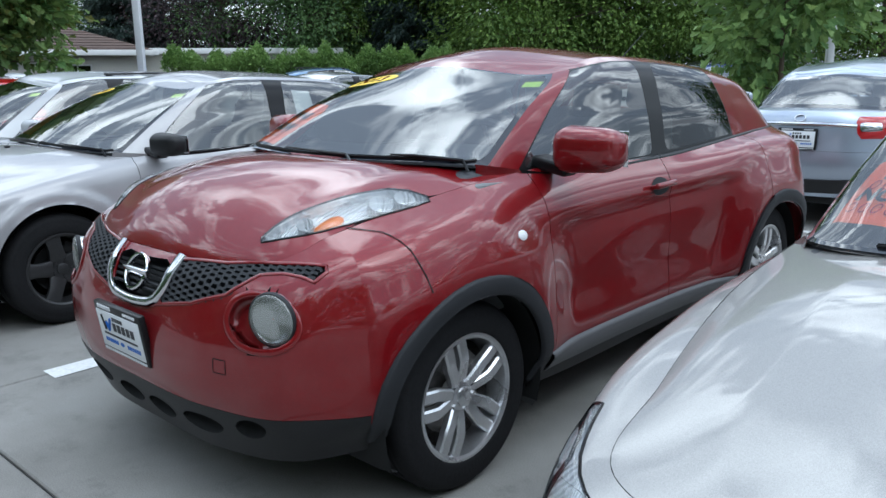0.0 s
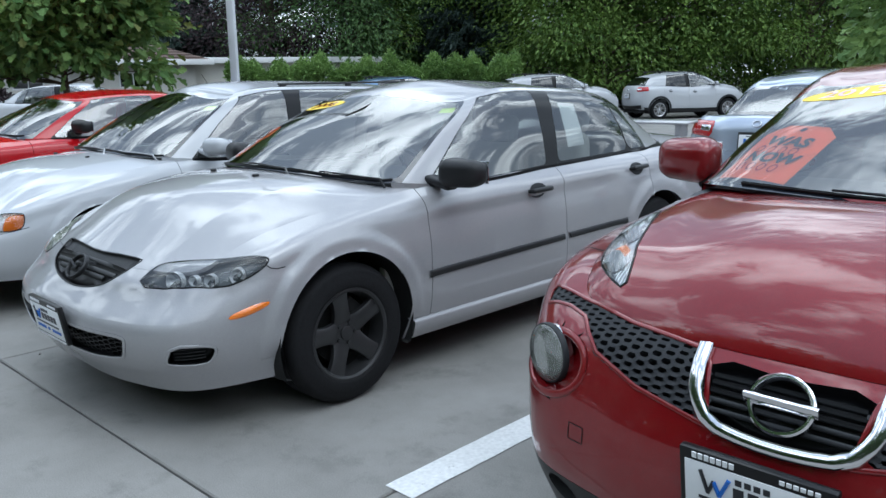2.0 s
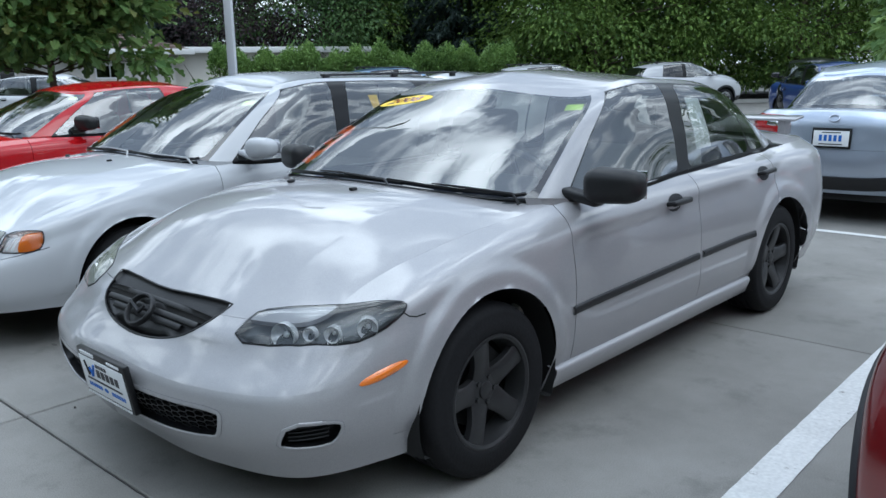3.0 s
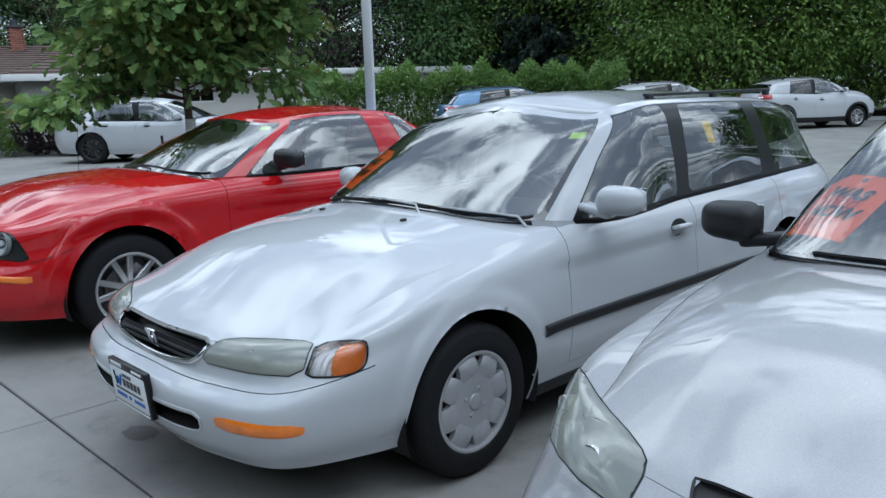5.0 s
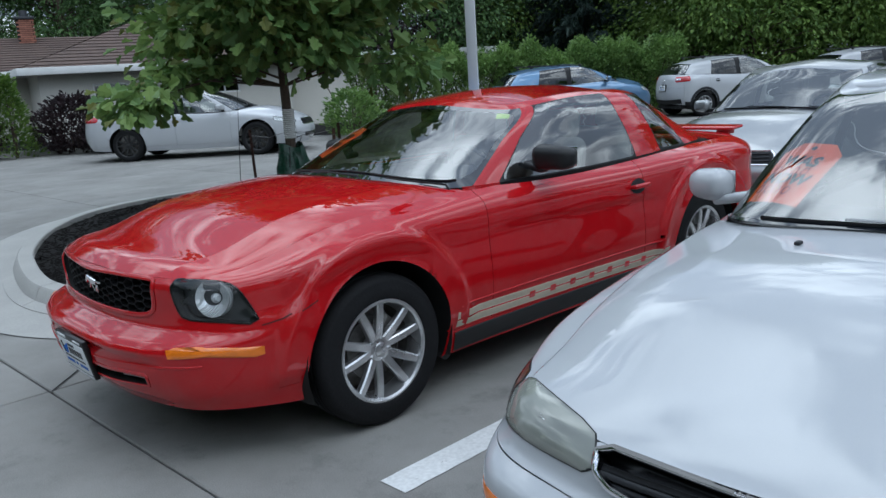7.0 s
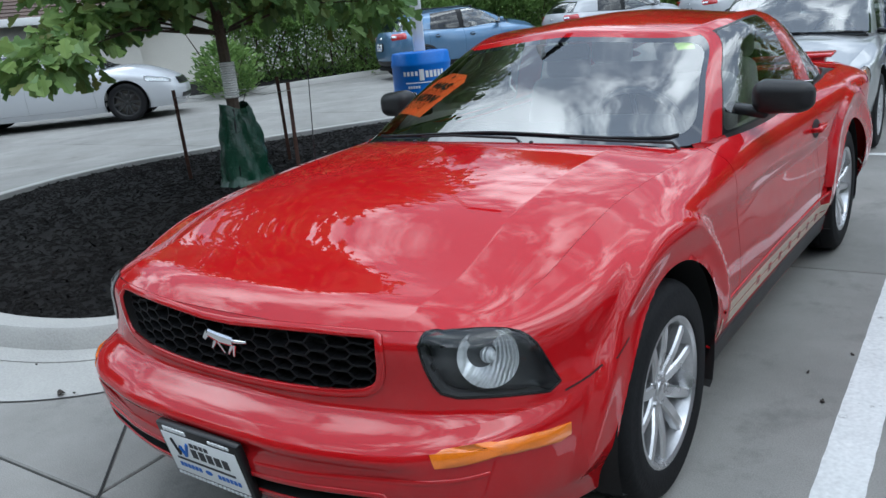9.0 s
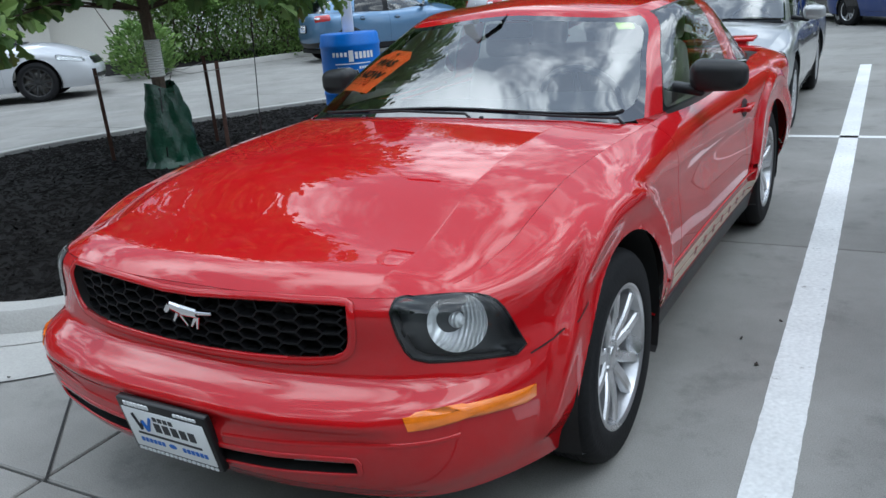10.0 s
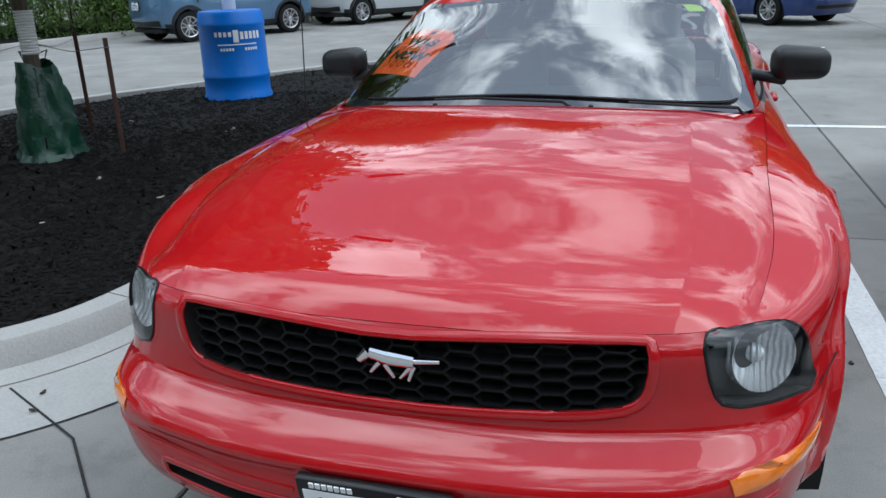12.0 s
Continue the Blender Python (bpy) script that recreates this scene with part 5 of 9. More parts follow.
def pull_handle(root, bvh, a, b, mat, flush=False):
    for sgn in (1, -1):
        pa, pb = np.array((sgn * a[0], a[1], a[2])), np.array((sgn * b[0], b[1], b[2]))
        la, na = snap(bvh, pa)
        lb, nb = snap(bvh, pb)
        d = lb - la
        mid = (la + lb) / 2
        # nearly flat dark patch: the shade of a handle hollow put into colour
        v, f = patch(bvh, [mid + np.array((0, math.cos(t) * 0.075, math.sin(t) * 0.045)) for t in np.linspace(0, 2 * math.pi, 14, endpoint=False)], 0.0012, -0.0008, 3, 0.02, 0, 0)
        shade_patch = mesh_part("handle_recess", v, f, M_DARK if flush else M_GREYPL, root)
        bm = bmesh.new()
        L = np.linalg.norm(d)
        add_box(bm, (0, 0, 0), (L, 0.028, 0.030), 0.012, (0, 0, 0), 3)
        for k in (-1, 1):
            add_box(bm, (k * L * 0.42, 0.0, -0.018), (0.03, 0.022, 0.03), 0.006)
        n = Vector((na + nb) / 2).normalized()
        x = Vector(d).normalized()
        y = n.cross(x).normalized()
        m = Matrix((x, y, n)).transposed().to_4x4()
        bmesh.ops.transform(bm, matrix=Matrix.Translation(Vector(mid) + n * 0.030) @ m, verts=bm.verts)
        part("door_handle", bm, mat, root)


def wiper(root, skins, pivot_c, tip_c, r0, r1, mat=M_TRIM, arm_mat=M_TRIM):
    """Arm and blade lying along the foot of the windshield."""
    ev = skins["ev"]
    pts = [ev(pivot_c + (tip_c - pivot_c) * t, r0 + (r1 - r0) * t) for t in np.linspace(0, 1, 12)]
    v, f = ribbon(skins["wind"], pts, 0.010, 0.002, 0.007, 0.03)
    blade = mesh_part("wiper_blade", v, f, mat, root)
    bm = bmesh.new()
    p0 = pts[0] + np.array((0, -0.06, -0.02))
    path = [tuple(p0), tuple(pts[1] + np.array((0, -0.02, 0.014))), tuple(pts[5] + np.array((0, -0.01, 0.018))), tuple(pts[7] + np.array((0, -0.006, 0.016)))]
    limb2(bm, path, 0.007, 0.004)
    part("wiper_arm", bm, arm_mat, blade)


def limb2(bm, pts, r0, r1, n=6):
    rings = []
    pts = [Vector(p) for p in pts]
    for i, p in enumerate(pts):
        d = (pts[min(i + 1, len(pts) - 1)] - pts[max(i - 1, 0)]).normalized()
        q = d.to_track_quat("Z", "Y")
        r = r0 + (r1 - r0) * i / (len(pts) - 1)
        rings.append([bm.verts.new(p + q @ Vector((r * math.cos(2 * math.pi * k / n), r * math.sin(2 * math.pi * k / n), 0))) for k in range(n)])
    for a, b in zip(rings, rings[1:]):
        for k in range(n):
            bm.faces.new((a[k], a[(k + 1) % n], b[(k + 1) % n], b[k]))


def price_tag(root, skins, c, r, tilt=-10, w=0.27, h=0.34):
    """An orange hang tag inside the windshield: two words, the figures as bars."""
    ev = skins["ev"]
    o = ev(c, r)
    right = ev(c + 0.05, r) - o
    right /= np.linalg.norm(right)
    up = ev(c, r + 0.1) - o
    up /= np.linalg.norm(up)
    a = radians(tilt)
    right, up = right * math.cos(a) + up * math.sin(a), up * math.cos(a) - right * math.sin(a)
    at2 = lambda x, y: o + right * x + up * y
    shape = [(-w / 2, -h / 2), (w / 2, -h / 2), (w / 2, h * 0.33), (w * 0.28, h / 2), (-w * 0.28, h / 2), (-w / 2, h * 0.33)]
    v, f = patch(skins["wind"], [at2(x, y) for x, y in shape], -0.004, 0, 5, 0.03, 0, 0)
    tag = mesh_part("price_tag", v, f, M_ORANGE, root, "orange cardboard price tag")
    verts, faces = [], []
    for text, y, s in (("WAS", h * 0.16, 0.075), ("NOW", -h * 0.14, 0.075)):
        vs, fs = word_mesh(text, s, 0.003)
        faces += [tuple(i + len(verts) for i in q) for q in fs]
        verts += lay(skins["wind"], vs, at2(0.0, y), right, up, -0.001)
    mesh_part("writing", verts, faces, M_INK, tag, smooth=False)
    verts, faces = [], []
    for y in (0.0, -h * 0.30):
        for k in range(4):
            x0, ww, hh = -w * 0.28 + k * w * 0.16, w * 0.11, 0.045
            base = len(verts)
            for ring in (1.0, 0.72):
                for t in np.linspace(0, 2 * math.pi, 12, endpoint=False):
                    verts += lay(skins["wind"], [(x0 + ww / 2 * ring * math.cos(t), y + hh / 2 * ring * math.sin(t))], o, right, up, -0.001)
            faces += [(base + i, base + (i + 1) % 12, base + 12 + (i + 1) % 12, base + 12 + i) for i in range(12)]
    mesh_part("figures", verts, faces, M_REDLENS, tag, "unreadable hand-drawn figures", smooth=False)
    v, f = patch(skins["wind"], [at2(0.012 * math.cos(t), h * 0.4 + 0.012 * math.sin(t)) for t in np.linspace(0, 6.28, 10, endpoint=False)], -0.0015, 0, 2, 0.02, 0, 0)
    mesh_part("punched_hole", v, f, M_INK, tag)


def year_sticker(root, skins, c, r, text, wide=0.19, tall=0.062, turn=0.0):
    ev = skins["ev"]
    o = ev(c, r)
    right = ev(c + 0.05, r) - o
    right /= np.linalg.norm(right)
    up = ev(c, r + 0.1) - o
    up /= np.linalg.norm(up)
    v, f = patch(skins["wind"], [o + right * wide * math.cos(t) + up * tall * math.sin(t) for t in np.linspace(0, 2 * math.pi, 28, endpoint=False)], 0.0015, 0, 4, 0.05, 0, 0)
    st = mesh_part("year_sticker", v, f, M_YELLOW, root, "yellow oval model year sticker")
    vs, fs = word_mesh(text, 0.095, 0.002)
    mesh_part("writing", lay(skins["wind"], [(q[0] * 1.25, q[1]) for q in vs], o, right, up, 0.0026), fs, M_REDLENS, st, smooth=False)


def small_sticker(root, skins, c, r, w=0.075, h=0.06):
    ev = skins["ev"]
    o = ev(c, r)
    right = ev(c + 0.05, r) - o
    right /= np.linalg.norm(right)
    up = ev(c, r + 0.1) - o
    up /= np.linalg.norm(up)
    v, f = patch(skins["wind"], [o + right * x + up * y for x, y in ((-w / 2, -h / 2), (w / 2, -h / 2), (w / 2, h / 2), (-w / 2, h / 2))], -0.003, 0, 3, 0.02, 0, 0)
    mesh_part("lime_sticker", v, f, M_LIME, root, "small lime green sticker")


def arch_trim(root, bvh, y0, z0, r0, r1, mat, x=0.9, name="arch_trim", thick=0.008, a0=-12, a1=192):
    for sgn in (1, -1):
        pts = [(sgn * x, y0 + (r0 + r1) / 2 * math.cos(radians(a)), z0 + (r0 + r1) / 2 * math.sin(radians(a))) for a in np.linspace(a0, a1, 30)]
        v, f = ribbon(bvh, pts, r1 - r0, 0.0, thick, 0.03)
        mesh_part(name, v, f, mat, root)


def close_outline(half):
    """A full outline from its half on the driver's side, first and last point on the middle."""
    h = [np.array(q, float) for q in half]
    h[0][0] = h[-1][0] = 0.0
    return [tuple(q) for q in h] + [(-q[0], q[1], q[2]) for q in h[-2:0:-1]]


# red coupe
bv = coupe_skin["body"]
grille = close_outline([(0, -0.89, 0.815), (0.226, -0.866, 0.818), (0.395, -0.84, 0.82), (0.495, -0.815, 0.818), (0.517, -0.815, 0.810), (0.520, -0.83, 0.735), (0.508, -0.84, 0.692), (0.46, -0.855, 0.670), (0.282, -0.883, 0.66), (0, -0.90, 0.652)])
cut_hole(coupe, ("nose_panel", "front_bumper"), grille, bvh=bv)
v, f = pan(bv, grille, 0.07)
gr = mesh_part("grille", v, f, M_DARK, coupe, "black honeycomb grille")
v, f = honeycomb(bv, grille, 0.078, 0.034, 0.005, -0.020, 0.035)
mesh_part("grille_mesh", v, f, M_GRILLE, gr, smooth=False)
v, f = rim_line(bv, grille, 0.022, 0.006, 1)
mesh_part("grille_surround", v, f, M_RED, gr)
# the running figure of the badge as one plain shape
bm = bmesh.new()
for a, b, r1, r2 in (((-0.075, 0.0, 0.005), (-0.05, 0, 0.028), 0.008, 0.012), ((-0.05, 0, 0.026), (-0.01, 0, 0.016), 0.013, 0.016), ((-0.01, 0, 0.016), (0.045, 0, 0.012), 0.017, 0.014), ((0.045, 0, 0.014), (0.10, 0, 0.02), 0.006, 0.004), ((-0.03, 0, 0.005), (-0.052, 0, -0.022), 0.006, 0.004), ((-0.02, 0, 0.002), (-0.002, 0, -0.03), 0.006, 0.004), ((0.04, 0, 0.004), (0.012, 0, -0.03), 0.007, 0.004), ((0.045, 0, 0.004), (0.03, 0, -0.034), 0.006, 0.004)):
    add_rod(bm, a, b, r1, r2, 8)
for v_ in bm.verts:
    v_.co.y *= 0.5
bmesh.ops.transform(bm, matrix=pose(0.01, -0.885, 0.742, 8, 0, 0), verts=bm.verts)
part("badge", bm, M_CHROME, gr, "chrome running-figure badge")
C_LAMP = [(0.595, -0.778, 0.82), (0.667, -0.732, 0.821), (0.728, -0.675, 0.815), (0.775, -0.632, 0.803), (0.806, -0.606, 0.778), (0.829, -0.582, 0.717), (0.859, -0.552, 0.63), (0.759, -0.704, 0.66), (0.662, -0.782, 0.672), (0.633, -0.793, 0.71)]
head_lamp(coupe, bv, C_LAMP, M_SMOKE, M_LENS, ("nose_panel", "front_bumper", "fender"), bowls=[((0.752, -0.69, 0.745), 0.074, M_LAMPSIL, (0.62, -1, 0.18))], depth=0.06, bulge=0.01)
both_sides(coupe, "turn_signal", patch(bv, [(0.666, -0.867, 0.568), (0.777, -0.757, 0.572), (0.871, -0.56, 0.545), (0.87, -0.56, 0.512), (0.858, -0.594, 0.508), (0.779, -0.768, 0.54), (0.68, -0.87, 0.540)], 0.004, 0.006, 5, 0.015, 0, 0.012), M_AMBER, "amber turn signal")
C_INT = close_outline([(0, -0.985, 0.44), (0.366, -0.967, 0.455), (0.540, -0.925, 0.458), (0.560, -0.918, 0.458), (0.560, -0.912, 0.405), (0.540, -0.915, 0.402), (0.341, -0.955, 0.39), (0, -0.96, 0.375)])
cut_hole(coupe, ("front_bumper",), C_INT, bvh=bv)
v, f = pan(bv, C_INT, 0.06)
mesh_part("lower_intake", v, f, M_DARK, coupe, "dark lower air intake")
v, f = rim_line(bv, C_INT, 0.016, 0.004, 1)
mesh_part("intake_lip", v, f, M_RED, coupe)
both_sides(coupe, "fog_lamp", patch(bv, [(0.382, -0.963, 0.455), (0.514, -0.932, 0.457), (0.512, -0.925, 0.425), (0.378, -0.955, 0.42)], -0.02, 0.006, 3, 0.02, 0, 0.02), M_HUBCAP)
both_sides(coupe, "bumper_crease", ribbon(bv, [(0.80, -0.80, 0.495), (0.70, -0.87, 0.50), (0.55, -0.93, 0.50), (0.36, -0.97, 0.49), (0.19, -0.985, 0.482)], 0.014, -0.002, 0.005), M_RED)
make_plate(coupe, bv, 0.0, -1.005, 0.447, 12)
shaped_mirror(coupe, coupe_skin, 1.15, 1.07, 0.84, 1.06, 0.135, 0.12, M_BLACK, M_BLACK, 0.01)
pull_handle(coupe, bv, (0.93, 1.90, 0.81), (0.93, 2.05, 0.812), M_RED)
wiper(coupe, coupe_skin, 0.25, -0.72, 0.03, 0.07)
wiper(coupe, coupe_skin, 0.92, 0.1, 0.02, 0.08)
price_tag(coupe, coupe_skin, -0.66, 1.02, -12)
small_sticker(coupe, coupe_skin, 0.80, 1.78)
for sx in (-0.30, 0.24):
    bm = bmesh.new()
    bmesh.ops.create_uvsphere(bm, u_segments=10, v_segments=6, radius=0.009)
    for v_ in bm.verts:
        v_.co = Vector((v_.co.x + sx, v_.co.y + 0.44, v_.co.z * 0.7 + 0.0))
    loc, nor = snap(bv, (sx, 0.44, 1.0))
    for v_ in bm.verts:
        v_.co.z += loc[2] + 0.003
    part("washer_nozzle", bm, M_GREYPL, coupe)
# tan rocker stripe with a lettered field, its letters as bars
for sgn in (1, -1):
    for z0 in (0.398, 0.352):
        v, f = ribbon(bv, [(sgn * 0.92, y, z0 - 0.012 * (y - 0.44)) for y in np.linspace(0.44, 2.28, 24)], 0.036, 0.0008, 0.0012, 0.06)
        mesh_part("rocker_stripe", v, f, M_STRIPE, coupe, "faded tan rocker stripe")
    for k in range(7):
        y0 = 0.98 + 0.17 * k
        v, f = ribbon(bv, [(sgn * 0.92, y0, 0.376 - 0.012 * (y0 - 0.44)), (sgn * 0.92, y0 + 0.045, 0.376 - 0.012 * (y0 - 0.38))], 0.034, 0.0024, 0.0008, 0.03)
        mesh_part("stripe_letter_bar", v, f, M_RED, coupe)
    v, f = ribbon(bv, [(sgn * 0.92, y, 0.44) for y in np.linspace(0.46, 2.2, 20)], 0.012, -0.001, 0.006, 0.08)
    mesh_part("door_crease", v, f, M_RED, coupe)
both_sides(coupe, "rocker_trim", ribbon(bv, [(0.90, y, 0.255) for y in np.linspace(0.44, 2.28, 20)], 0.10, 0.0, 0.006, 0.08), M_BLACK, "black rocker trim")
both_sides(coupe, "fender_seam", ribbon(bv, [(0.86, -0.555, 0.625), (0.89, -0.48, 0.63), (0.91, -0.40, 0.64), (0.92, -0.33, 0.66)], 0.0045, 0.002), M_DARK)
bm = bmesh.new()
add_rod(bm, (-0.72, 0.28, 0.95), (-0.72, 0.33, 1.55), 0.0025, 0.0015, 6)
part("aerial", bm, M_TRIM, coupe)
bm = bmesh.new()
add_box(bm, (0, 3.62, 1.01), (1.36, 0.16, 0.022), 0.009, (4, 0, 0), 3)
for sx in (-0.58, 0.58):
    add_box(bm, (sx, 3.62, 0.985), (0.10, 0.10, 0.05), 0.01)
part("spoiler", bm, M_RED, coupe)

# cherry red crossover
bv = crossover_skin["body"]
J_GR = [(0.15, -0.823, 0.717), (0.178, -0.744, 0.845), (0.209, -0.714, 0.867), (0.412, -0.666, 0.879), (0.60, -0.58, 0.888), (0.739, -0.499, 0.893), (0.751, -0.512, 0.878), (0.743, -0.565, 0.858), (0.70, -0.585, 0.872), (0.64, -0.61, 0.876), (0.568, -0.652, 0.866), (0.529, -0.706, 0.838), (0.484, -0.744, 0.800), (0.343, -0.792, 0.752)]
J_CEN = close_outline([(0, -0.745, 0.852), (0.17, -0.73, 0.862), (0.178, -0.79, 0.775), (0.13, -0.814, 0.728), (0, -0.825, 0.715)])
for o in (J_GR, flipx(J_GR)):
    cut_hole(crossover, ("nose_panel", "front_bumper", "fender"), o, bvh=bv)
    v, f = pan(bv, o, 0.05)
    gr = mesh_part("grille", v, f, M_TRIM, crossover, "black mesh grille")
    v, f = honeycomb(bv, o, 0.040, 0.022, 0.0115, 0.0, 0.03)
    mesh_part("grille_mesh", v, f, M_GREYPL, gr, smooth=False)
    v, f = rim_line(bv, o, 0.012, 0.004, 0)
    mesh_part("grille_surround", v, f, M_WINE, gr)
cut_hole(crossover, ("nose_panel", "front_bumper"), J_CEN, bvh=bv)
v, f = pan(bv, J_CEN, 0.04)
gr = mesh_part("badge_field", v, f, M_TRIM, crossover, "black slatted field behind the badge")
for k in range(5):
    z = 0.745 + 0.025 * k
    v, f = ribbon(bv, [(x, -0.78, z) for x in np.linspace(-0.16, 0.16, 9)], 0.012, -0.014, 0.012)
    mesh_part("slat", v, f, M_GREYPL, gr)
v, f = ribbon(bv, [(-0.20, -0.70, 0.878), (-0.197, -0.76, 0.82), (-0.188, -0.79, 0.775), (-0.145, -0.82, 0.722), (-0.05, -0.825, 0.707), (0.05, -0.825, 0.707), (0.145, -0.82, 0.722), (0.188, -0.79, 0.775), (0.197, -0.76, 0.82), (0.20, -0.70, 0.878)], 0.034, 0.002, 0.016, 0.015, 1)
mesh_part("chrome_vee", v, f, M_CHROME, crossover, "chrome vee round the badge")
loc, nor = snap(bv, (0, -0.784, 0.798))
disc("badge", crossover, tuple(loc + nor * 0.012), tuple(nor), 0.072, M_CHROME, ring=0.014, label="chrome ring badge with a bar")
bm = bmesh.new()
add_box(bm, tuple(loc + nor * 0.018), (0.158, 0.012, 0.026), 0.003, (20, 0, 0))
part("badge_bar", bm, M_CHROME, crossover, "chrome bar across the badge")
J_LAMP = [(0.481, -0.588, 0.941), (0.504, -0.488, 1.0), (0.55, -0.357, 1.045), (0.588, -0.237, 1.07), (0.64, -0.084, 1.082), (0.739, -0.009, 1.042), (0.729, -0.129, 1.024), (0.686, -0.303, 0.999), (0.628, -0.446, 0.973), (0.552, -0.538, 0.957)]
head_lamp(crossover, bv, J_LAMP, M_LAMPSIL, M_LENS, ("nose_panel", "fender", "hood"), bowls=[((0.672, -0.20, 1.04), 0.04, M_LAMPSIL, None), ((0.69, -0.11, 1.05), 0.035, M_LAMPSIL, None), ((0.585, -0.44, 0.985), 0.03, M_LAMPSIL, None)], amber=[[(0.614, -0.456, 0.976), (0.608, -0.41, 1.005), (0.614, -0.338, 1.031), (0.644, -0.32, 1.019), (0.657, -0.362, 0.995)]], depth=0.035, bulge=0.014)
for sgn in (1, -1):
    loc, nor = snap(bv, (sgn * 0.655, -0.70, 0.765))
    ax = Vector((sgn * 0.42, -1, 0.03)).normalized()
    side = np.array(ax.cross(Vector((0, 0, 1))).normalized())
    up = np.array((0, 0, 1.0))
    hole = [loc + side * 0.022 * sgn - up * 0.024 + side * 0.135 * math.cos(t) + up * (0.098 + 0.012 * math.cos(t) * sgn) * math.sin(t) for t in np.linspace(0, 2 * math.pi, 28, endpoint=False)]
    cut_hole(crossover, ("front_bumper", "nose_panel", "fender"), hole, 0.16, bv, 0)
    v, f = pan(bv, hole, 0.045, soften=0)
    bz = mesh_part("fog_lamp_recess", v, f, M_WINE, crossover, "round red recess of the fog lamp")
    v, f = rim_line(bv, hole, 0.022, 0.006, 0)
    mesh_part("recess_lip", v, f, M_WINE, bz)
    cc = loc - side * 0.010 * sgn - up * 0.020
    disc("fog_lamp", bz, tuple(cc - np.array(ax) * 0.022), tuple(ax), 0.082, M_BOWL, dome=-0.012, flat=0.02, label="round clear fog lamp")
    disc("lamp_rim", bz, tuple(cc - np.array(ax) * 0.004), tuple(ax), 0.086, M_GREYPL, ring=0.008)
    d = disc("fog_lens", bz, tuple(cc + np.array(ax) * 0.004), tuple(ax), 0.081, M_FOGLENS, dome=0.022)
    d.visible_shadow = False
make_plate(crossover, bv, -0.015, -0.885, 0.59, 8)
for cx, cz, rx in ((0.11, 0.325, 0.085), (0.36, 0.335, 0.10), (0.60, 0.34, 0.06)):
    for sgn in (1, -1):
        loc, nor = snap(bv, (sgn * cx, -0.80, cz))
        o = [loc + np.array((rx * math.cos(t), 0.3 * rx * math.cos(t) * cx * sgn, 0.046 * math.sin(t))) for t in np.linspace(0, 2 * math.pi, 20, endpoint=False)]
        cut_hole(crossover, ("lower_bumper", "front_bumper"), o, 0.1, bv, 0)
        v, f = pan(bv, o, 0.06, soften=0)
        mesh_part("intake_hole", v, f, M_DARK, crossover)
both_sides(crossover, "side_repeater", patch(bv, [(0.873, 0.273 + 0.032 * math.cos(t), 0.884 + 0.02 * math.sin(t)) for t in np.linspace(0, 6.28, 16, endpoint=False)], 0.002, 0.006, 3, 0.02, 0), M_PAPER, "small clear side repeater lamp")
both_sides(crossover, "tow_cover", rim_line(bv, [(0.48, -0.815, 0.605), (0.53, -0.80, 0.605), (0.53, -0.80, 0.56), (0.48, -0.815, 0.56)], 0.003, 0.0, 0, 0.0015), M_DARK)
for ay in (0.0, 2.53):
    arch_trim(crossover, bv, ay, 0.344, 0.383, 0.452, M_GREYPL, 0.9, "wheel_arch_trim", 0.014)
both_sides(crossover, "sill_trim", ribbon(bv, [(0.87, y, 0.33) for y in np.linspace(0.46, 2.10, 24)], 0.09, 0.004, 0.018, 0.08), M_GREYTRIM, "grey plastic sill trim")
shaped_mirror(crossover, crossover_skin, 0.60, 1.17, 0.80, 1.06, 0.185, 0.15, M_WINE, M_TRIM)
pull_handle(crossover, bv, (0.84, 1.27, 0.94), (0.84, 1.44, 0.945), M_WINE)
wiper(crossover, crossover_skin, 0.35, -0.6, 0.03, 0.06)
wiper(crossover, crossover_skin, 0.95, 0.25, 0.02, 0.05)
price_tag(crossover, crossover_skin, -0.58, 0.62, -6)
year_sticker(crossover, crossover_skin, -0.55, 1.72, "2013")
small_sticker(crossover, crossover_skin, 0.86, 1.70)
both_sides(crossover, "bumper_seam", ribbon(bv, [(0.675, -0.35, 0.985), (0.76, -0.28, 0.955), (0.83, -0.245, 0.90), (0.875, -0.225, 0.83), (0.885, -0.215, 0.78)], 0.0045, 0.0022), M_DARK)
bm = bmesh.new()
add_rod(bm, (0, 2.35, 1.53), (0, 2.62, 1.70), 0.003, 0.002, 6)
part("aerial", bm, M_TRIM, crossover)

# silver sedan
bv = sedan_skin["body"]
S_LAMP = [(0.465, -0.854, 0.667), (0.468, -0.76, 0.740), (0.513, -0.705, 0.752), (0.679, -0.572, 0.764), (0.832, -0.409, 0.762), (0.852, -0.393, 0.748), (0.848, -0.424, 0.722), (0.83, -0.512, 0.695), (0.792, -0.63, 0.680), (0.646, -0.787, 0.672)]
head_lamp(sedan, bv, S_LAMP, M_HOUSING, M_LENS, ("nose_panel", "front_bumper", "fender"), bowls=[((0.60, -0.735, 0.712), 0.042, M_LAMPSIL, (0.4, -1, 0.1)), ((0.668, -0.677, 0.718), 0.022, M_LAMPSIL, (0.4, -1, 0.1)), ((0.725, -0.628, 0.72), 0.027, M_LAMPSIL, (0.5, -1, 0.1)), ((0.807, -0.53, 0.722), 0.034, M_LAMPSIL, (0.7, -1, 0.1))], depth=0.04, other=M_OLDLENS)
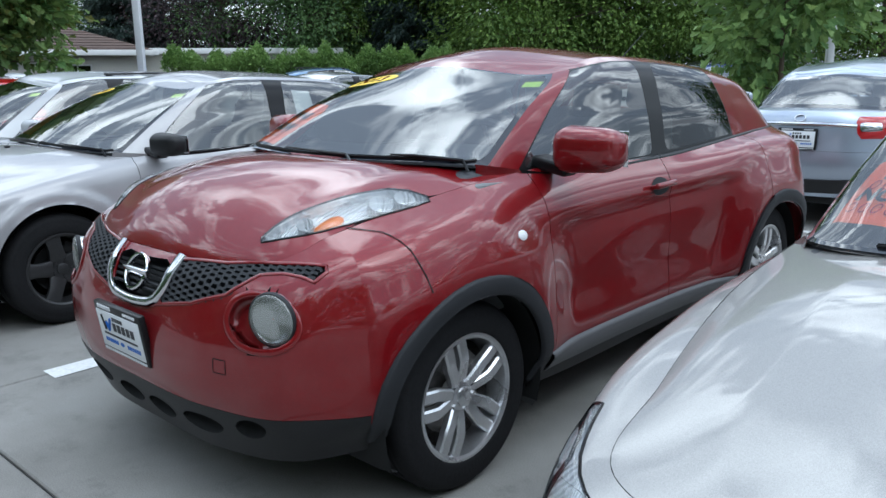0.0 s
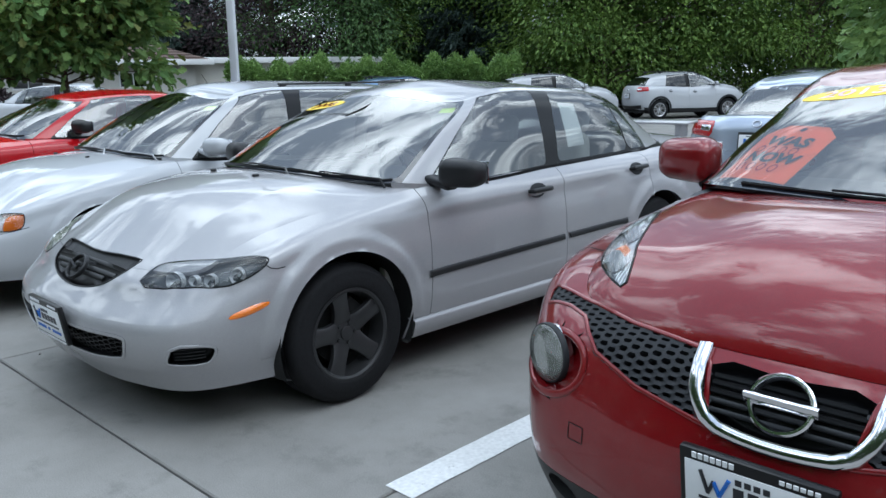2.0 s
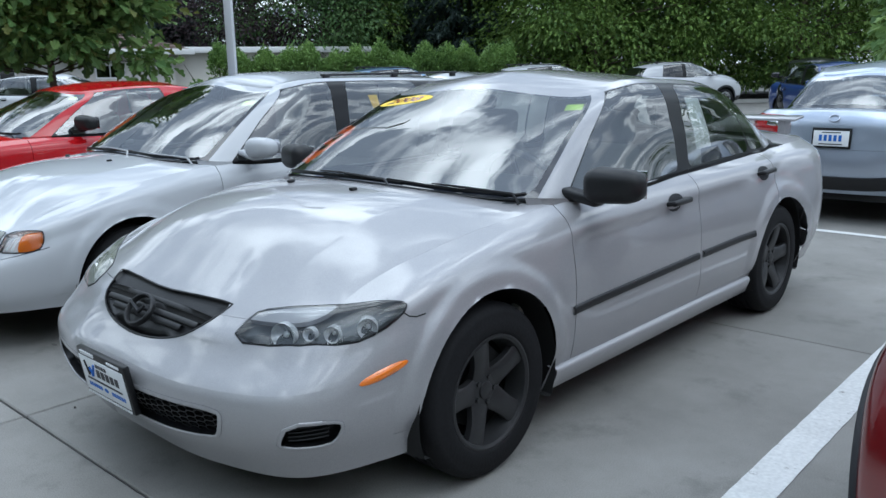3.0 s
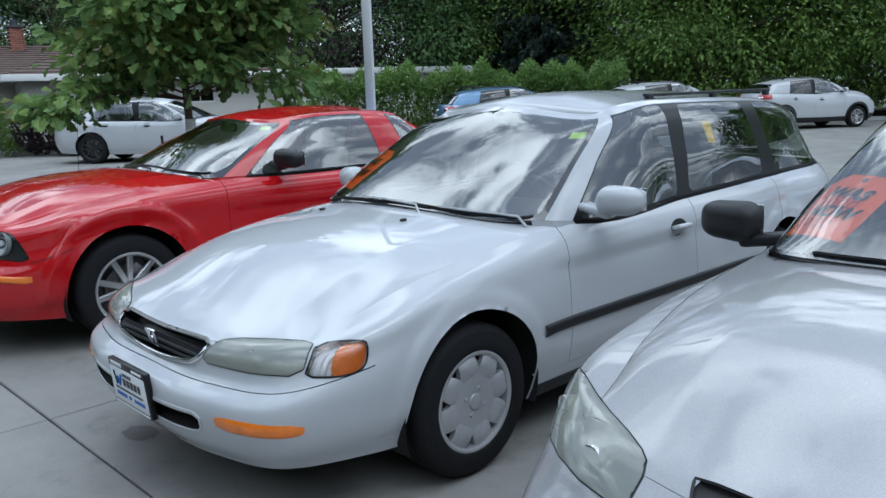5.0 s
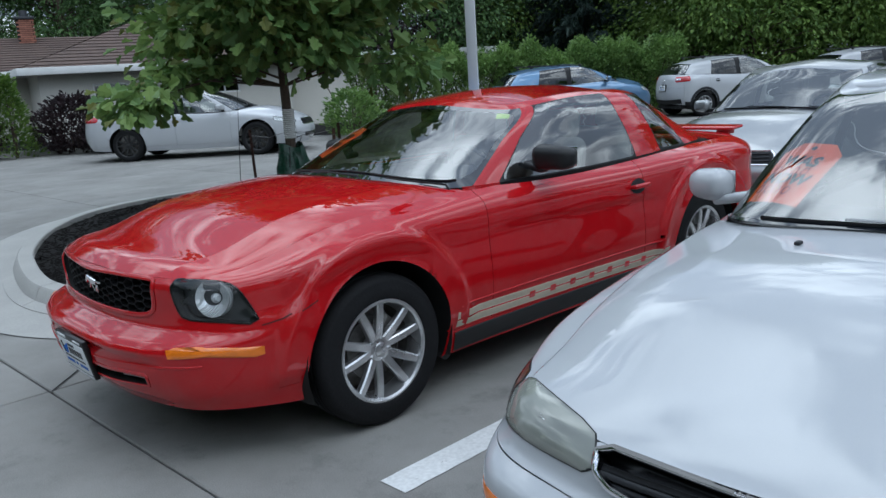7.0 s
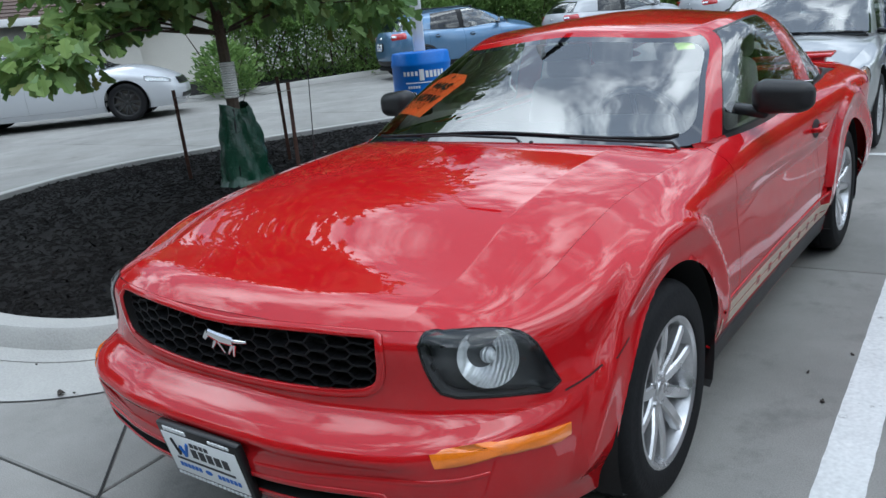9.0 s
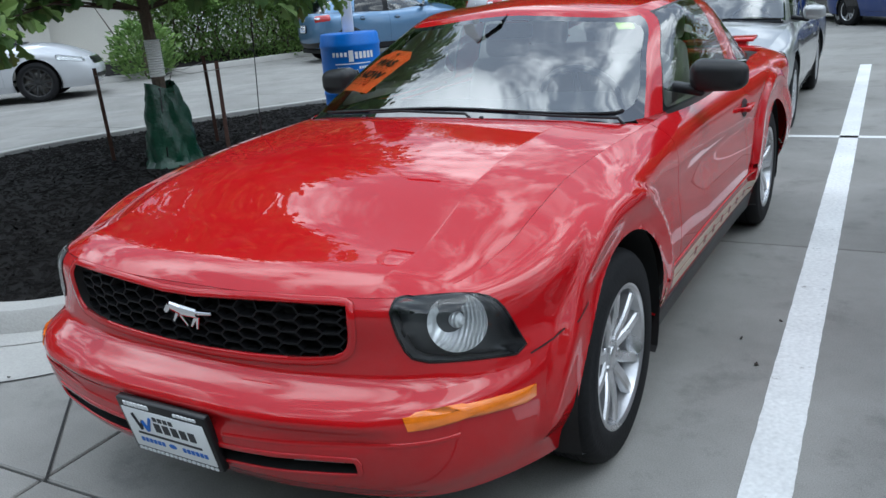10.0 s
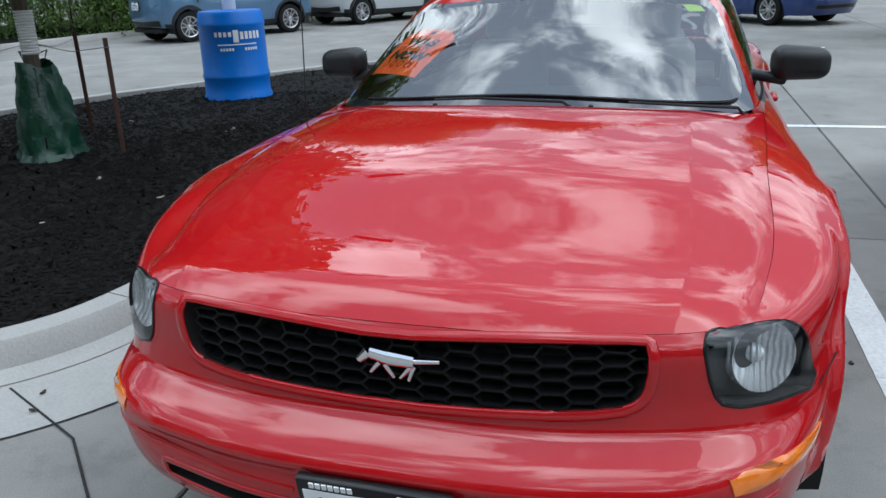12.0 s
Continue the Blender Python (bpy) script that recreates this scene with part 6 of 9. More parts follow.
S_GR = close_outline([(0, -0.80, 0.752), (0.18, -0.785, 0.758), (0.365, -0.76, 0.757), (0.362, -0.775, 0.745), (0.345, -0.82, 0.71), (0.31, -0.865, 0.675), (0.25, -0.895, 0.645), (0.17, -0.91, 0.625), (0.09, -0.916, 0.614), (0, -0.92, 0.61)])
cut_hole(sedan, ("nose_panel", "front_bumper", "hood"), S_GR, bvh=bv)
v, f = pan(bv, S_GR, 0.016)
gr = mesh_part("grille", v, f, M_BLACK, sedan, "matt black slatted grille")
for k, z in enumerate((0.735, 0.705, 0.672, 0.642)):
    wv = (0.33, 0.33, 0.29, 0.22)[k]
    v, f = ribbon(bv, [(x, -0.85, z) for x in np.linspace(-wv, wv, 15)], 0.024, -0.012, 0.009)
    mesh_part("slat", v, f, M_BLACK, gr)
v, f = rim_line(bv, S_GR, 0.007, 0.002, 1)
mesh_part("grille_surround", v, f, M_BLACK, gr)
loc, nor = snap(bv, (-0.02, -0.885, 0.68))
disc("badge", sedan, tuple(loc + nor * 0.014), tuple(nor), 0.074, M_BLACK, ring=0.014, label="black oval badge", squash=0.86)
bm = bmesh.new()
for sgn in (1, -1):
    add_rod(bm, (0, 0, -0.012), (sgn * 0.05, 0, 0.022), 0.009, 0.004, 6)
bmesh.ops.transform(bm, matrix=Matrix.Translation(loc + nor * 0.02), verts=bm.verts)
part("badge_wing", bm, M_GREYPL, sedan)
S_LOW = close_outline([(0, -0.985, 0.47), (0.40, -0.959, 0.487), (0.53, -0.927, 0.487), (0.545, -0.92, 0.47), (0.525, -0.918, 0.385), (0.489, -0.923, 0.362), (0.262, -0.958, 0.335), (0, -0.96, 0.32)])
cut_hole(sedan, ("front_bumper",), S_LOW, bvh=bv)
v, f = pan(bv, S_LOW, 0.07)
lo = mesh_part("lower_grille", v, f, M_TRIM, sedan, "black lower air intake")
v, f = honeycomb(bv, S_LOW, 0.05, 0.026, 0.005, -0.03, 0.02)
mesh_part("intake_mesh", v, f, M_BLACK, lo, smooth=False)
v, f = rim_line(bv, S_LOW, 0.016, 0.004)
mesh_part("intake_lip", v, f, M_SILVER, lo)
S_FOG = [(0.734, -0.826, 0.470), (0.80, -0.70, 0.46), (0.811, -0.659, 0.44), (0.797, -0.672, 0.379), (0.781, -0.699, 0.351), (0.711, -0.824, 0.362), (0.701, -0.838, 0.385)]
for o in (S_FOG, flipx(S_FOG)):
    cut_hole(sedan, ("front_bumper", "fender"), o, bvh=bv)
    v, f = pan(bv, o, 0.05)
    fo = mesh_part("bumper_vent", v, f, M_TRIM, sedan, "black bumper vent")
    v, f = rim_line(bv, o, 0.014, 0.004)
    mesh_part("vent_lip", v, f, M_SILVER, fo)
    sg = 1 if o is S_FOG else -1
    for z in (0.385, 0.405, 0.425, 0.445):
        v, f = ribbon(bv, [(sg * 0.72, -0.81, z), (sg * 0.79, -0.70, z)], 0.006, -0.025, 0.01)
        mesh_part("slat", v, f, M_BLACK, fo)
both_sides(sedan, "side_marker", patch(bv, [(0.826, -0.614, 0.560), (0.835, -0.574, 0.576), (0.848, -0.46, 0.586), (0.869, -0.415, 0.580), (0.868, -0.431, 0.563), (0.85, -0.514, 0.547), (0.831, -0.597, 0.548)], 0.002, 0.006, 4, 0.015, 1), M_AMBER, "amber side marker lamp")
for a, b in ((0.50, 1.62), (1.67, 2.27)):
    both_sides(sedan, "door_moulding", ribbon(bv, [(0.89, y, 0.508 + 0.018 * y) for y in np.linspace(a, b, 16)], 0.034, 0.0, 0.010, 0.08), M_BLACK, "black door moulding")
both_sides(sedan, "side_skirt", ribbon(bv, [(0.87, y, 0.245) for y in np.linspace(0.40, 2.28, 20)], 0.10, 0.002, 0.022, 0.08), M_SILVER, "silver side skirt")
make_plate(sedan, bv, 0.0, -1.015, 0.468, 9)
shaped_mirror(sedan, sedan_skin, 0.66, 1.005, 0.84, 1.06, 0.15, 0.13, M_BLACK, M_BLACK)
pull_handle(sedan, bv, (0.88, 1.31, 0.83), (0.88, 1.49, 0.832), M_BLACK)
pull_handle(sedan, bv, (0.88, 2.33, 0.872), (0.88, 2.50, 0.876), M_BLACK)
wiper(sedan, sedan_skin, 0.30, -0.65, 0.03, 0.06)
wiper(sedan, sedan_skin, 0.95, 0.2, 0.02, 0.06)
price_tag(sedan, sedan_skin, -0.72, 0.72, -8)
year_sticker(sedan, sedan_skin, -0.52, 1.74, "2008")
small_sticker(sedan, sedan_skin, 0.86, 1.72)
v, f = patch(sedan_skin["side"], [(0.66, 1.84, 1.30), (0.66, 2.0, 1.29), (0.72, 2.02, 1.04), (0.72, 1.84, 1.035)], -0.006, 0, 4, 0.03, 0, 0)
mesh_part("window_paper", v, f, M_PAPER, sedan, "white printed sheet inside the rear window")
for sx in (-0.19, 0.19):
    loc, nor = snap(bv, (sx, 0.02, 0.97))
    bm = bmesh.new()
    add_box(bm, tuple(loc + nor * 0.006), (0.022, 0.03, 0.014), 0.005)
    part("washer_nozzle", bm, M_BLACK, sedan)
bm = bmesh.new()
add_box(bm, (0, 3.60, 1.10), (1.30, 0.17, 0.02), 0.009, (5, 0, 0), 3)
for sx in (-0.56, 0.56):
    add_box(bm, (sx, 3.60, 1.045), (0.05, 0.12, 0.11), 0.01)
part("spoiler", bm, M_SILVER, sedan)

# white station wagon
bv = wagon_skin["body"]
W_LAMP = [(0.352, -0.868, 0.607), (0.375, -0.825, 0.662), (0.40, -0.79, 0.68), (0.608, -0.699, 0.694), (0.721, -0.637, 0.693), (0.735, -0.661, 0.679), (0.752, -0.717, 0.603), (0.625, -0.803, 0.605), (0.5, -0.839, 0.605)]
W_COR = [(0.734, -0.631, 0.690), (0.818, -0.508, 0.689), (0.832, -0.491, 0.676), (0.841, -0.502, 0.618), (0.84, -0.533, 0.591), (0.815, -0.615, 0.586), (0.762, -0.709, 0.600), (0.758, -0.685, 0.64)]
head_lamp(wagon, bv, W_LAMP, M_HUBCAP, M_OLDLENS, ("nose_panel", "front_bumper", "fender"), bowls=[((0.56, -0.78, 0.65), 0.04, M_BOWL, (0.2, -1, 0.1))], depth=0.045, bulge=0.008)
head_lamp(wagon, bv, W_COR, M_LAMPSIL, M_LENS, ("nose_panel", "front_bumper", "fender"), amber=[[(0.786, -0.585, 0.690), (0.812, -0.53, 0.688), (0.834, -0.492, 0.684), (0.842, -0.49, 0.655), (0.842, -0.508, 0.618), (0.838, -0.54, 0.592), (0.822, -0.59, 0.588), (0.800, -0.632, 0.588)]], depth=0.03, bulge=0.006, name="corner_lamp")
W_GR = close_outline([(0, -0.84, 0.668), (0.18, -0.833, 0.669), (0.371, -0.816, 0.668), (0.339, -0.87, 0.602), (0.199, -0.882, 0.580), (0, -0.888, 0.568)])
cut_hole(wagon, ("nose_panel", "front_bumper"), W_GR, bvh=bv)
v, f = pan(bv, W_GR, 0.05)
gr = mesh_part("grille", v, f, M_TRIM, wagon, "dark grille with a chrome surround")
for z in (0.645, 0.620, 0.597):
    v, f = ribbon(bv, [(x, -0.87, z) for x in np.linspace(-0.34, 0.34, 15)], 0.016, -0.016, 0.010)
    mesh_part("slat", v, f, M_GREYPL, gr)
v, f = rim_line(bv, W_GR, 0.017, 0.010, 1)
mesh_part("chrome_surround", v, f, M_CHROME, gr)
loc, nor = snap(bv, (-0.005, -0.872, 0.622))
bm = bmesh.new()
for sx in (-1, 1):
    add_box(bm, (sx * 0.018, 0, 0), (0.009, 0.01, 0.052), 0.002, (0, sx * 6, 0))
    add_box(bm, (sx * 0.034, 0, 0), (0.006, 0.01, 0.072), 0.002, (0, sx * 4, 0))
    add_box(bm, (0, 0, sx * 0.036), (0.068 if sx > 0 else 0.06, 0.01, 0.006), 0.002)
add_box(bm, (0, 0, 0), (0.03, 0.01, 0.009), 0.002)
bmesh.ops.transform(bm, matrix=Matrix.Translation(loc + nor * 0.008) @ pose(0, 0, 0, 18, 0, 0), verts=bm.verts)
part("badge", bm, M_CHROME, gr, "framed chrome badge")
W_LOW = close_outline([(0, -0.975, 0.445), (0.328, -0.969, 0.455), (0.457, -0.946, 0.458), (0.456, -0.935, 0.388), (0.382, -0.947, 0.372), (0, -0.96, 0.36)])
cut_hole(wagon, ("front_bumper",), W_LOW, bvh=bv)
v, f = pan(bv, W_LOW, 0.08)
mesh_part("lower_intake", v, f, M_DARK, wagon, "dark lower air intake")
v, f = rim_line(bv, W_LOW, 0.014, 0.003)
mesh_part("intake_lip", v, f, M_WHITE, wagon)
both_sides(wagon, "turn_signal", patch(bv, [(0.527, -0.931, 0.462), (0.572, -0.919, 0.470), (0.698, -0.868, 0.468), (0.788, -0.743, 0.450), (0.79, -0.738, 0.418), (0.771, -0.763, 0.408), (0.691, -0.866, 0.418), (0.542, -0.923, 0.424)], 0.002, 0.006, 5, 0.015, 1), M_AMBER, "amber bumper turn signal")
both_sides(wagon, "door_moulding", ribbon(bv, [(0.885, y, 0.487 - 0.006 * y) for y in np.linspace(0.40, 2.30, 26)], 0.046, 0.0, 0.014, 0.08), M_BLACK, "black door moulding")
make_plate(wagon, bv, 0.0, -0.995, 0.452, 5)
both_sides(wagon, "lower_trim", ribbon(bv, [(0.85, y, 0.225) for y in np.linspace(0.40, 2.32, 20)], 0.06, 0.0, 0.006, 0.08), M_BLACK, "black lower body trim")
shaped_mirror(wagon, wagon_skin, 0.83, 0.985, 0.86, 1.05, 0.135, 0.14, M_WHITE, M_WHITE)
pull_handle(wagon, bv, (0.875, 1.44, 0.775), (0.875, 1.57, 0.772), M_WHITE, True)
wiper(wagon, wagon_skin, 0.30, -0.65, 0.03, 0.06, M_TRIM, M_HUBCAP)
wiper(wagon, wagon_skin, 0.95, 0.15, 0.02, 0.06, M_TRIM, M_HUBCAP)
price_tag(wagon, wagon_skin, -0.66, 0.72, -8)
small_sticker(wagon, wagon_skin, 0.88, 1.60)
for sx in (-0.31, 0.29):
    loc, nor = snap(bv, (sx, 0.16, 0.92))
    bm = bmesh.new()
    add_box(bm, tuple(loc + nor * 0.006), (0.02, 0.03, 0.012), 0.005)
    part("washer_nozzle", bm, M_GREYPL, wagon)
v, f = patch(wagon_skin["side"], [(0.66, 2.0, 1.26), (0.66, 2.09, 1.26), (0.69, 2.10, 1.14), (0.69, 2.03, 1.14)], -0.006, 0, 3, 0.03, 0, 0)
mesh_part("window_sticker", v, f, M_YELLOW, wagon, "yellow sticker inside the rear window")
for sgn in (1, -1):
    bm = bmesh.new()
    add_box(bm, (sgn * 0.52, 2.45, 1.425), (0.025, 1.5, 0.018), 0.008)
    for y in (1.75, 2.45, 3.15):
        add_box(bm, (sgn * 0.52, y, 1.41), (0.03, 0.06, 0.04), 0.008)
    part("roof_rail", bm, M_BLACK, wagon)
both_sides(sedan, "bumper_seam", ribbon(sedan_skin["body"], [(0.85, -0.42, 0.735), (0.875, -0.40, 0.715), (0.885, -0.37, 0.705), (0.892, -0.33, 0.705)], 0.0045, 0.0008), M_DARK)

# ---- set the noses and flanks to their true height ----
def settle(root, shape):
    """Moves every point of a body, but not its wheels, by shape(y, z) -> (dy, dz)."""
    for ob in [root, *root.children_recursive]:
        kin, wheel, own = ob, False, False
        while kin is not None and kin != root:
            wheel |= kin.name.startswith(("wheel.", "tyre", "rim")) or kin.name == "wheel"
            own |= kin.name.startswith(("plate_holder", "steering_wheel"))
            kin = kin.parent
        if ob == root or wheel:
            continue
        if own:
            if ob.parent == root:
                m = ob.matrix_local.copy()
                dy, dz = shape(np.array([m[1][3]]), np.array([m[2][3]]))
                m[1][3] += float(dy[0])
                m[2][3] += float(dz[0])
                ob.matrix_local = m
            continue
        n = len(ob.data.vertices)
        co = np.empty(n * 3)
        ob.data.vertices.foreach_get("co", co)
        co = co.reshape(-1, 3)
        dy, dz = shape(co[:, 1], co[:, 2])
        co[:, 1] += dy
        co[:, 2] += dz
        ob.data.vertices.foreach_set("co", co.ravel())
        ob.data.update()


settle(coupe, lambda y, z: (0 * y, -0.033 * ramp(y, -0.25, -0.62) * ramp(z, 0.25, 0.45)))
settle(crossover, lambda y, z: (0.22 * np.clip(-0.42 - y, 0, 1), -0.032 * z * ramp(z, 0.30, 0.60)))
settle(sedan, lambda y, z: (ramp(y, -0.30, -0.85) * (0.035 + 0.040 * ramp(z, 0.52, 0.66)), -0.040 * ramp(y, -0.25, -0.70) * ramp(z, 0.25, 0.50)))
sedan.matrix_world = pose(5.484, 0.145, 0, 0, 0, -0.7) @ Matrix.Diagonal((1.08, 1, 1, 1))
settle(wagon, lambda y, z: (0 * y, (0.022 * ramp(y, 0.1, 0.5) - 0.022 * ramp(y, -0.25, -0.60)) * ramp(z, 0.25, 0.45)))

# ---- the other parked cars ----
def stretched(base, ky, kz, **changes):
    """A spec drawn out along the car and in height."""
    s = dict(base)
    s["Y"] = [y * ky for y in base["Y"]]
    s["wb"] = base["wb"] * ky
    s["Z"] = [[z * kz for z in row] for row in base["Z"]]
    g = []
    for b, r, bulge in base["glass"]:
        b = (b[0] * ky,) if len(b) == 1 else (b[0], b[1] * ky, b[2] * kz)
        g.append((b, (r[0], r[1] * ky, r[2] * kz), bulge))
    s["glass"] = g
    s["dash_y"], s["bench_y"] = base["dash_y"] * ky, base["bench_y"] * ky
    s["fine"], s["relief"], s["side_step"] = 0.03, None, 0.045
    s.update(changes)
    return s


def area(sh, c0, c1, r0, r1, lift=0.0):
    """An outline on a body between two columns and two rows."""
    cs = np.linspace(c0, c1, 5)
    return [tuple(q) for q in sh.at(cs, r0)[0]] + [tuple(q) for q in sh.at(cs[::-1], r1 + lift)[0]]


def rear_fittings(root, skins, spec, lamp, plate_z, chrome=True, plate_style="dealer", bars=True):
    sh, bv = skins["shell"], skins["body"]
    both_sides(root, "tail_lamp", patch(bv, area(sh, *lamp), 0.003, 0.014, 5, 0.03, 1), M_REDLENS, "red tail lamp")
    c0, c1, r0, r1 = lamp
    both_sides(root, "reversing_lamp", patch(bv, area(sh, c0 + (c1 - c0) * 0.55, c1 - 0.03, r0 + (r1 - r0) * 0.25, r0 + (r1 - r0) * 0.55), 0.014, 0.006, 4, 0.03, 1), M_BOWL, "clear reversing lamp")
    y = spec["Y"][10]
    if chrome:
        v, f = ribbon(bv, [(x, y - 0.02, plate_z + 0.13) for x in np.linspace(-0.48, 0.48, 20)], 0.035, 0.0, 0.012, 0.05)
        mesh_part("chrome_strip", v, f, M_CHROME, root, "chrome trunk strip")
    loc, nor = snap(bv, (0, y, plate_z + 0.2))
    disc("badge", root, tuple(loc + nor * 0.006), tuple(nor), 0.05, M_CHROME, ring=0.012, squash=0.75)
    p = make_plate(root, bv, 0, 0, 0, 0, plate_style)
    loc, nor = snap(bv, (0, y, plate_z))
    p.matrix_local = pose(0, loc[1] + 0.03, plate_z, -6, 0, 180)
    v, f = ribbon(bv, [(x, y - 0.05 * x * x, 0.36) for x in np.linspace(-0.74, 0.74, 24)], 0.14, 0.0, 0.006, 0.06)
    mesh_part("lower_valance", v, f, M_BLACK, root, "black lower valance")


def front_fittings(root, skins, spec, lamp=(1.75, 2.95, 2.75, 4.2), grille=(1.35, 2.7, 4.1), amber=True, chrome=M_CHROME):
    sh, bv = skins["shell"], skins["body"]
    head_lamp(root, bv, area(sh, *lamp), M_LAMPSIL, M_LENS, ("nose_panel", "front_bumper", "fender"), depth=0.04, bulge=0.008,
              amber=[area(sh, lamp[1] - 0.38, lamp[1] - 0.06, lamp[2] + 0.15, lamp[3] - 0.2)] if amber else ())
    g = close_outline([tuple(q) for q in sh.at(np.linspace(0, grille[0], 5), grille[2])[0]] + [tuple(q) for q in sh.at(np.linspace(grille[0], 0, 5), grille[1])[0]])
    v, f = patch(bv, g, 0.003, 0, 5, 0.03, 1)
    gr = mesh_part("grille", v, f, M_TRIM, root, "dark slatted grille")
    for k in range(3):
        r = grille[1] + (grille[2] - grille[1]) * (0.25 + 0.25 * k)
        v, f = ribbon(bv, [tuple(q) for q in sh.at(np.linspace(-grille[0] * 0.9, grille[0] * 0.9, 14), r)[0]], 0.014, 0.004, 0.008, 0.05)
        mesh_part("slat", v, f, M_GREYPL, gr)
    v, f = rim_line(bv, g, 0.016, 0.008)
    mesh_part("surround", v, f, chrome, gr)
    both = [tuple(q) for q in sh.at(np.linspace(-1.3, 1.3, 20), 1.2)[0]]
    v, f = ribbon(bv, both, 0.08, 0.0, 0.004, 0.05)
    mesh_part("lower_intake", v, f, M_TRIM, root)


def plain_side(root, skins, spec, paint_mat, mirror_mat=None, mirrors=True):
    y = spec["glass"][2][0][0]
    zb = spec["Z"][5][5]
    if mirrors:
        shaped_mirror(root, skins, y + 0.06, zb + 0.08, spec["W"][5] - 0.03, spec["W"][5] + 0.17, 0.14, 0.12, mirror_mat or paint_mat, M_TRIM)
    b = spec["Y"][6]
    z = spec["Z"][4][6] - 0.06
    pull_handle(root, skins["body"], (0.89, b - 0.30, z), (0.89, b - 0.14, z), paint_mat)
    if spec["c_reardoor"]:
        pull_handle(root, skins["body"], (0.89, b + 0.68, z + 0.02), (0.89, b + 0.82, z + 0.02), paint_mat)
    wiper(root, skins, 0.3, -0.6, 0.03, 0.06)
    wiper(root, skins, 0.95, 0.2, 0.02, 0.06)


NEWER = stretched(SEDAN, 1.01, 1.03, style="twin", rim_mat=M_ALLOY, cabin=M_CABIN)
HATCH = stretched(CROSSOVER, 1.055, 1.015, style="twin", rim_mat=M_ALLOY, lower_mat=M_BLACK)
OLDER = stretched(SEDAN, 1.0, 0.99, style="cap", rim_mat=M_HUBCAP, cabin=M_TAN, fine=0.016)

# beside the crossover, nose on
c, k = make_car("pearl_silver_sedan", OLDER, M_BEIGE, "older pearl silver sedan with clear headlamps and an orange price tag", (11.14, 0.12))
front_fittings(c, k, OLDER, (1.5, 2.9, 2.7, 4.1), (1.15, 2.8, 4.1), False)
plain_side(c, k, OLDER, M_BEIGE, mirrors=False)
price_tag(c, k, -0.66, 0.72, -8)
make_plate(c, k["body"], 0, -1.01, 0.46, 9)
# nose on, behind the coupe
c, k = make_car("silver_grey_sedan", OLDER, M_GREYSIL, "silver-grey older sedan parked behind the red coupe", (0.0, 5.85))
front_fittings(c, k, OLDER, (1.6, 2.95, 2.8, 4.1))
plain_side(c, k, OLDER, M_GREYSIL)
# tail on, behind the crossover and the sedan
c, k = make_car("lilac_silver_sedan", NEWER, M_ICE, "pale silver-blue sedan with a chrome trunk strip, tail towards the row", (8.63, 9.4), 180)
rear_fittings(c, k, NEWER, (7.95, 9.05, 3.2, 4.45), 0.80)
plain_side(c, k, NEWER, M_ICE)
c, k = make_car("ice_blue_sedan", NEWER, M_ICE, "ice blue sedan with red tail lamps and a dealer plate", (5.83, 9.6), 180)
rear_fittings(c, k, NEWER, (7.95, 9.0, 3.3, 4.4), 0.80, False, "number")
plain_side(c, k, NEWER, M_ICE)
# along the far side of the drive
c, k = make_car("white_sports_sedan", stretched(SEDAN, 1.035, 1.0, style="ten", rim_mat=M_BLKRIM, wheel_r=0.345, arch=0.39, rim_r=0.245), M_WHITE, "white sports sedan with black wheels on the drive", (-13.15, 8.6), 133.0)
c.matrix_world = pose(-13.15, 8.6, 0, 0, 0, 133.0) @ Matrix.Diagonal((1.08, 1.08, 1.08, 1))
plain_side(c, k, NEWER, M_WHITE)
rear_fittings(c, k, stretched(SEDAN, 1.035, 1.0), (7.7, 9.0, 3.5, 4.35), 0.72)
front_fittings(c, k, NEWER, (1.9, 3.2, 3.1, 4.2), amber=False)
for nm, mat, lab, at2 in (("blue_crossover", M_BLUE, "blue-grey small crossover with roof rails", (-9.02, 16.93)), ("white_crossover", M_WHITE, "white small crossover with black wheel arches", (-6.62, 21.4)), ("white_crossover", M_WHITE, "white small crossover parked by the trees", (-4.25, 25.8))):
    c, k = make_car(nm, HATCH, mat, lab, at2, 150)
    rear_fittings(c, k, HATCH, (7.9, 9.0, 3.4, 4.5), 0.80, False)
    front_fittings(c, k, HATCH, (1.8, 3.0, 3.4, 4.4), amber=False, chrome=M_BLACK)
    plain_side(c, k, HATCH, mat)
    for ay in (0.0, HATCH["wb"]):
        arch_trim(c, k["body"], ay, 0.344, 0.383, 0.452, M_GREYPL, 0.9, "wheel_arch_trim", 0.012)
    for sgn in (1, -1):
        bm = bmesh.new()
        add_box(bm, (sgn * 0.50, 1.85, 1.585), (0.03, 1.5, 0.025), 0.01, (1.5, 0, 0))
        for y in (1.15, 2.5):
            add_box(bm, (sgn * 0.50, y, 1.56), (0.03, 0.08, 0.05), 0.01)
        part("roof_rail", bm, M_BLACK, c)
c, k = make_car("black_crossover", HATCH, M_BLACKPAINT, "black crossover parked beyond the row", (1.4, 19.2), 20)
front_fittings(c, k, HATCH, (1.8, 3.0, 3.4, 4.4), amber=False)
plain_side(c, k, HATCH, M_BLACKPAINT)
c, k = make_car("deep_blue_sedan", NEWER, M_DEEPBLUE, "deep blue sedan parked far behind the row", (3.2, 17.0), 40)
plain_side(c, k, NEWER, M_DEEPBLUE)
front_fittings(c, k, NEWER, (1.8, 3.0, 3.0, 4.2), amber=False)

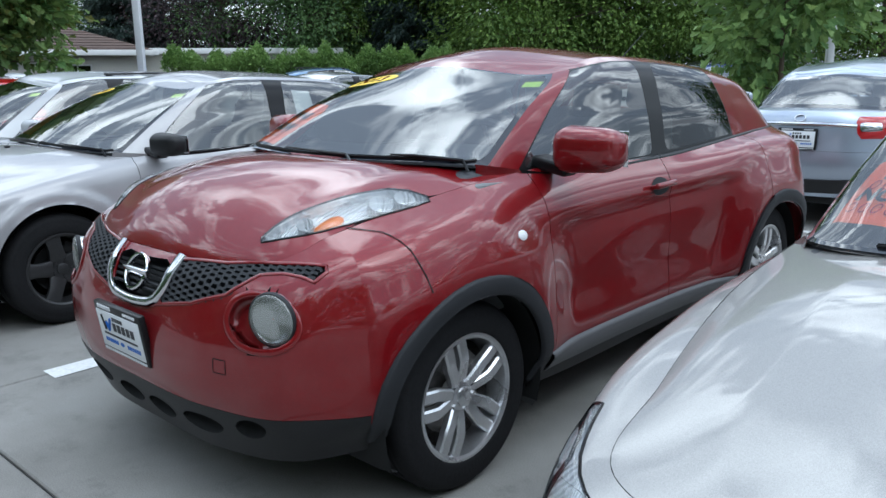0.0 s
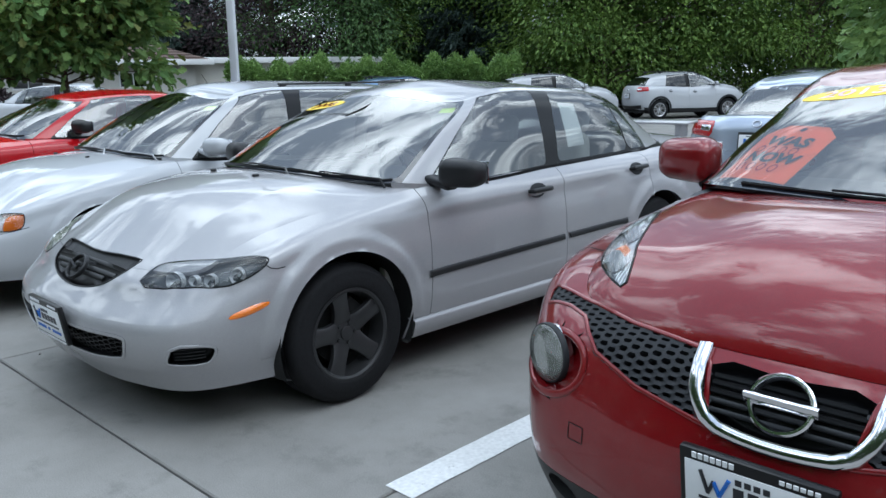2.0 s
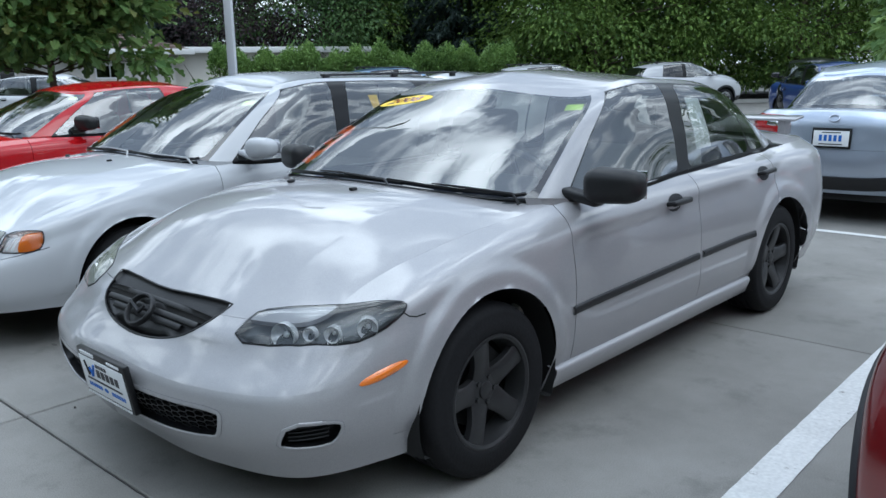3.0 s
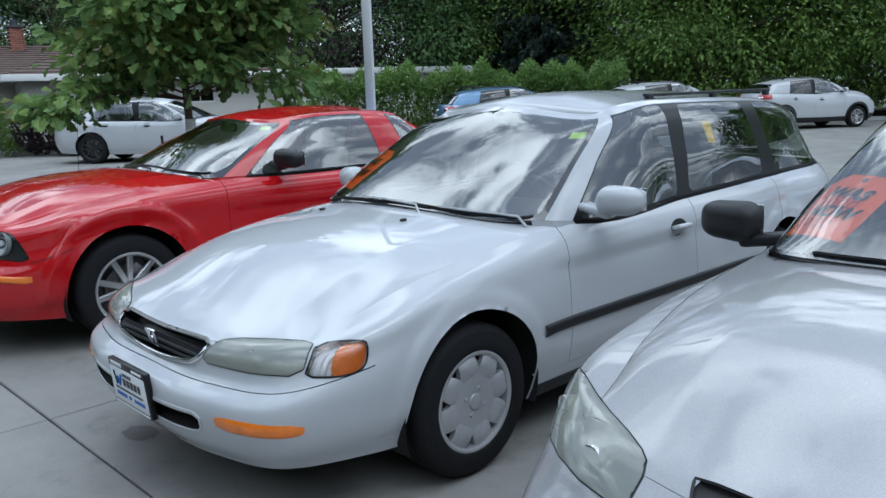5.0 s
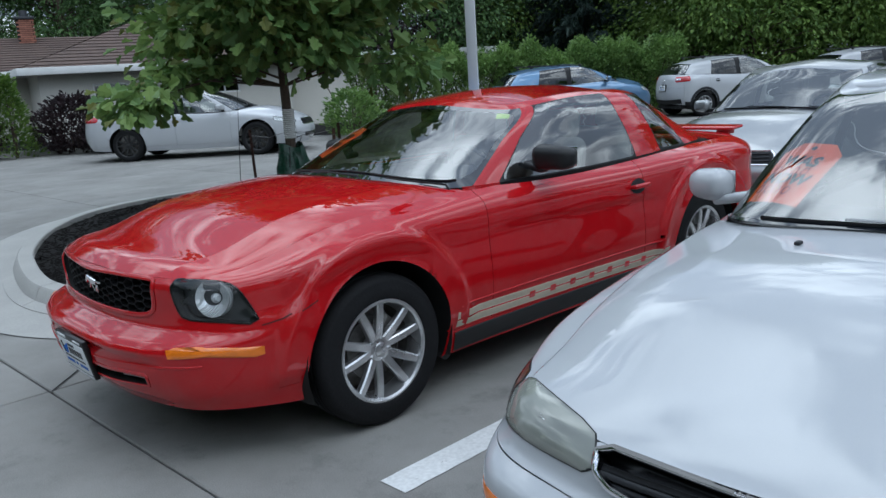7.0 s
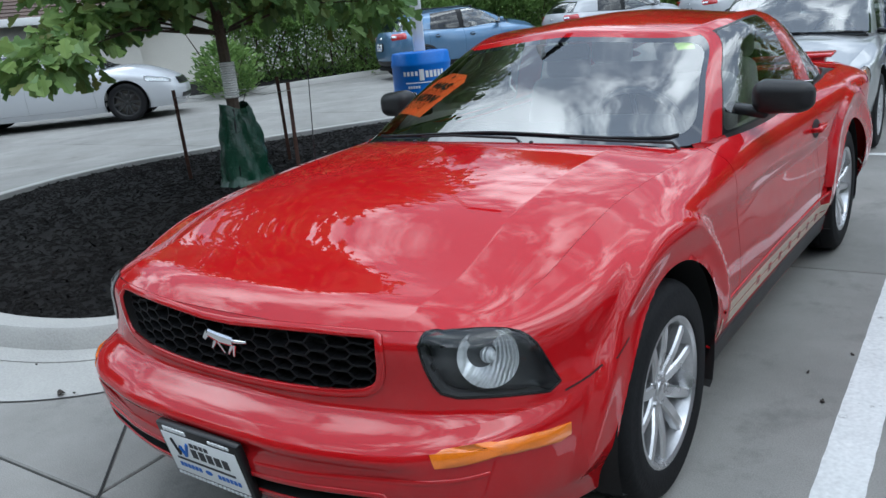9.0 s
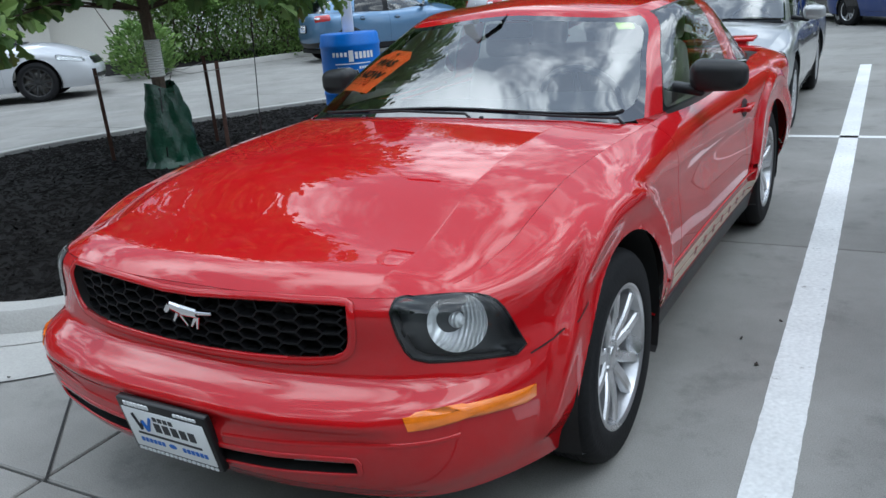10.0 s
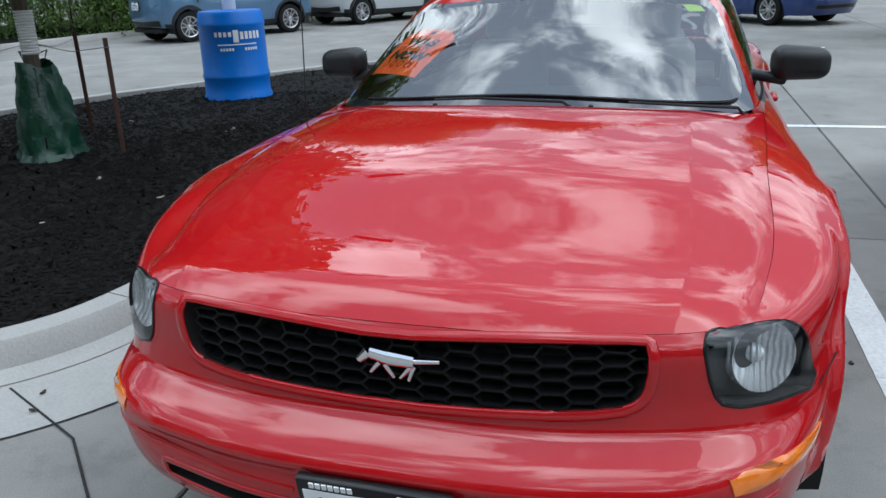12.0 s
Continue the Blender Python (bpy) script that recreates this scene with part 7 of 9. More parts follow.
# ---- ground ----
def ground_material():
    m, n, l, b = nodes_of("concrete")
    tc = n.new("ShaderNodeTexCoord")
    oi = n.new("ShaderNodeObjectInfo")
    big = n.new("ShaderNodeTexNoise"); big.inputs["Scale"].default_value = 0.7; big.inputs["Detail"].default_value = 8; big.inputs["Roughness"].default_value = 0.65
    brush = n.new("ShaderNodeTexNoise"); brush.inputs["Scale"].default_value = 60; brush.inputs["Detail"].default_value = 4
    mp = n.new("ShaderNodeMapping"); mp.inputs["Scale"].default_value = (0.12, 3.0, 1.0)
    l.new(tc.outputs["Object"], mp.inputs[0]); l.new(mp.outputs[0], brush.inputs["Vector"])
    grit = n.new("ShaderNodeTexNoise"); grit.inputs["Scale"].default_value = 220; grit.inputs["Detail"].default_value = 3
    l.new(tc.outputs["Object"], big.inputs["Vector"]); l.new(tc.outputs["Object"], grit.inputs["Vector"])
    ramp = n.new("ShaderNodeValToRGB")
    ramp.color_ramp.elements[0].position, ramp.color_ramp.elements[1].position = 0.3, 0.72
    ramp.color_ramp.elements[0].color, ramp.color_ramp.elements[1].color = (0.17, 0.163, 0.15, 1), (0.30, 0.29, 0.272, 1)
    l.new(big.outputs["Fac"], ramp.inputs[0])
    st = n.new("ShaderNodeTexNoise"); st.inputs["Scale"].default_value = 2.3; st.inputs["Detail"].default_value = 10; st.inputs["Roughness"].default_value = 0.75
    l.new(tc.outputs["Object"], st.inputs["Vector"])
    sr = n.new("ShaderNodeMapRange"); sr.inputs["From Min"].default_value, sr.inputs["From Max"].default_value = 0.54, 0.72
    sr.inputs["To Min"].default_value, sr.inputs["To Max"].default_value = 1.0, 0.66
    l.new(st.outputs["Fac"], sr.inputs["Value"])
    mu = n.new("ShaderNodeMix"); mu.data_type = "RGBA"; mu.blend_type = "MULTIPLY"; mu.inputs[0].default_value = 1
    l.new(ramp.outputs[0], mu.inputs[6]); l.new(sr.outputs[0], mu.inputs[7])
    gr = n.new("ShaderNodeMapRange"); gr.inputs["To Min"].default_value, gr.inputs["To Max"].default_value = 0.52, 1.44
    l.new(grit.outputs["Fac"], gr.inputs["Value"])
    m2 = n.new("ShaderNodeMix"); m2.data_type = "RGBA"; m2.blend_type = "MULTIPLY"; m2.inputs[0].default_value = 1
    l.new(mu.outputs[2], m2.inputs[6]); l.new(gr.outputs[0], m2.inputs[7])
    orr = n.new("ShaderNodeMapRange"); orr.inputs["To Min"].default_value, orr.inputs["To Max"].default_value = 0.93, 1.06
    l.new(oi.outputs["Random"], orr.inputs["Value"])
    m3 = n.new("ShaderNodeMix"); m3.data_type = "RGBA"; m3.blend_type = "MULTIPLY"; m3.inputs[0].default_value = 1
    l.new(m2.outputs[2], m3.inputs[6]); l.new(orr.outputs[0], m3.inputs[7])
    l.new(m3.outputs[2], b.inputs["Base Color"])
    b.inputs["Roughness"].default_value = 0.85
    ad = n.new("ShaderNodeMath"); ad.operation = "ADD"; l.new(brush.outputs["Fac"], ad.inputs[0]); l.new(grit.outputs["Fac"], ad.inputs[1])
    bu = n.new("ShaderNodeBump"); bu.inputs["Strength"].default_value = 0.25; bu.inputs["Distance"].default_value = 0.003
    l.new(ad.outputs[0], bu.inputs["Height"]); l.new(bu.outputs[0], b.inputs["Normal"])
    return m


M_CONC = ground_material()
M_EARTH = plain("far_ground", (0.10, 0.10, 0.085), 0.95, vary=0.3, scale=2, bump=0.2)
M_JOINT = plain("dark_joint_filler", (0.016, 0.015, 0.014), 0.95, vary=0.3, scale=20)
M_LINE = plain("worn_white_line_paint", (0.66, 0.66, 0.65), 0.7, vary=0.22, scale=14, bump=0.1)
nt = M_LINE.node_tree  # paint worn through to the concrete
wo, wr, wm, wt = nt.nodes.new("ShaderNodeTexNoise"), nt.nodes.new("ShaderNodeMapRange"), nt.nodes.new("ShaderNodeMix"), nt.nodes.new("ShaderNodeTexCoord")
wo.inputs["Scale"].default_value, wo.inputs["Detail"].default_value, wo.inputs["Roughness"].default_value = 9.0, 10.0, 0.75
wr.inputs["From Min"].default_value, wr.inputs["From Max"].default_value = 0.60, 0.68
wm.data_type = "RGBA"
wm.inputs[7].default_value = (0.27, 0.26, 0.245, 1)
pb = nt.nodes["Principled BSDF"]
was = pb.inputs["Base Color"].links[0].from_socket
nt.links.new(wt.outputs["Object"], wo.inputs["Vector"]); nt.links.new(wo.outputs["Fac"], wr.inputs["Value"])
nt.links.new(wr.outputs[0], wm.inputs[0]); nt.links.new(was, wm.inputs[6]); nt.links.new(wm.outputs[2], pb.inputs["Base Color"])
bm = bmesh.new()
bmesh.ops.create_grid(bm, x_segments=12, y_segments=12, size=1500)
ground = tagged(part("ground", bm, M_EARTH, None, smooth=False), "dark bare ground reaching the horizon", "ground", kind="structure")
ground.location = (0, 0, -0.06)
bm = bmesh.new()
add_box(bm, (-3, 14, -0.04), (64, 60, 0.05))
pavement = tagged(part("pavement", bm, M_JOINT, None, smooth=False), "grey concrete car park of jointed slabs", "pavement", kind="structure")
# slabs: rows across the stalls, turned a little against the cars
TURN = 0.0
XS = [1.83 + 2.68 * i for i in range(-13, 11)]
YS = [-0.78 + 3.15 * i for i in range(-4, 13)]
slab_mesh = {}


def slab_data(w, d):
    key = (round(w, 3), round(d, 3))
    if key not in slab_mesh:
        b = bmesh.new()
        add_box(b, (0, 0, -0.02), (w - 0.011, d - 0.011, 0.04), 0.006, seg=1)
        me = bpy.data.meshes.new("slab")
        b.to_mesh(me); b.free()
        me.materials.append(M_CONC)
        slab_mesh[key] = me
    return slab_mesh[key]


def lay_slabs():
    co, si = math.cos(TURN), math.sin(TURN)
    for j in range(len(YS) - 1):
        for i in range(len(XS) - 1):
            x, y = (XS[i] + XS[i + 1]) / 2, (YS[j] + YS[j + 1]) / 2
            wx, wy = x * co - y * si, x * si + y * co
            o = new("slab", slab_data(XS[i + 1] - XS[i], YS[j + 1] - YS[j]))
            o.matrix_local = pose(wx, wy, 0, 0, 0, math.degrees(TURN))
            o.parent = pavement


def stripe(x, y0, y1, w=0.145, across=False):
    b = bmesh.new()
    n = max(2, int((y1 - y0) / 0.05))
    rng = random.Random(int(x * 100) + 7)
    left = [b.verts.new((-w / 2 + rng.uniform(-0.0015, 0.0015), y0 + (y1 - y0) * i / n, 0.004)) for i in range(n + 1)]
    right = [b.verts.new((w / 2 + rng.uniform(-0.0015, 0.0015), y0 + (y1 - y0) * i / n, 0.004)) for i in range(n + 1)]
    for i in range(n):
        b.faces.new((left[i], right[i], right[i + 1], left[i + 1]))
    o = part("parking_line", b, M_LINE, None, smooth=False)
    o.matrix_world = pose(0, x, 0, 0, 0, -90) if across else pose(x, 0, 0)
    return tagged(o, "worn white painted parking line on concrete", "parking line", "parking lines")


for lx in (1.366, 4.287, 7.21, 10.13):
    stripe(lx, -0.31, 10.9)
stripe(5.51, 0.4, 13.0, 0.10, True)


def wet_patch(x, y, rx, ry, label):
    b = bmesh.new()
    rng = random.Random(int(x * 31))
    ring = [b.verts.new((x + rx * math.cos(a) * rng.uniform(0.85, 1.1), y + ry * math.sin(a) * rng.uniform(0.85, 1.1), 0.0025)) for a in np.linspace(0, 2 * math.pi, 26, endpoint=False)]
    b.faces.new(ring)
    return tagged(part("oil_stain", b, M_STAIN, None, smooth=False), label, "stain", "stains on the concrete")


M_STAIN = plain("oily_stain", (0.10, 0.095, 0.088), 0.55, vary=0.3, scale=14)
wet_patch(2.33, -0.55, 0.10, 0.075, "dark round oil stain on the concrete")
wet_patch(3.62, -0.28, 0.03, 0.012, "small dark spot on the concrete")

# ---- plants ----
M_BARK = plain("tree_bark", (0.10, 0.075, 0.055), 0.9, vary=0.4, scale=14, bump=0.6)
M_OAK = leafy("oak_leaves", (0.085, 0.18, 0.06), (0.32, 0.44, 0.13))
M_OAKTIP = leafy("young_oak_leaves", (0.09, 0.14, 0.03), (0.20, 0.20, 0.05))
M_GREEN = leafy("green_leaves", (0.055, 0.12, 0.024), (0.235, 0.34, 0.07))
M_DEEP = leafy("deep_green_leaves", (0.045, 0.098, 0.038), (0.15, 0.247, 0.075))
M_PURPLE = leafy("purple_leaves", (0.022, 0.017, 0.019), (0.06, 0.038, 0.043))
M_NEEDLE = leafy("spruce_needles", (0.026, 0.046, 0.039), (0.078, 0.111, 0.091))
M_HEDGE = leafy("hedge_leaves", (0.07, 0.14, 0.035), (0.28, 0.41, 0.12))

LEAF = [(0, 0), (0.12, 0.08), (0.25, 0.26), (0.17, 0.36), (0.42, 0.54), (0.38, 0.70), (0.22, 0.74), (0.24, 0.90), (0, 1.0)]
SIMPLE = [(0, 0), (0.24, 0.4), (0.18, 0.75), (0, 1.0)]
TINY = [(0, 0), (0.27, 0.45), (0, 1.0)]
NEEDLE = [(0, 0), (0.13, 0.15), (0.12, 0.8), (0, 1.0)]


def leaf_mesh(points, dirs, sizes, outline, rng, fold=0.35, droop=0.3):
    """Folded leaves, one at each point, each pointing along its direction."""
    n, k = len(points), len(outline)
    d = dirs + rng.normal(0, 0.35, (n, 3))
    d[:, 2] -= droop
    d /= np.linalg.norm(d, axis=1, keepdims=True) + 1e-9
    up = rng.normal(0, 0.6, (n, 3)) + np.array((0, 0, 1.0))
    s = np.cross(d, up)
    s /= np.linalg.norm(s, axis=1, keepdims=True) + 1e-9
    u = np.cross(s, d)
    o = np.array(outline)
    m = 2 * k - 2
    verts = np.zeros((n, m, 3))
    idx = 0
    for sign, pts in ((1, o), (-1, o[1:-1][::-1])):
        for x, y in pts:
            verts[:, idx] = points + sizes[:, None] * (d * y + s * (sign * x) + u * (fold * x - 0.18 * y * y))
            idx += 1
    right = list(range(k))
    left = [0] + [k - 1] + list(range(k, m))
    faces = []
    for i in range(n):
        b = i * m
        faces.append(tuple(b + j for j in right))
        faces.append(tuple(b + j for j in left))
    return verts.reshape(-1, 3), faces


def limb(bm, pts, r0, r1, n=7):
    """A tapered branch along points."""
    rings = []
    pts = [Vector(p) for p in pts]
    for i, p in enumerate(pts):
        d = (pts[min(i + 1, len(pts) - 1)] - pts[max(i - 1, 0)]).normalized()
        q = d.to_track_quat("Z", "Y")
        r = r0 + (r1 - r0) * i / (len(pts) - 1)
        rings.append([bm.verts.new(p + q @ Vector((r * math.cos(2 * math.pi * k / n), r * math.sin(2 * math.pi * k / n), 0))) for k in range(n)])
    for a, b in zip(rings, rings[1:]):
        for k in range(n):
            bm.faces.new((a[k], a[(k + 1) % n], b[(k + 1) % n], b[k]))


def make_tree(name, label, seed, height, base, radius, clumps, per, size, mat, outline=SIMPLE, trunk_r=0.16, spread=0.5, shape=0.75, extra=(), tip_mat=None):
    """Trunk, limbs that reach into every clump, and clumps of single leaves."""
    rng = np.random.default_rng(seed)
    root = new(name)
    tagged(root, label, "tree", "trees")
    bm = bmesh.new()
    lean = rng.normal(0, 0.02 * height, 2)
    top = np.array((lean[0], lean[1], height * 0.93))
    axis = lambda t: np.array((top[0] * t**2, top[1] * t**2, top[2] * t))
    limb(bm, [axis(t) for t in np.linspace(0, 1, 9)], trunk_r, trunk_r * 0.15, 9)
    centres = []
    for i in range(clumps):
        h = rng.uniform(0, 1) ** 0.9
        prof = math.sin(math.pi * min(1, 0.12 + 0.88 * h)) ** shape if shape > 0 else (1 - h * 0.95)
        r = radius * prof * rng.uniform(0.35, 1.08)
        a = rng.uniform(0, 2 * math.pi)
        centres.append(np.array((r * math.cos(a), r * math.sin(a), base + (height - base) * h)))
    full = len(centres)
    centres += [np.array(e, float) for e in extra]
    pts, dirs = [], []
    for ci, c in enumerate(centres):
        t0 = np.clip((c[2] - 0.25 * np.hypot(c[0], c[1])) / top[2], 0.33 if base > 1 else 0.05, 0.97)
        st = axis(t0)
        mid = (st + c) / 2 + np.array((0, 0, 0.08 * np.linalg.norm(c - st)))
        limb(bm, [st, mid, c], trunk_r * 0.22, trunk_r * 0.05, 5)
        n = int(per * rng.uniform(0.6, 1.4) * (1 if ci < full else 0.5))
        off = rng.normal(0, 1, (n, 3)) * spread * (1 if ci < full else 0.55) * np.array((1, 1, 0.62)) * rng.uniform(0.6, 1.15)
        pts.append(c + off)
        dirs.append(off / (np.linalg.norm(off, axis=1, keepdims=True) + 1e-6) + 0.5 * (c - axis(0.5)) / (np.linalg.norm(c - axis(0.5)) + 1e-6))
    pts, dirs = np.concatenate(pts), np.concatenate(dirs)
    keep = pts[:, 2] > min(base * 0.75, 0.95)
    pts, dirs = pts[keep], dirs[keep]
    part("trunk", bm, M_BARK, root, "rough brown trunk and limbs")
    v, f = leaf_mesh(pts, dirs, size * rng.uniform(0.6, 1.25, len(pts)), outline, rng)
    mesh_part("crown", v, f, mat, root, smooth=False)
    if tip_mat:
        pick = rng.choice(len(pts), len(pts) // 9, replace=False)
        v, f = leaf_mesh(pts[pick] + dirs[pick] * 0.12, dirs[pick], size * rng.uniform(0.6, 1.0, len(pick)), outline, rng)
        mesh_part("young_leaves", v, f, tip_mat, root, "yellow-green young leaves", smooth=False)
    return root


def make_spruce(seed, height, radius):
    rng = np.random.default_rng(seed)
    root = tagged(new("spruce_tree"), "tall dark blue-green spruce with drooping boughs", "tree", "trees")
    bm = bmesh.new()
    limb(bm, [(0, 0, 0), (0, 0, height * 0.5), (0, 0, height)], 0.2, 0.02, 8)
    pts, dirs = [], []
    z = 0.5
    while z < height - 0.3:
        r = radius * (1 - z / height) ** 0.8
        for k in range(int(6 + 5 * r / radius)):
            a = rng.uniform(0, 2 * math.pi)
            rr = r * rng.uniform(0.7, 1.1)
            d = np.array((math.cos(a), math.sin(a), -0.18))
            n = int(18 + 42 * rr)
            t = rng.uniform(0.1, 1, n) ** 0.7
            p = np.array((0, 0, z)) + d * (t * rr)[:, None] + np.array((0, 0, 1)) * (0.15 * rr * t**2)[:, None]
            p += rng.normal(0, 1, (n, 3)) * (0.10 + 0.10 * t * (1 - t) * 4)[:, None] * np.array((1, 1, 0.6))
            pts.append(p)
            dirs.append(np.repeat(d[None], n, 0) + rng.normal(0, 0.5, (n, 3)) - np.array((0, 0, 0.3)))
            limb(bm, [(0, 0, z), tuple(np.array((0, 0, z)) + d * rr)], 0.03, 0.008, 4)
        z += 0.34
    part("trunk", bm, M_BARK, root, "straight brown trunk and boughs")
    pts = np.concatenate(pts)
    v, f = leaf_mesh(pts, np.concatenate(dirs), 0.34 * rng.uniform(0.6, 1.2, len(pts)), NEEDLE, rng, droop=0.2)
    mesh_part("crown", v, f, M_NEEDLE, root, smooth=False)
    return root


def put_copies(first, places):
    for i, (x, y, turn, s) in enumerate(places):
        ob = first if i == 0 else copy_thing(first, pose(0, 0, 0))
        ob.matrix_world = pose(x, y, -0.05, 0, 0, turn) @ Matrix.Diagonal((s, s, s, 1))


def ray_place(a, d, x0=5.0, y0=-2.0):
    return x0 - d * math.sin(radians(a)), y0 + d * math.cos(radians(a))


# the young oak in the mulch bed, with a low bough
oak = make_tree("young_oak_tree", "young oak with large lobed green leaves, staked in a mulch bed", 5, 4.7, 1.85, 1.50, 115, 110, 0.17, M_OAK, LEAF, 0.07, 0.26, 0.7,
                extra=[(-0.15, -0.55, 1.80), (-0.2, -0.8, 1.72), (-0.2, -1.05, 1.62), (-0.2, -1.3, 1.55), (-0.15, -1.5, 1.45), (-0.05, -1.8, 1.36), (0.8, 0.9, 1.75), (0.3, 0.4, 1.7), (0.5, 0.2, 1.75), (1.1, 1.0, 1.6), (0.2, -0.3, 1.85)], tip_mat=M_OAKTIP)
oak.matrix_world = pose(-4.25, 3.2, 0.06)
green_tree = make_tree("broadleaf_tree", "tall broadleaf tree with a full green crown", 11, 12.0, 0.7, 4.2, 150, 260, 0.19, M_GREEN, TINY, 0.22, 0.75, 0.6)
deep_tree = make_tree("broadleaf_tree", "tall shady tree with deep green leaves", 12, 13.0, 0.5, 4.4, 160, 240, 0.20, M_DEEP, TINY, 0.25, 0.8, 0.55)
purple_tree = make_tree("purple_beech_tree", "large dark tree with blackish purple leaves", 13, 12.0, 0.5, 4.6, 160, 240, 0.20, M_PURPLE, TINY, 0.26, 0.85, 0.5)
spruce = make_spruce(14, 13.0, 3.3)
park_tree = make_tree("young_oak_tree", "young oak with a narrow crown of grey-green leaves", 15, 5.2, 0.9, 1.35, 60, 80, 0.20, M_OAK, LEAF, 0.06, 0.33, 0.8)
park_tree.matrix_world = pose(5.5, 13.6, 0)
W = ray_place
put_copies(green_tree, [(*W(30, 36), 10, 1.0), (*W(27, 33), 80, 1.05), (*W(21, 35), 150, 0.95), (*W(14, 36), 210, 1.05), (*W(39, 39), 300, 0.9), (*W(6, 40), 40, 1.0), (*W(24, 42), 200, 1.15), (*W(-10, 44), 60, 1.0)])
put_copies(deep_tree, [(*W(47, 38), 0, 1.0), (*W(70, 46), 90, 1.1), (*W(77, 48), 200, 1.2), (*W(84, 46), 270, 1.1), (*W(68, 52), 30, 1.15), (*W(92, 44), 330, 1.0), (*W(57, 46), 160, 1.1), (*W(27.5, 45), 250, 1.1), (*W(16, 46), 20, 1.1)])
put_copies(purple_tree, [(*W(52, 39), 0, 0.95), (*W(42.5, 42), 140, 0.95)])
put_copies(spruce, [(*W(37, 37), 0, 1.0), (*W(44, 45), 80, 1.1), (*W(59, 41), 160, 0.9), (*W(38.8, 44), 200, 1.1)])
# unseen trees added behind the camera block low sky; paint and glass mirror them
unseen_tree = make_tree("broadleaf_tree", "unseen deep green tree added to block low sky", 17, 13.0, 0.5, 4.6, 110, 60, 0.55, M_DEEP, TINY, 0.25, 0.9, 0.55)
put_copies(unseen_tree, [(*W(a, d), a * 7, k) for a, d, k in ((110, 36, 1.0), (124, 27, 0.95), (136, 23, 1.0), (147, 21, 0.95), (159, 20, 1.1), (171, 21, 1.0), (183, 20, 1.05), (195, 21, 1.0), (207, 20, 0.95), (220, 22, 1.05), (236, 27, 1.05), (252, 34, 1.0), (270, 46, 0.8), (343, 46, 1.0))])


def make_hedge():
    """A long clipped-out hedge: stems and leaves filling a wavy box."""
    rng = np.random.default_rng(31)
    a, b = np.array((-15.9, 13.3)), np.array((-9.4, 21.0))
    d = (b - a) / np.linalg.norm(b - a)
    nrm = np.array((-d[1], d[0]))
    length = np.linalg.norm(b - a)
    n = 56000
    s, w = rng.uniform(0, 1, n), rng.uniform(-0.9, 0.9, n)
    top = 2.0 + 0.25 * np.sin(s * 37) * np.sin(s * 11 + 1) + 0.14 * np.sin(s * 83) + 0.25 * rng.uniform(0, 1, n) ** 3
    h = top * np.where(rng.uniform(0, 1, n) < 0.55, 1 - 0.25 * rng.uniform(0, 1, n) ** 2, rng.uniform(0.02, 1, n))
    h *= 1 - 0.12 * (w / 0.9) ** 2
    side = rng.uniform(0, 1, n) < 0.5
    w = np.where(side & (h < top * 0.85), np.where(w > 0, 0.9, -0.9) + rng.normal(0, 0.12, n), w)
    pts = np.stack((a[0] + d[0] * s * length + nrm[0] * w, a[1] + d[1] * s * length + nrm[1] * w, h), 1)
    dirs = np.stack((nrm[0] * np.sign(w), nrm[1] * np.sign(w), 0.9 + 0 * w), 1) + rng.normal(0, 0.4, (n, 3))
    root = tagged(new("hedge"), "long bushy green hedge behind the drive", "hedge")
    v, f = leaf_mesh(pts, dirs, 0.12 * rng.uniform(0.6, 1.3, n), TINY, rng, droop=0.1)
    mesh_part("leaves", v, f, M_HEDGE, root, smooth=False)
    bm = bmesh.new()
    for k in range(70):
        t = k / 70 * length
        p = a + d * t
        q = rng.normal(0, 0.3, 2)
        limb(bm, [(p[0], p[1], 0), (p[0] + q[0], p[1] + q[1], 1.0), (p[0] + 2 * q[0], p[1] + 2 * q[1], 1.8)], 0.03, 0.008, 5)
    part("stemwork", bm, M_BARK, root)


make_hedge()


def make_shrub(name, label, x, y, r, h, mat, seed, n=1500, size=0.14, cone=False):
    rng = np.random.default_rng(seed)
    root = tagged(new(name), label, "shrub", "shrubs")
    t = rng.uniform(0, 1, n)
    rad = r * ((1 - t) ** 0.8 + 0.05 if cone else np.sin(math.pi * np.clip(0.1 + 0.85 * t, 0, 1)) ** 0.6)
    rad = rad * rng.uniform(0.5, 1.15, n)
    a = rng.uniform(0, 2 * math.pi, n)
    pts = np.stack((rad * np.cos(a), rad * np.sin(a), 0.05 + h * t), 1) + rng.normal(0, 0.06, (n, 3))
    dirs = np.stack((np.cos(a), np.sin(a), 0.8 + 0 * a), 1)
    v, f = leaf_mesh(pts, dirs, size * rng.uniform(0.6, 1.3, n), SIMPLE, rng, droop=0.0)
    mesh_part("leaves", v, f, mat, root, smooth=False)
    bm = bmesh.new()
    for k in range(7):
        q = rng.normal(0, r * 0.5, 2)
        limb(bm, [(q[0] * 0.1, q[1] * 0.1, 0), (q[0] * (0.3 if cone else 1), q[1] * (0.3 if cone else 1), h * 0.8)], 0.02, 0.006, 5)
    part("stemwork", bm, M_BARK, root)
    root.matrix_world = pose(x, y, 0.0)


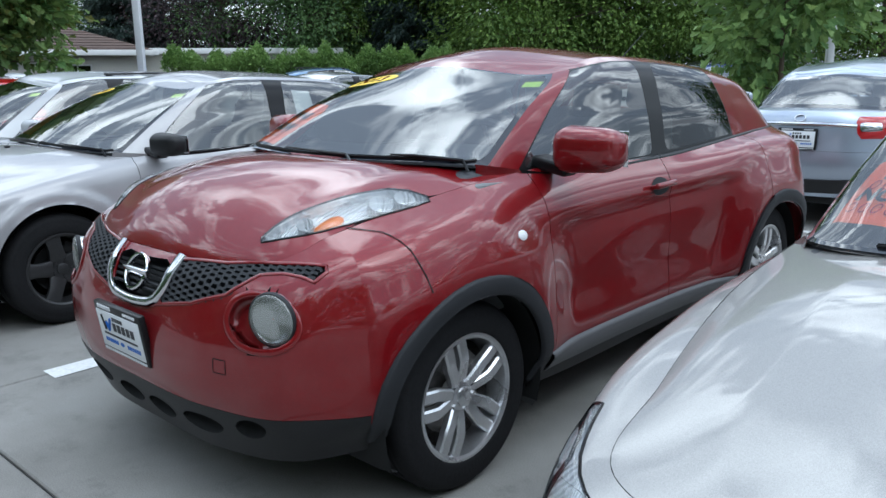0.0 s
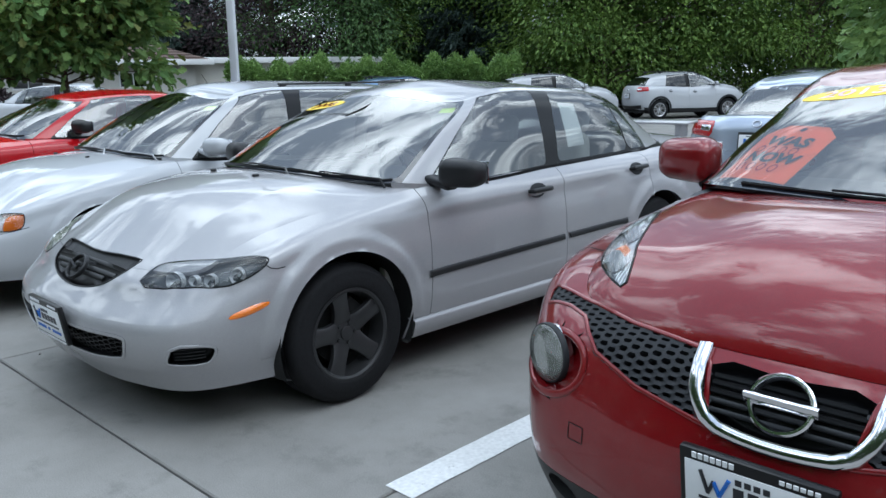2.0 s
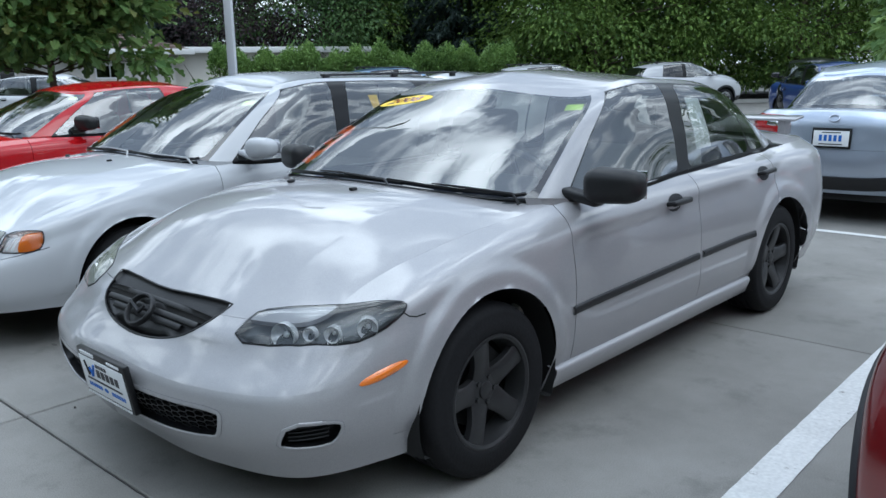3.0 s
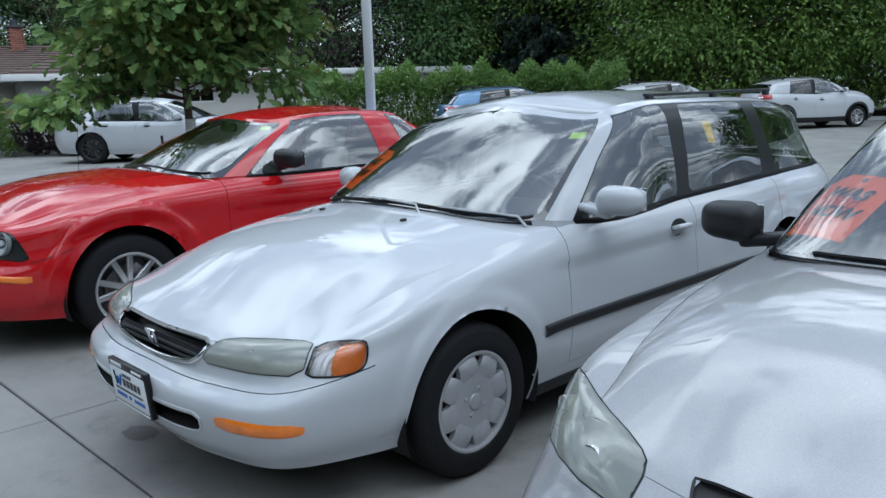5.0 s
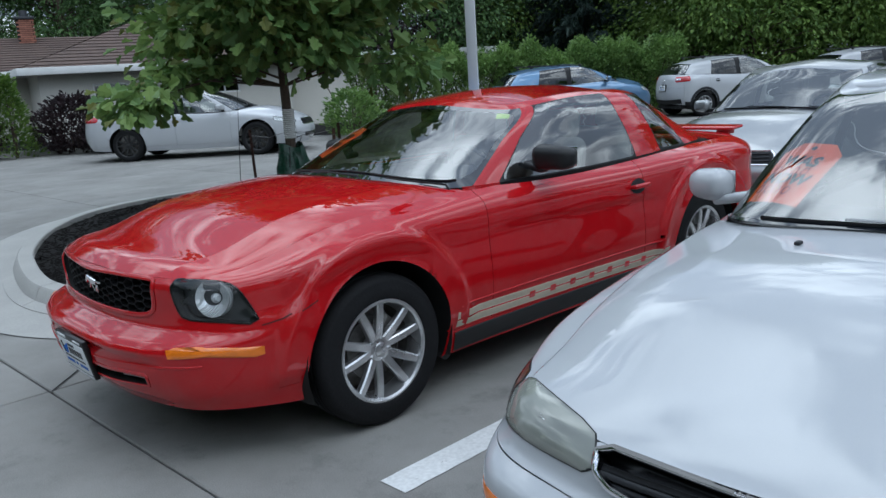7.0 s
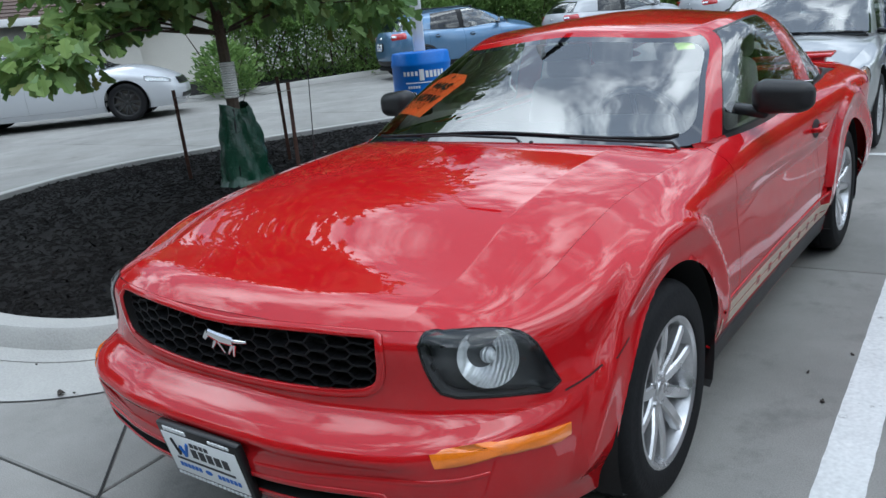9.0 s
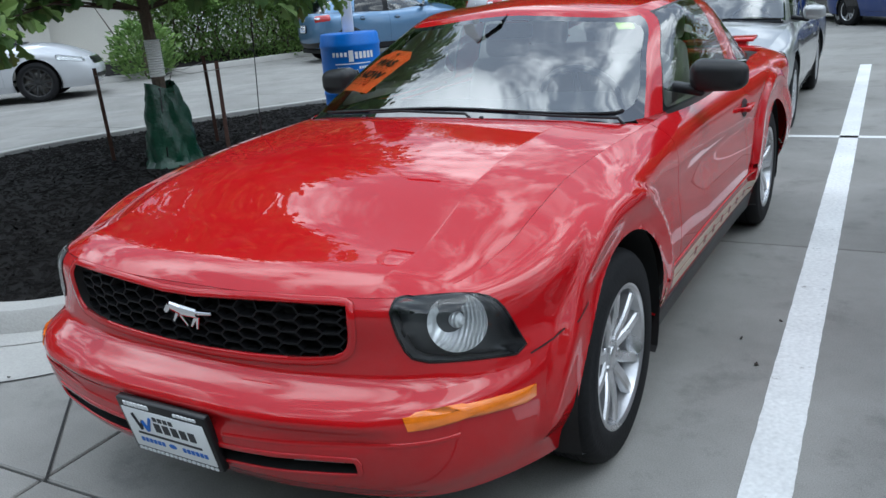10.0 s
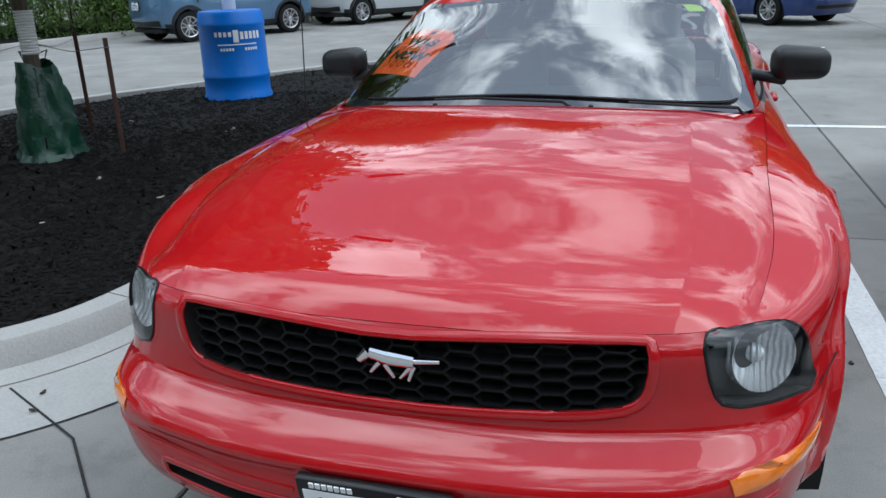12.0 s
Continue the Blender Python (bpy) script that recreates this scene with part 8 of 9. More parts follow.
# planting along the far side of the drive, before the house
for i, (a, d, r, h, kind) in enumerate(((69.5, 23.5, 0.9, 1.45, 0), (73.0, 23.5, 0.6, 2.1, 1), (67.5, 22.5, 0.6, 1.0, 0), (76, 23.5, 1.0, 1.3, 0), (79, 23, 1.0, 1.2, 0), (65.5, 24, 0.6, 0.9, 0), (82, 23, 1.0, 1.2, 0), (51.5, 20.6, 0.7, 1.15, 2), (86, 23, 1.0, 1.7, 0), (63.5, 23.0, 0.5, 0.9, 2))):
    x, y = ray_place(a, d + 1.6, 3.6, -2.1)
    if kind == 0:
        make_shrub("purple_shrub", "dark purple-leaved shrub in mulch", x, y, r, h, M_PURPLE, 40 + i, 3000)
    elif kind == 1:
        make_shrub("conifer_shrub", "small cone-shaped green conifer", x, y, r, h, M_GREEN, 40 + i, 2200, 0.12, True)
    else:
        make_shrub("green_shrub", "bushy green shrub by the drive", x, y, r, h, M_HEDGE, 40 + i)

# ---- kerbs and mulch ----
M_MULCH = plain("black_bark_mulch", (0.008, 0.007, 0.0065), 0.95, vary=0.6, scale=30, bump=0.8, spec=0.15)
M_KERB = plain("kerb_concrete", (0.36, 0.35, 0.33), 0.85, vary=0.14, scale=20, bump=0.3)
BED = [(-1.5, 1.5), (-1.5, 4.0), (-1.6, 7.6), (-2.3, 9.6), (-3.4, 9.9), (-4.7, 8.75), (-5.5, 7.25), (-6.3, 6.1), (-6.82, 4.7), (-7.18, 3.8), (-7.22, 2.85), (-6.93, 1.72), (-5.95, 0.78), (-4.7, 0.12), (-3.66, -0.17), (-2.9, -0.30), (-2.25, -0.20), (-1.85, 0.03), (-1.58, 0.5)]


def smooth_loop(pts, step):
    return [Vector((q[0], q[1], 0)) for q in dense([(x, y, 0) for x, y in pts], step, True, 3)]


def make_bed():
    loop = smooth_loop(BED, 0.12)
    n = len(loop)
    mid = sum(loop, Vector()) / n
    nor = []
    for i in range(n):
        t = (loop[(i + 1) % n] - loop[i - 1]).normalized()
        k = Vector((t.y, -t.x, 0))
        nor.append(k if k.dot(loop[i] - mid) > 0 else -k)
    kerb = tagged(new("kerb"), "pale concrete kerb round the mulch bed", "kerb", kind="structure")
    prof = [(0.0, -0.03), (0.0, 0.015), (-0.10, 0.035), (-0.135, 0.115), (-0.155, 0.135), (-0.275, 0.14), (-0.285, 0.13), (-0.29, -0.02)]
    # kerb stones cast in lengths of about three metres
    start, count = 0, 24
    while start < n:
        end = min(start + count, n)
        bm = bmesh.new()
        rows = []
        for i in range(start, end + 1):
            p, k = loop[i % n].copy(), nor[i % n]
            t = Vector((-k.y, k.x, 0))
            if i == start:
                p += (loop[(i + 1) % n] - p).normalized() * 0.004
            if i == end:
                p += (loop[(i - 1) % n] - p).normalized() * 0.004
            rows.append([bm.verts.new(p + k * (a + 0.0) + Vector((0, 0, h))) for a, h in prof])
        for a, b in zip(rows, rows[1:]):
            for j in range(len(prof) - 1):
                bm.faces.new((a[j], a[j + 1], b[j + 1], b[j]))
        bm.faces.new(rows[0]); bm.faces.new(rows[-1][::-1])
        part("kerb_stone", bm, M_KERB, kerb)
        start = end
    # gutter pan along the kerb, with a dark joint on its outer side
    for a0, b0, z, mat, nm in ((0.0, 0.40, 0.005, M_KERB, "gutter_pan"), (0.40, 0.408, 0.0045, M_JOINT, "gutter_joint")):
        gm = bmesh.new()
        va = [gm.verts.new(loop[i] + nor[i] * a0 + Vector((0, 0, z + (0.004 if a0 == 0 else 0)))) for i in range(n)]
        vb = [gm.verts.new(loop[i] + nor[i] * b0 + Vector((0, 0, z))) for i in range(n)]
        for i in range(n):
            gm.faces.new((va[i], va[(i + 1) % n], vb[(i + 1) % n], vb[i]))
        part(nm, gm, mat, kerb, smooth=False)
    gm = bmesh.new()
    diag = [Vector((-0.83, -0.78, 0.0055)), Vector((-1.38, -0.22, 0.0065)), Vector((-1.86, 0.03, 0.0095))]
    side = Vector((0.7, 0.7, 0)) * 0.005
    rails = [(gm.verts.new(q - side), gm.verts.new(q + side)) for q in diag]
    for a, b in zip(rails, rails[1:]):
        gm.faces.new((a[0], a[1], b[1], b[0]))
    part("slab_joint", gm, M_JOINT, kerb, smooth=False)
    # mulch: a low mound and its chips
    inner = [loop[i] - nor[i] * 0.285 for i in range(n)]
    bm = bmesh.new()
    rings = []
    for k in range(13):
        s = 1 - k / 12
        ring = []
        for q in inner:
            p = mid + (q - mid) * max(s, 0.01)
            z = 0.085 + 0.035 * (1 - s**3) + 0.03 * noise.noise(p * 1.6)
            ring.append(bm.verts.new((p.x, p.y, z)))
        rings.append(ring)
    for a, b in zip(rings, rings[1:]):
        for j in range(n):
            bm.faces.new((a[j], a[(j + 1) % n], b[(j + 1) % n], b[j]))
    bed = tagged(part("mulch_bed", bm, M_MULCH), "mound of black shredded bark mulch inside a kerb", "mulch bed", kind="structure")
    rng = np.random.default_rng(77)
    verts, faces = [], []
    for _ in range(17000):
        s = math.sqrt(rng.uniform(0, 1)) * 0.995
        i = rng.integers(n)
        q = inner[i].lerp(inner[(i + 1) % n], rng.uniform())
        p = mid + (q - mid) * s
        if p.y > 6.5 and rng.uniform() < 0.6:
            continue
        z = 0.088 + 0.035 * (1 - s**3) + 0.03 * noise.noise(p * 1.6)
        L, wd, a, tl = rng.uniform(0.018, 0.06), rng.uniform(0.005, 0.014), rng.uniform(0, 6.28), rng.normal(0, 0.35)
        dx, dy, dz = math.cos(a) * L, math.sin(a) * L, tl * L
        sx, sy = -math.sin(a) * wd, math.cos(a) * wd
        k = len(verts)
        verts += [(p.x - dx, p.y - dy, z - dz), (p.x + sx, p.y + sy, z + 0.002), (p.x + dx, p.y + dy, z + dz), (p.x - sx, p.y - sy, z + 0.002), (p.x, p.y, z + 0.012)]
        faces += [(k, k + 1, k + 4), (k + 1, k + 2, k + 4), (k + 2, k + 3, k + 4), (k + 3, k, k + 4)]
    chips = mesh_part("bark_chips", verts, faces, M_MULCH, None, smooth=False)
    tagged(chips, "loose black bark chips on the mulch bed", "bark chips", kind="stuff")


make_bed()


def far_bed():
    """The planted strip on the far side of the drive, with its kerb."""
    line = [Vector(q + (0,)) for q in ((-30.0, -2.0), (-24.0, 3.2), (-20.6, 5.9), (-17.5, 8.0), (-15.2, 9.6), (-14.0, 11.0), (-13.2, 12.9), (-12.6, 15.5), (-11.2, 18.5), (-9.0, 23.0), (-6.5, 28.0), (-1.0, 33.0), (14.0, 33.0))]
    bm, km = bmesh.new(), bmesh.new()
    rows, kr = [], []
    for i, p in enumerate(line):
        t = (line[min(i + 1, len(line) - 1)] - line[max(i - 1, 0)]).normalized()
        k = Vector((-t.y, t.x, 0))
        kr.append([km.verts.new(p + k * a + Vector((0, 0, h))) for a, h in ((0, -0.02), (0.02, 0.12), (0.04, 0.14), (0.16, 0.14), (0.18, 0.0))])
        rows.append([bm.verts.new(p + k * a + Vector((0, 0, h))) for a, h in ((0.17, 0.10), (1.2, 0.16), (3.2, 0.22), (7.0, 0.1))])
    for rr, b in ((rows, bm), (kr, km)):
        for a, c in zip(rr, rr[1:]):
            for j in range(len(a) - 1):
                b.faces.new((a[j], a[j + 1], c[j + 1], c[j]))
    tagged(part("far_kerb", km, M_KERB), "pale concrete kerb along the far side of the drive", "kerb", kind="structure")
    tagged(part("far_mulch_bed", bm, M_MULCH), "dark mulch strip under the hedge", "mulch bed", kind="structure")


far_bed()

# ---- things in the bed ----
M_POLE = plain("white_painted_steel", (0.74, 0.75, 0.78), 0.35, vary=0.05)
M_BLUEPL = plain("bright_blue_plastic", (0.012, 0.16, 0.62), 0.4, vary=0.12, scale=8, bump=0.05)
M_BAG = plain("green_tarpaulin", (0.008, 0.05, 0.027), 0.28, vary=0.35, scale=10, bump=0.5)
M_RUST = plain("rusty_steel", (0.075, 0.035, 0.024), 0.8, vary=0.5, scale=18, bump=0.3)
M_WRAP = plain("white_tree_guard", (0.72, 0.72, 0.70), 0.5, vary=0.06)


def make_pole(x, y, cover):
    root = tagged(new("light_pole"), "tall white steel light pole" + (" rising from a blue plastic base cover" if cover else ""), "light pole", "light poles")
    bm = bmesh.new()
    add_box(bm, (0, 0, 3.9), (0.135, 0.135, 7.2), 0.02, (0, 0, 38))
    part("post", bm, M_POLE, root)
    bm = bmesh.new()
    add_box(bm, (0.35, 0.1, 7.42), (0.75, 0.33, 0.09), 0.02, (0, 0, 16))
    add_rod(bm, (0, 0, 7.3), (0.15, 0.05, 7.42), 0.04)
    part("lamp_head", bm, M_GREYPL, root, "dark flat lamp head")
    if cover:
        bm = bmesh.new()
        add_lathe(bm, [(r_ * 0.9, h_) for r_, h_ in ((0.42, 0.0), (0.425, 0.05), (0.405, 0.08), (0.405, 0.24), (0.414, 0.26), (0.414, 0.29), (0.403, 0.31), (0.40, 0.80), (0.408, 0.82), (0.408, 0.85), (0.398, 0.87), (0.392, 0.94), (0.375, 0.97), (0.10, 0.98))], 48, "Z")
        part("base_cover", bm, M_BLUEPL, root, "bright blue plastic drum cover")
        # the dealer's printing, as bars round the drum
        bm = bmesh.new()
        def bar(a, z, wa, h):
            n = max(2, int(wa / 4))
            lo = [bm.verts.new((0.366 * math.cos(radians(a + wa * i / n)), 0.366 * math.sin(radians(a + wa * i / n)), z)) for i in range(n + 1)]
            hi = [bm.verts.new((0.365 * math.cos(radians(a + wa * i / n)), 0.365 * math.sin(radians(a + wa * i / n)), z + h)) for i in range(n + 1)]
            for i in range(n):
                bm.faces.new((lo[i], lo[i + 1], hi[i + 1], hi[i]))
        for i in range(4):
            bar(-92 + i * 8, 0.71, 5, 0.05)
        for i in range(5):
            bar(-48 + i * 8, 0.68, 5.5, 0.08)
        bar(-60, 0.65, 9, 0.13)
        bar(-88, 0.62, 70, 0.012)
        for i in range(5):
            bar(-84 + i * 5, 0.56, 3.6, 0.03)
            bar(-42 + i * 5, 0.56, 3.6, 0.03)
        part("print", bm, M_PAPER, root, "white printed bars", smooth=False)
    else:
        bm = bmesh.new()
        add_lathe(bm, [(0.26, 0.0), (0.26, 0.7), (0.24, 0.74), (0.05, 0.74)], 32, "Z")
        part("footing", bm, M_KERB, root, "round concrete footing")
    root.matrix_world = pose(x, y, 0.09 if cover else 0.0)


make_pole(-4.2, 6.25, True)
make_pole(5.74, 15.4, False)


def make_watering_bag(x, y):
    root = tagged(new("tree_watering_bag"), "dark green plastic watering bag zipped round a young trunk", "watering bag")
    bm = bmesh.new()
    rows = []
    for k in range(17):
        u = k / 16
        ring = []
        for i in range(44):
            a = 2 * math.pi * i / 44
            r = 0.20 * (1 - 0.52 * u**1.4) + 0.024 * math.sin(3 * a + 2 * u) + 0.014 * math.sin(7 * a + 9 * u) * (1 - u) + 0.035 * abs(noise.noise(Vector((math.cos(a) * 2.4, math.sin(a) * 2.4, u * 4)))) + 0.02 * abs(noise.noise(Vector((math.cos(a) * 6, math.sin(a) * 6, u * 9))))
            if k == 0:
                r *= 1.12
            ring.append(bm.verts.new((r * math.cos(a) * 1.12, r * math.sin(a), 0.01 + 0.74 * u + 0.03 * math.sin(2 * a) * u)))
        rows.append(ring)
    for a, b in zip(rows, rows[1:]):
        for i in range(44):
            bm.faces.new((a[i], a[(i + 1) % 44], b[(i + 1) % 44], b[i]))
    part("bag", bm, M_BAG, root)
    bm = bmesh.new()
    add_box(bm, (0.02, -0.15, 0.42), (0.02, 0.012, 0.62), 0.004, (-11, 0, 0))
    part("zip", bm, M_TRIM, root, "black zip")
    bm = bmesh.new()
    for a in (40, 140):
        c, s = math.cos(radians(a)), math.sin(radians(a))
        limb(bm, [(0.09 * c, 0.09 * s, 0.74), (0.13 * c, 0.13 * s, 0.84), (0.05 * c, 0.05 * s, 0.82)], 0.009, 0.009, 6)
    part("strap", bm, M_TRIM, root, "black webbing loops")
    root.matrix_world = pose(x, y, 0.10, 0, 0, 30)
    bm = bmesh.new()
    prof = []
    for k in range(15):
        z = 0.86 + k * 0.022
        prof += [(0.062, z), (0.07, z + 0.008), (0.07, z + 0.014), (0.062, z + 0.02)]
    add_lathe(bm, prof, 24, "Z")
    o = part("trunk_guard", bm, M_WRAP, oak, "white ribbed plastic trunk guard")


make_watering_bag(-4.25, 3.2)


def make_stake(x, y, h, tilt):
    root = new("tree_stake")
    bm = bmesh.new()
    add_box(bm, (0, 0, h / 2), (0.036, 0.006, h), 0.001)
    add_box(bm, (0.0, 0.015, h / 2), (0.006, 0.03, h), 0.001)
    for k in range(9):
        add_box(bm, (0, -0.006, h * (0.2 + 0.085 * k)), (0.018, 0.012, 0.012), 0.002)
    ob = part("tree_stake", bm, M_RUST)
    bpy.data.objects.remove(root)
    tagged(ob, "rusty steel fence stake guying the young oak", "stake", "tree stakes")
    ob.matrix_world = pose(x, y, 0.07, tilt, 0, 35)


for sx, sy, stl in ((-5.03, 3.18, 3), (-3.69, 3.36, -5), (-4.62, 4.2, 4)):
    make_stake(sx, sy, 0.95, stl)
bm = bmesh.new()
for a, b in (((-5.03, 3.14, 0.95), (-4.25, 3.18, 1.0)), ((-3.69, 3.41, 0.95), (-4.23, 3.2, 1.0)), ((-4.62, 4.16, 0.95), (-4.27, 3.24, 1.0))):
    m = tuple((p + q) / 2 - (0.05 if i == 2 else 0) for i, (p, q) in enumerate(zip(a, b)))
    limb(bm, [a, m, b], 0.003, 0.003, 5)
tagged(part("guy_wire", bm, M_STEEL), "thin wires tying the young oak to its stakes", "wire")

# ---- house behind the drive ----
M_WALL = plain("cream_painted_siding", (0.62, 0.60, 0.55), 0.8, vary=0.08, scale=6, bump=0.1)
M_ROOF = plain("brown_asphalt_shingles", (0.11, 0.075, 0.062), 0.95, vary=0.3, scale=14, bump=0.5)
M_BRICK = plain("red_chimney_brick", (0.30, 0.13, 0.09), 0.9, vary=0.25, scale=22, bump=0.3, object_vary=0.7)
M_FASCIA = plain("white_fascia", (0.75, 0.75, 0.74), 0.6, vary=0.06)


def house_wall(bm, x0, x1, y, z1, wins):
    """A front wall from x0 to x1 with real window openings (xa, xb, za, zb)."""
    xs = sorted({x0, x1, *[w[0] for w in wins], *[w[1] for w in wins]})
    for xa, xb in zip(xs, xs[1:]):
        hole = [w for w in wins if w[0] <= xa + 1e-6 and w[1] >= xb - 1e-6]
        for za, zb in ([(0, hole[0][2]), (hole[0][3], z1)] if hole else [(0, z1)]):
            add_box(bm, ((xa + xb) / 2, y + 0.1, (za + zb) / 2), (xb - xa, 0.2, zb - za))


def make_house():
    root = tagged(new("house"), "low cream bungalow with brown hipped roofs and white eaves", "house")
    wing = [(1.55, 2.65, 1.38, 1.92), (5.3, 6.4, 1.38, 1.92)]
    main = [(-12.0, -10.4, 1.0, 1.9), (-7.2, -5.6, 1.0, 1.9), (-2.6, -1.2, 1.0, 1.9)]
    bm = bmesh.new()
    house_wall(bm, 0.0, 8.3, 0.0, 2.3, wing)
    house_wall(bm, -15.0, 0.0, 2.6, 2.3, main)
    for x, y0, y1 in ((0.1, 0.2, 2.6), (8.2, 0.2, 9.0), (-14.9, 2.8, 9.0)):
        add_box(bm, (x, (y0 + y1) / 2, 1.15), (0.2, y1 - y0, 2.3))
    add_box(bm, (-3.35, 9.1, 1.15), (23.3, 0.2, 2.3))
    part("wall", bm, M_WALL, root, smooth=False)
    for y, wins in ((0.0, wing), (2.6, main)):
        for x0, x1, z0, z1 in wins:
            bm = bmesh.new()
            cx, cz = (x0 + x1) / 2, (z0 + z1) / 2
            for px, pz, sx, sz in ((cx, z0 + 0.03, x1 - x0, 0.06), (cx, z1 - 0.03, x1 - x0, 0.06), (x0 + 0.03, cz, 0.06, z1 - z0), (x1 - 0.03, cz, 0.06, z1 - z0), (cx, cz, 0.04, z1 - z0)):
                add_box(bm, (px, y + 0.06, pz), (sx, 0.08, sz), 0.005)
            wf = part("window", bm, M_FASCIA, root, "white framed window")
            bm = bmesh.new()
            add_box(bm, (cx, y + 0.085, cz), (x1 - x0 - 0.1, 0.01, z1 - z0 - 0.1))
            part("pane", bm, M_DKGLASS, wf)
            # dark sheet behind the pane stands in for the unlit room
            bm = bmesh.new()
            add_box(bm, (cx, y + 0.17, cz), (x1 - x0, 0.02, z1 - z0 + 0.1))
            part("blind", bm, M_DASH, wf)
    # hipped roofs with courses of shingles
    for cx, w, d, cy, ridge in ((-4.4, 22.4, 7.8, 5.9, 1.35), (4.15, 9.5, 10.2, 4.5, 1.75)):
        bm = bmesh.new()
        lev = 15
        rings = []
        hip = min(w, d) / 2 * 0.98
        for k in range(lev + 1):
            u = k / lev
            for dz in ((0.0, 0.02) if k < lev else (0.0,)):
                x1, y1 = w / 2 - hip * u + (0.02 if dz else 0), d / 2 - hip * u + (0.02 if dz else 0)
                z = 2.42 + ridge * u + dz
                rings.append([bm.verts.new((cx + sx * max(x1, 0.02), cy + sy * max(y1, 0.02), z)) for sx, sy in ((-1, -1), (1, -1), (1, 1), (-1, 1))])
        for a, b in zip(rings, rings[1:]):
            for i in range(4):
                bm.faces.new((a[i], a[(i + 1) % 4], b[(i + 1) % 4], b[i]))
        part("roof", bm, M_ROOF, root, smooth=False)
        bm = bmesh.new()
        for sy in (-1, 1):
            add_box(bm, (cx, cy + sy * d / 2, 2.36), (w + 0.04, 0.06, 0.22), 0.01)
        for sx in (-1, 1):
            add_box(bm, (cx + sx * w / 2, cy, 2.36), (0.06, d - 0.06, 0.22), 0.01)
        part("eave_board", bm, M_FASCIA, root)
    bm = bmesh.new()
    add_box(bm, (0.5, 5.4, 3.75), (0.5, 0.5, 1.3), 0.0)
    ch = part("chimney", bm, M_JOINT, root, "red brick chimney with a dark cap")
    bmk = bmesh.new()
    add_box(bmk, (0, 0, 0), (0.165, 0.02, 0.06), 0.003, seg=1)
    brick_me = bpy.data.meshes.new("brick")
    bmk.to_mesh(brick_me); bmk.free()
    brick_me.materials.append(M_BRICK)
    for r in range(14):
        for k in range(3):
            for tz in (0, 90):
                o = new("brick", brick_me)
                off = (k - 1) * 0.17 + (0.04 if r % 2 else -0.04)
                o.matrix_local = pose(0.5 + (off if tz == 0 else 0.252), 5.4 + (-0.252 if tz == 0 else off), 3.42 + r * 0.07, 0, 0, tz)
                o.parent = ch
    bm = bmesh.new()
    add_box(bm, (0.5, 5.4, 4.43), (0.62, 0.62, 0.08), 0.01)
    add_rod(bm, (0.5, 5.4, 4.45), (0.5, 5.4, 4.7), 0.14, 0.14, 14)
    part("chimney_cap", bm, M_DASH, root)
    root.matrix_world = pose(-23.3, 7.1, 0, 0, 0, 78)


make_house()


def make_shed():
    root = tagged(new("flat_roofed_annex"), "white flat-roofed building with a broad white fascia", "building")
    bm = bmesh.new()
    add_box(bm, (0, 3, 0.7), (9.0, 6, 2.4), 0.0)
    part("wall", bm, M_WALL, root, smooth=False)
    bm = bmesh.new()
    add_box(bm, (0, 3, 2.0), (9.8, 6.9, 0.24), 0.02)
    part("roof", bm, M_FASCIA, root)
    bm = bmesh.new()
    add_box(bm, (2.4, -0.01, 0.75), (3.4, 0.04, 1.5), 0.0)
    for k in range(4):
        add_box(bm, (2.4, -0.035, 0.22 + 0.37 * k), (3.3, 0.03, 0.33), 0.01)
    part("garage_door", bm, M_FASCIA, root, "white sectional garage door")
    root.matrix_world = pose(-21.0, 19.6, 0.45, 0, 0, 70)


make_shed()


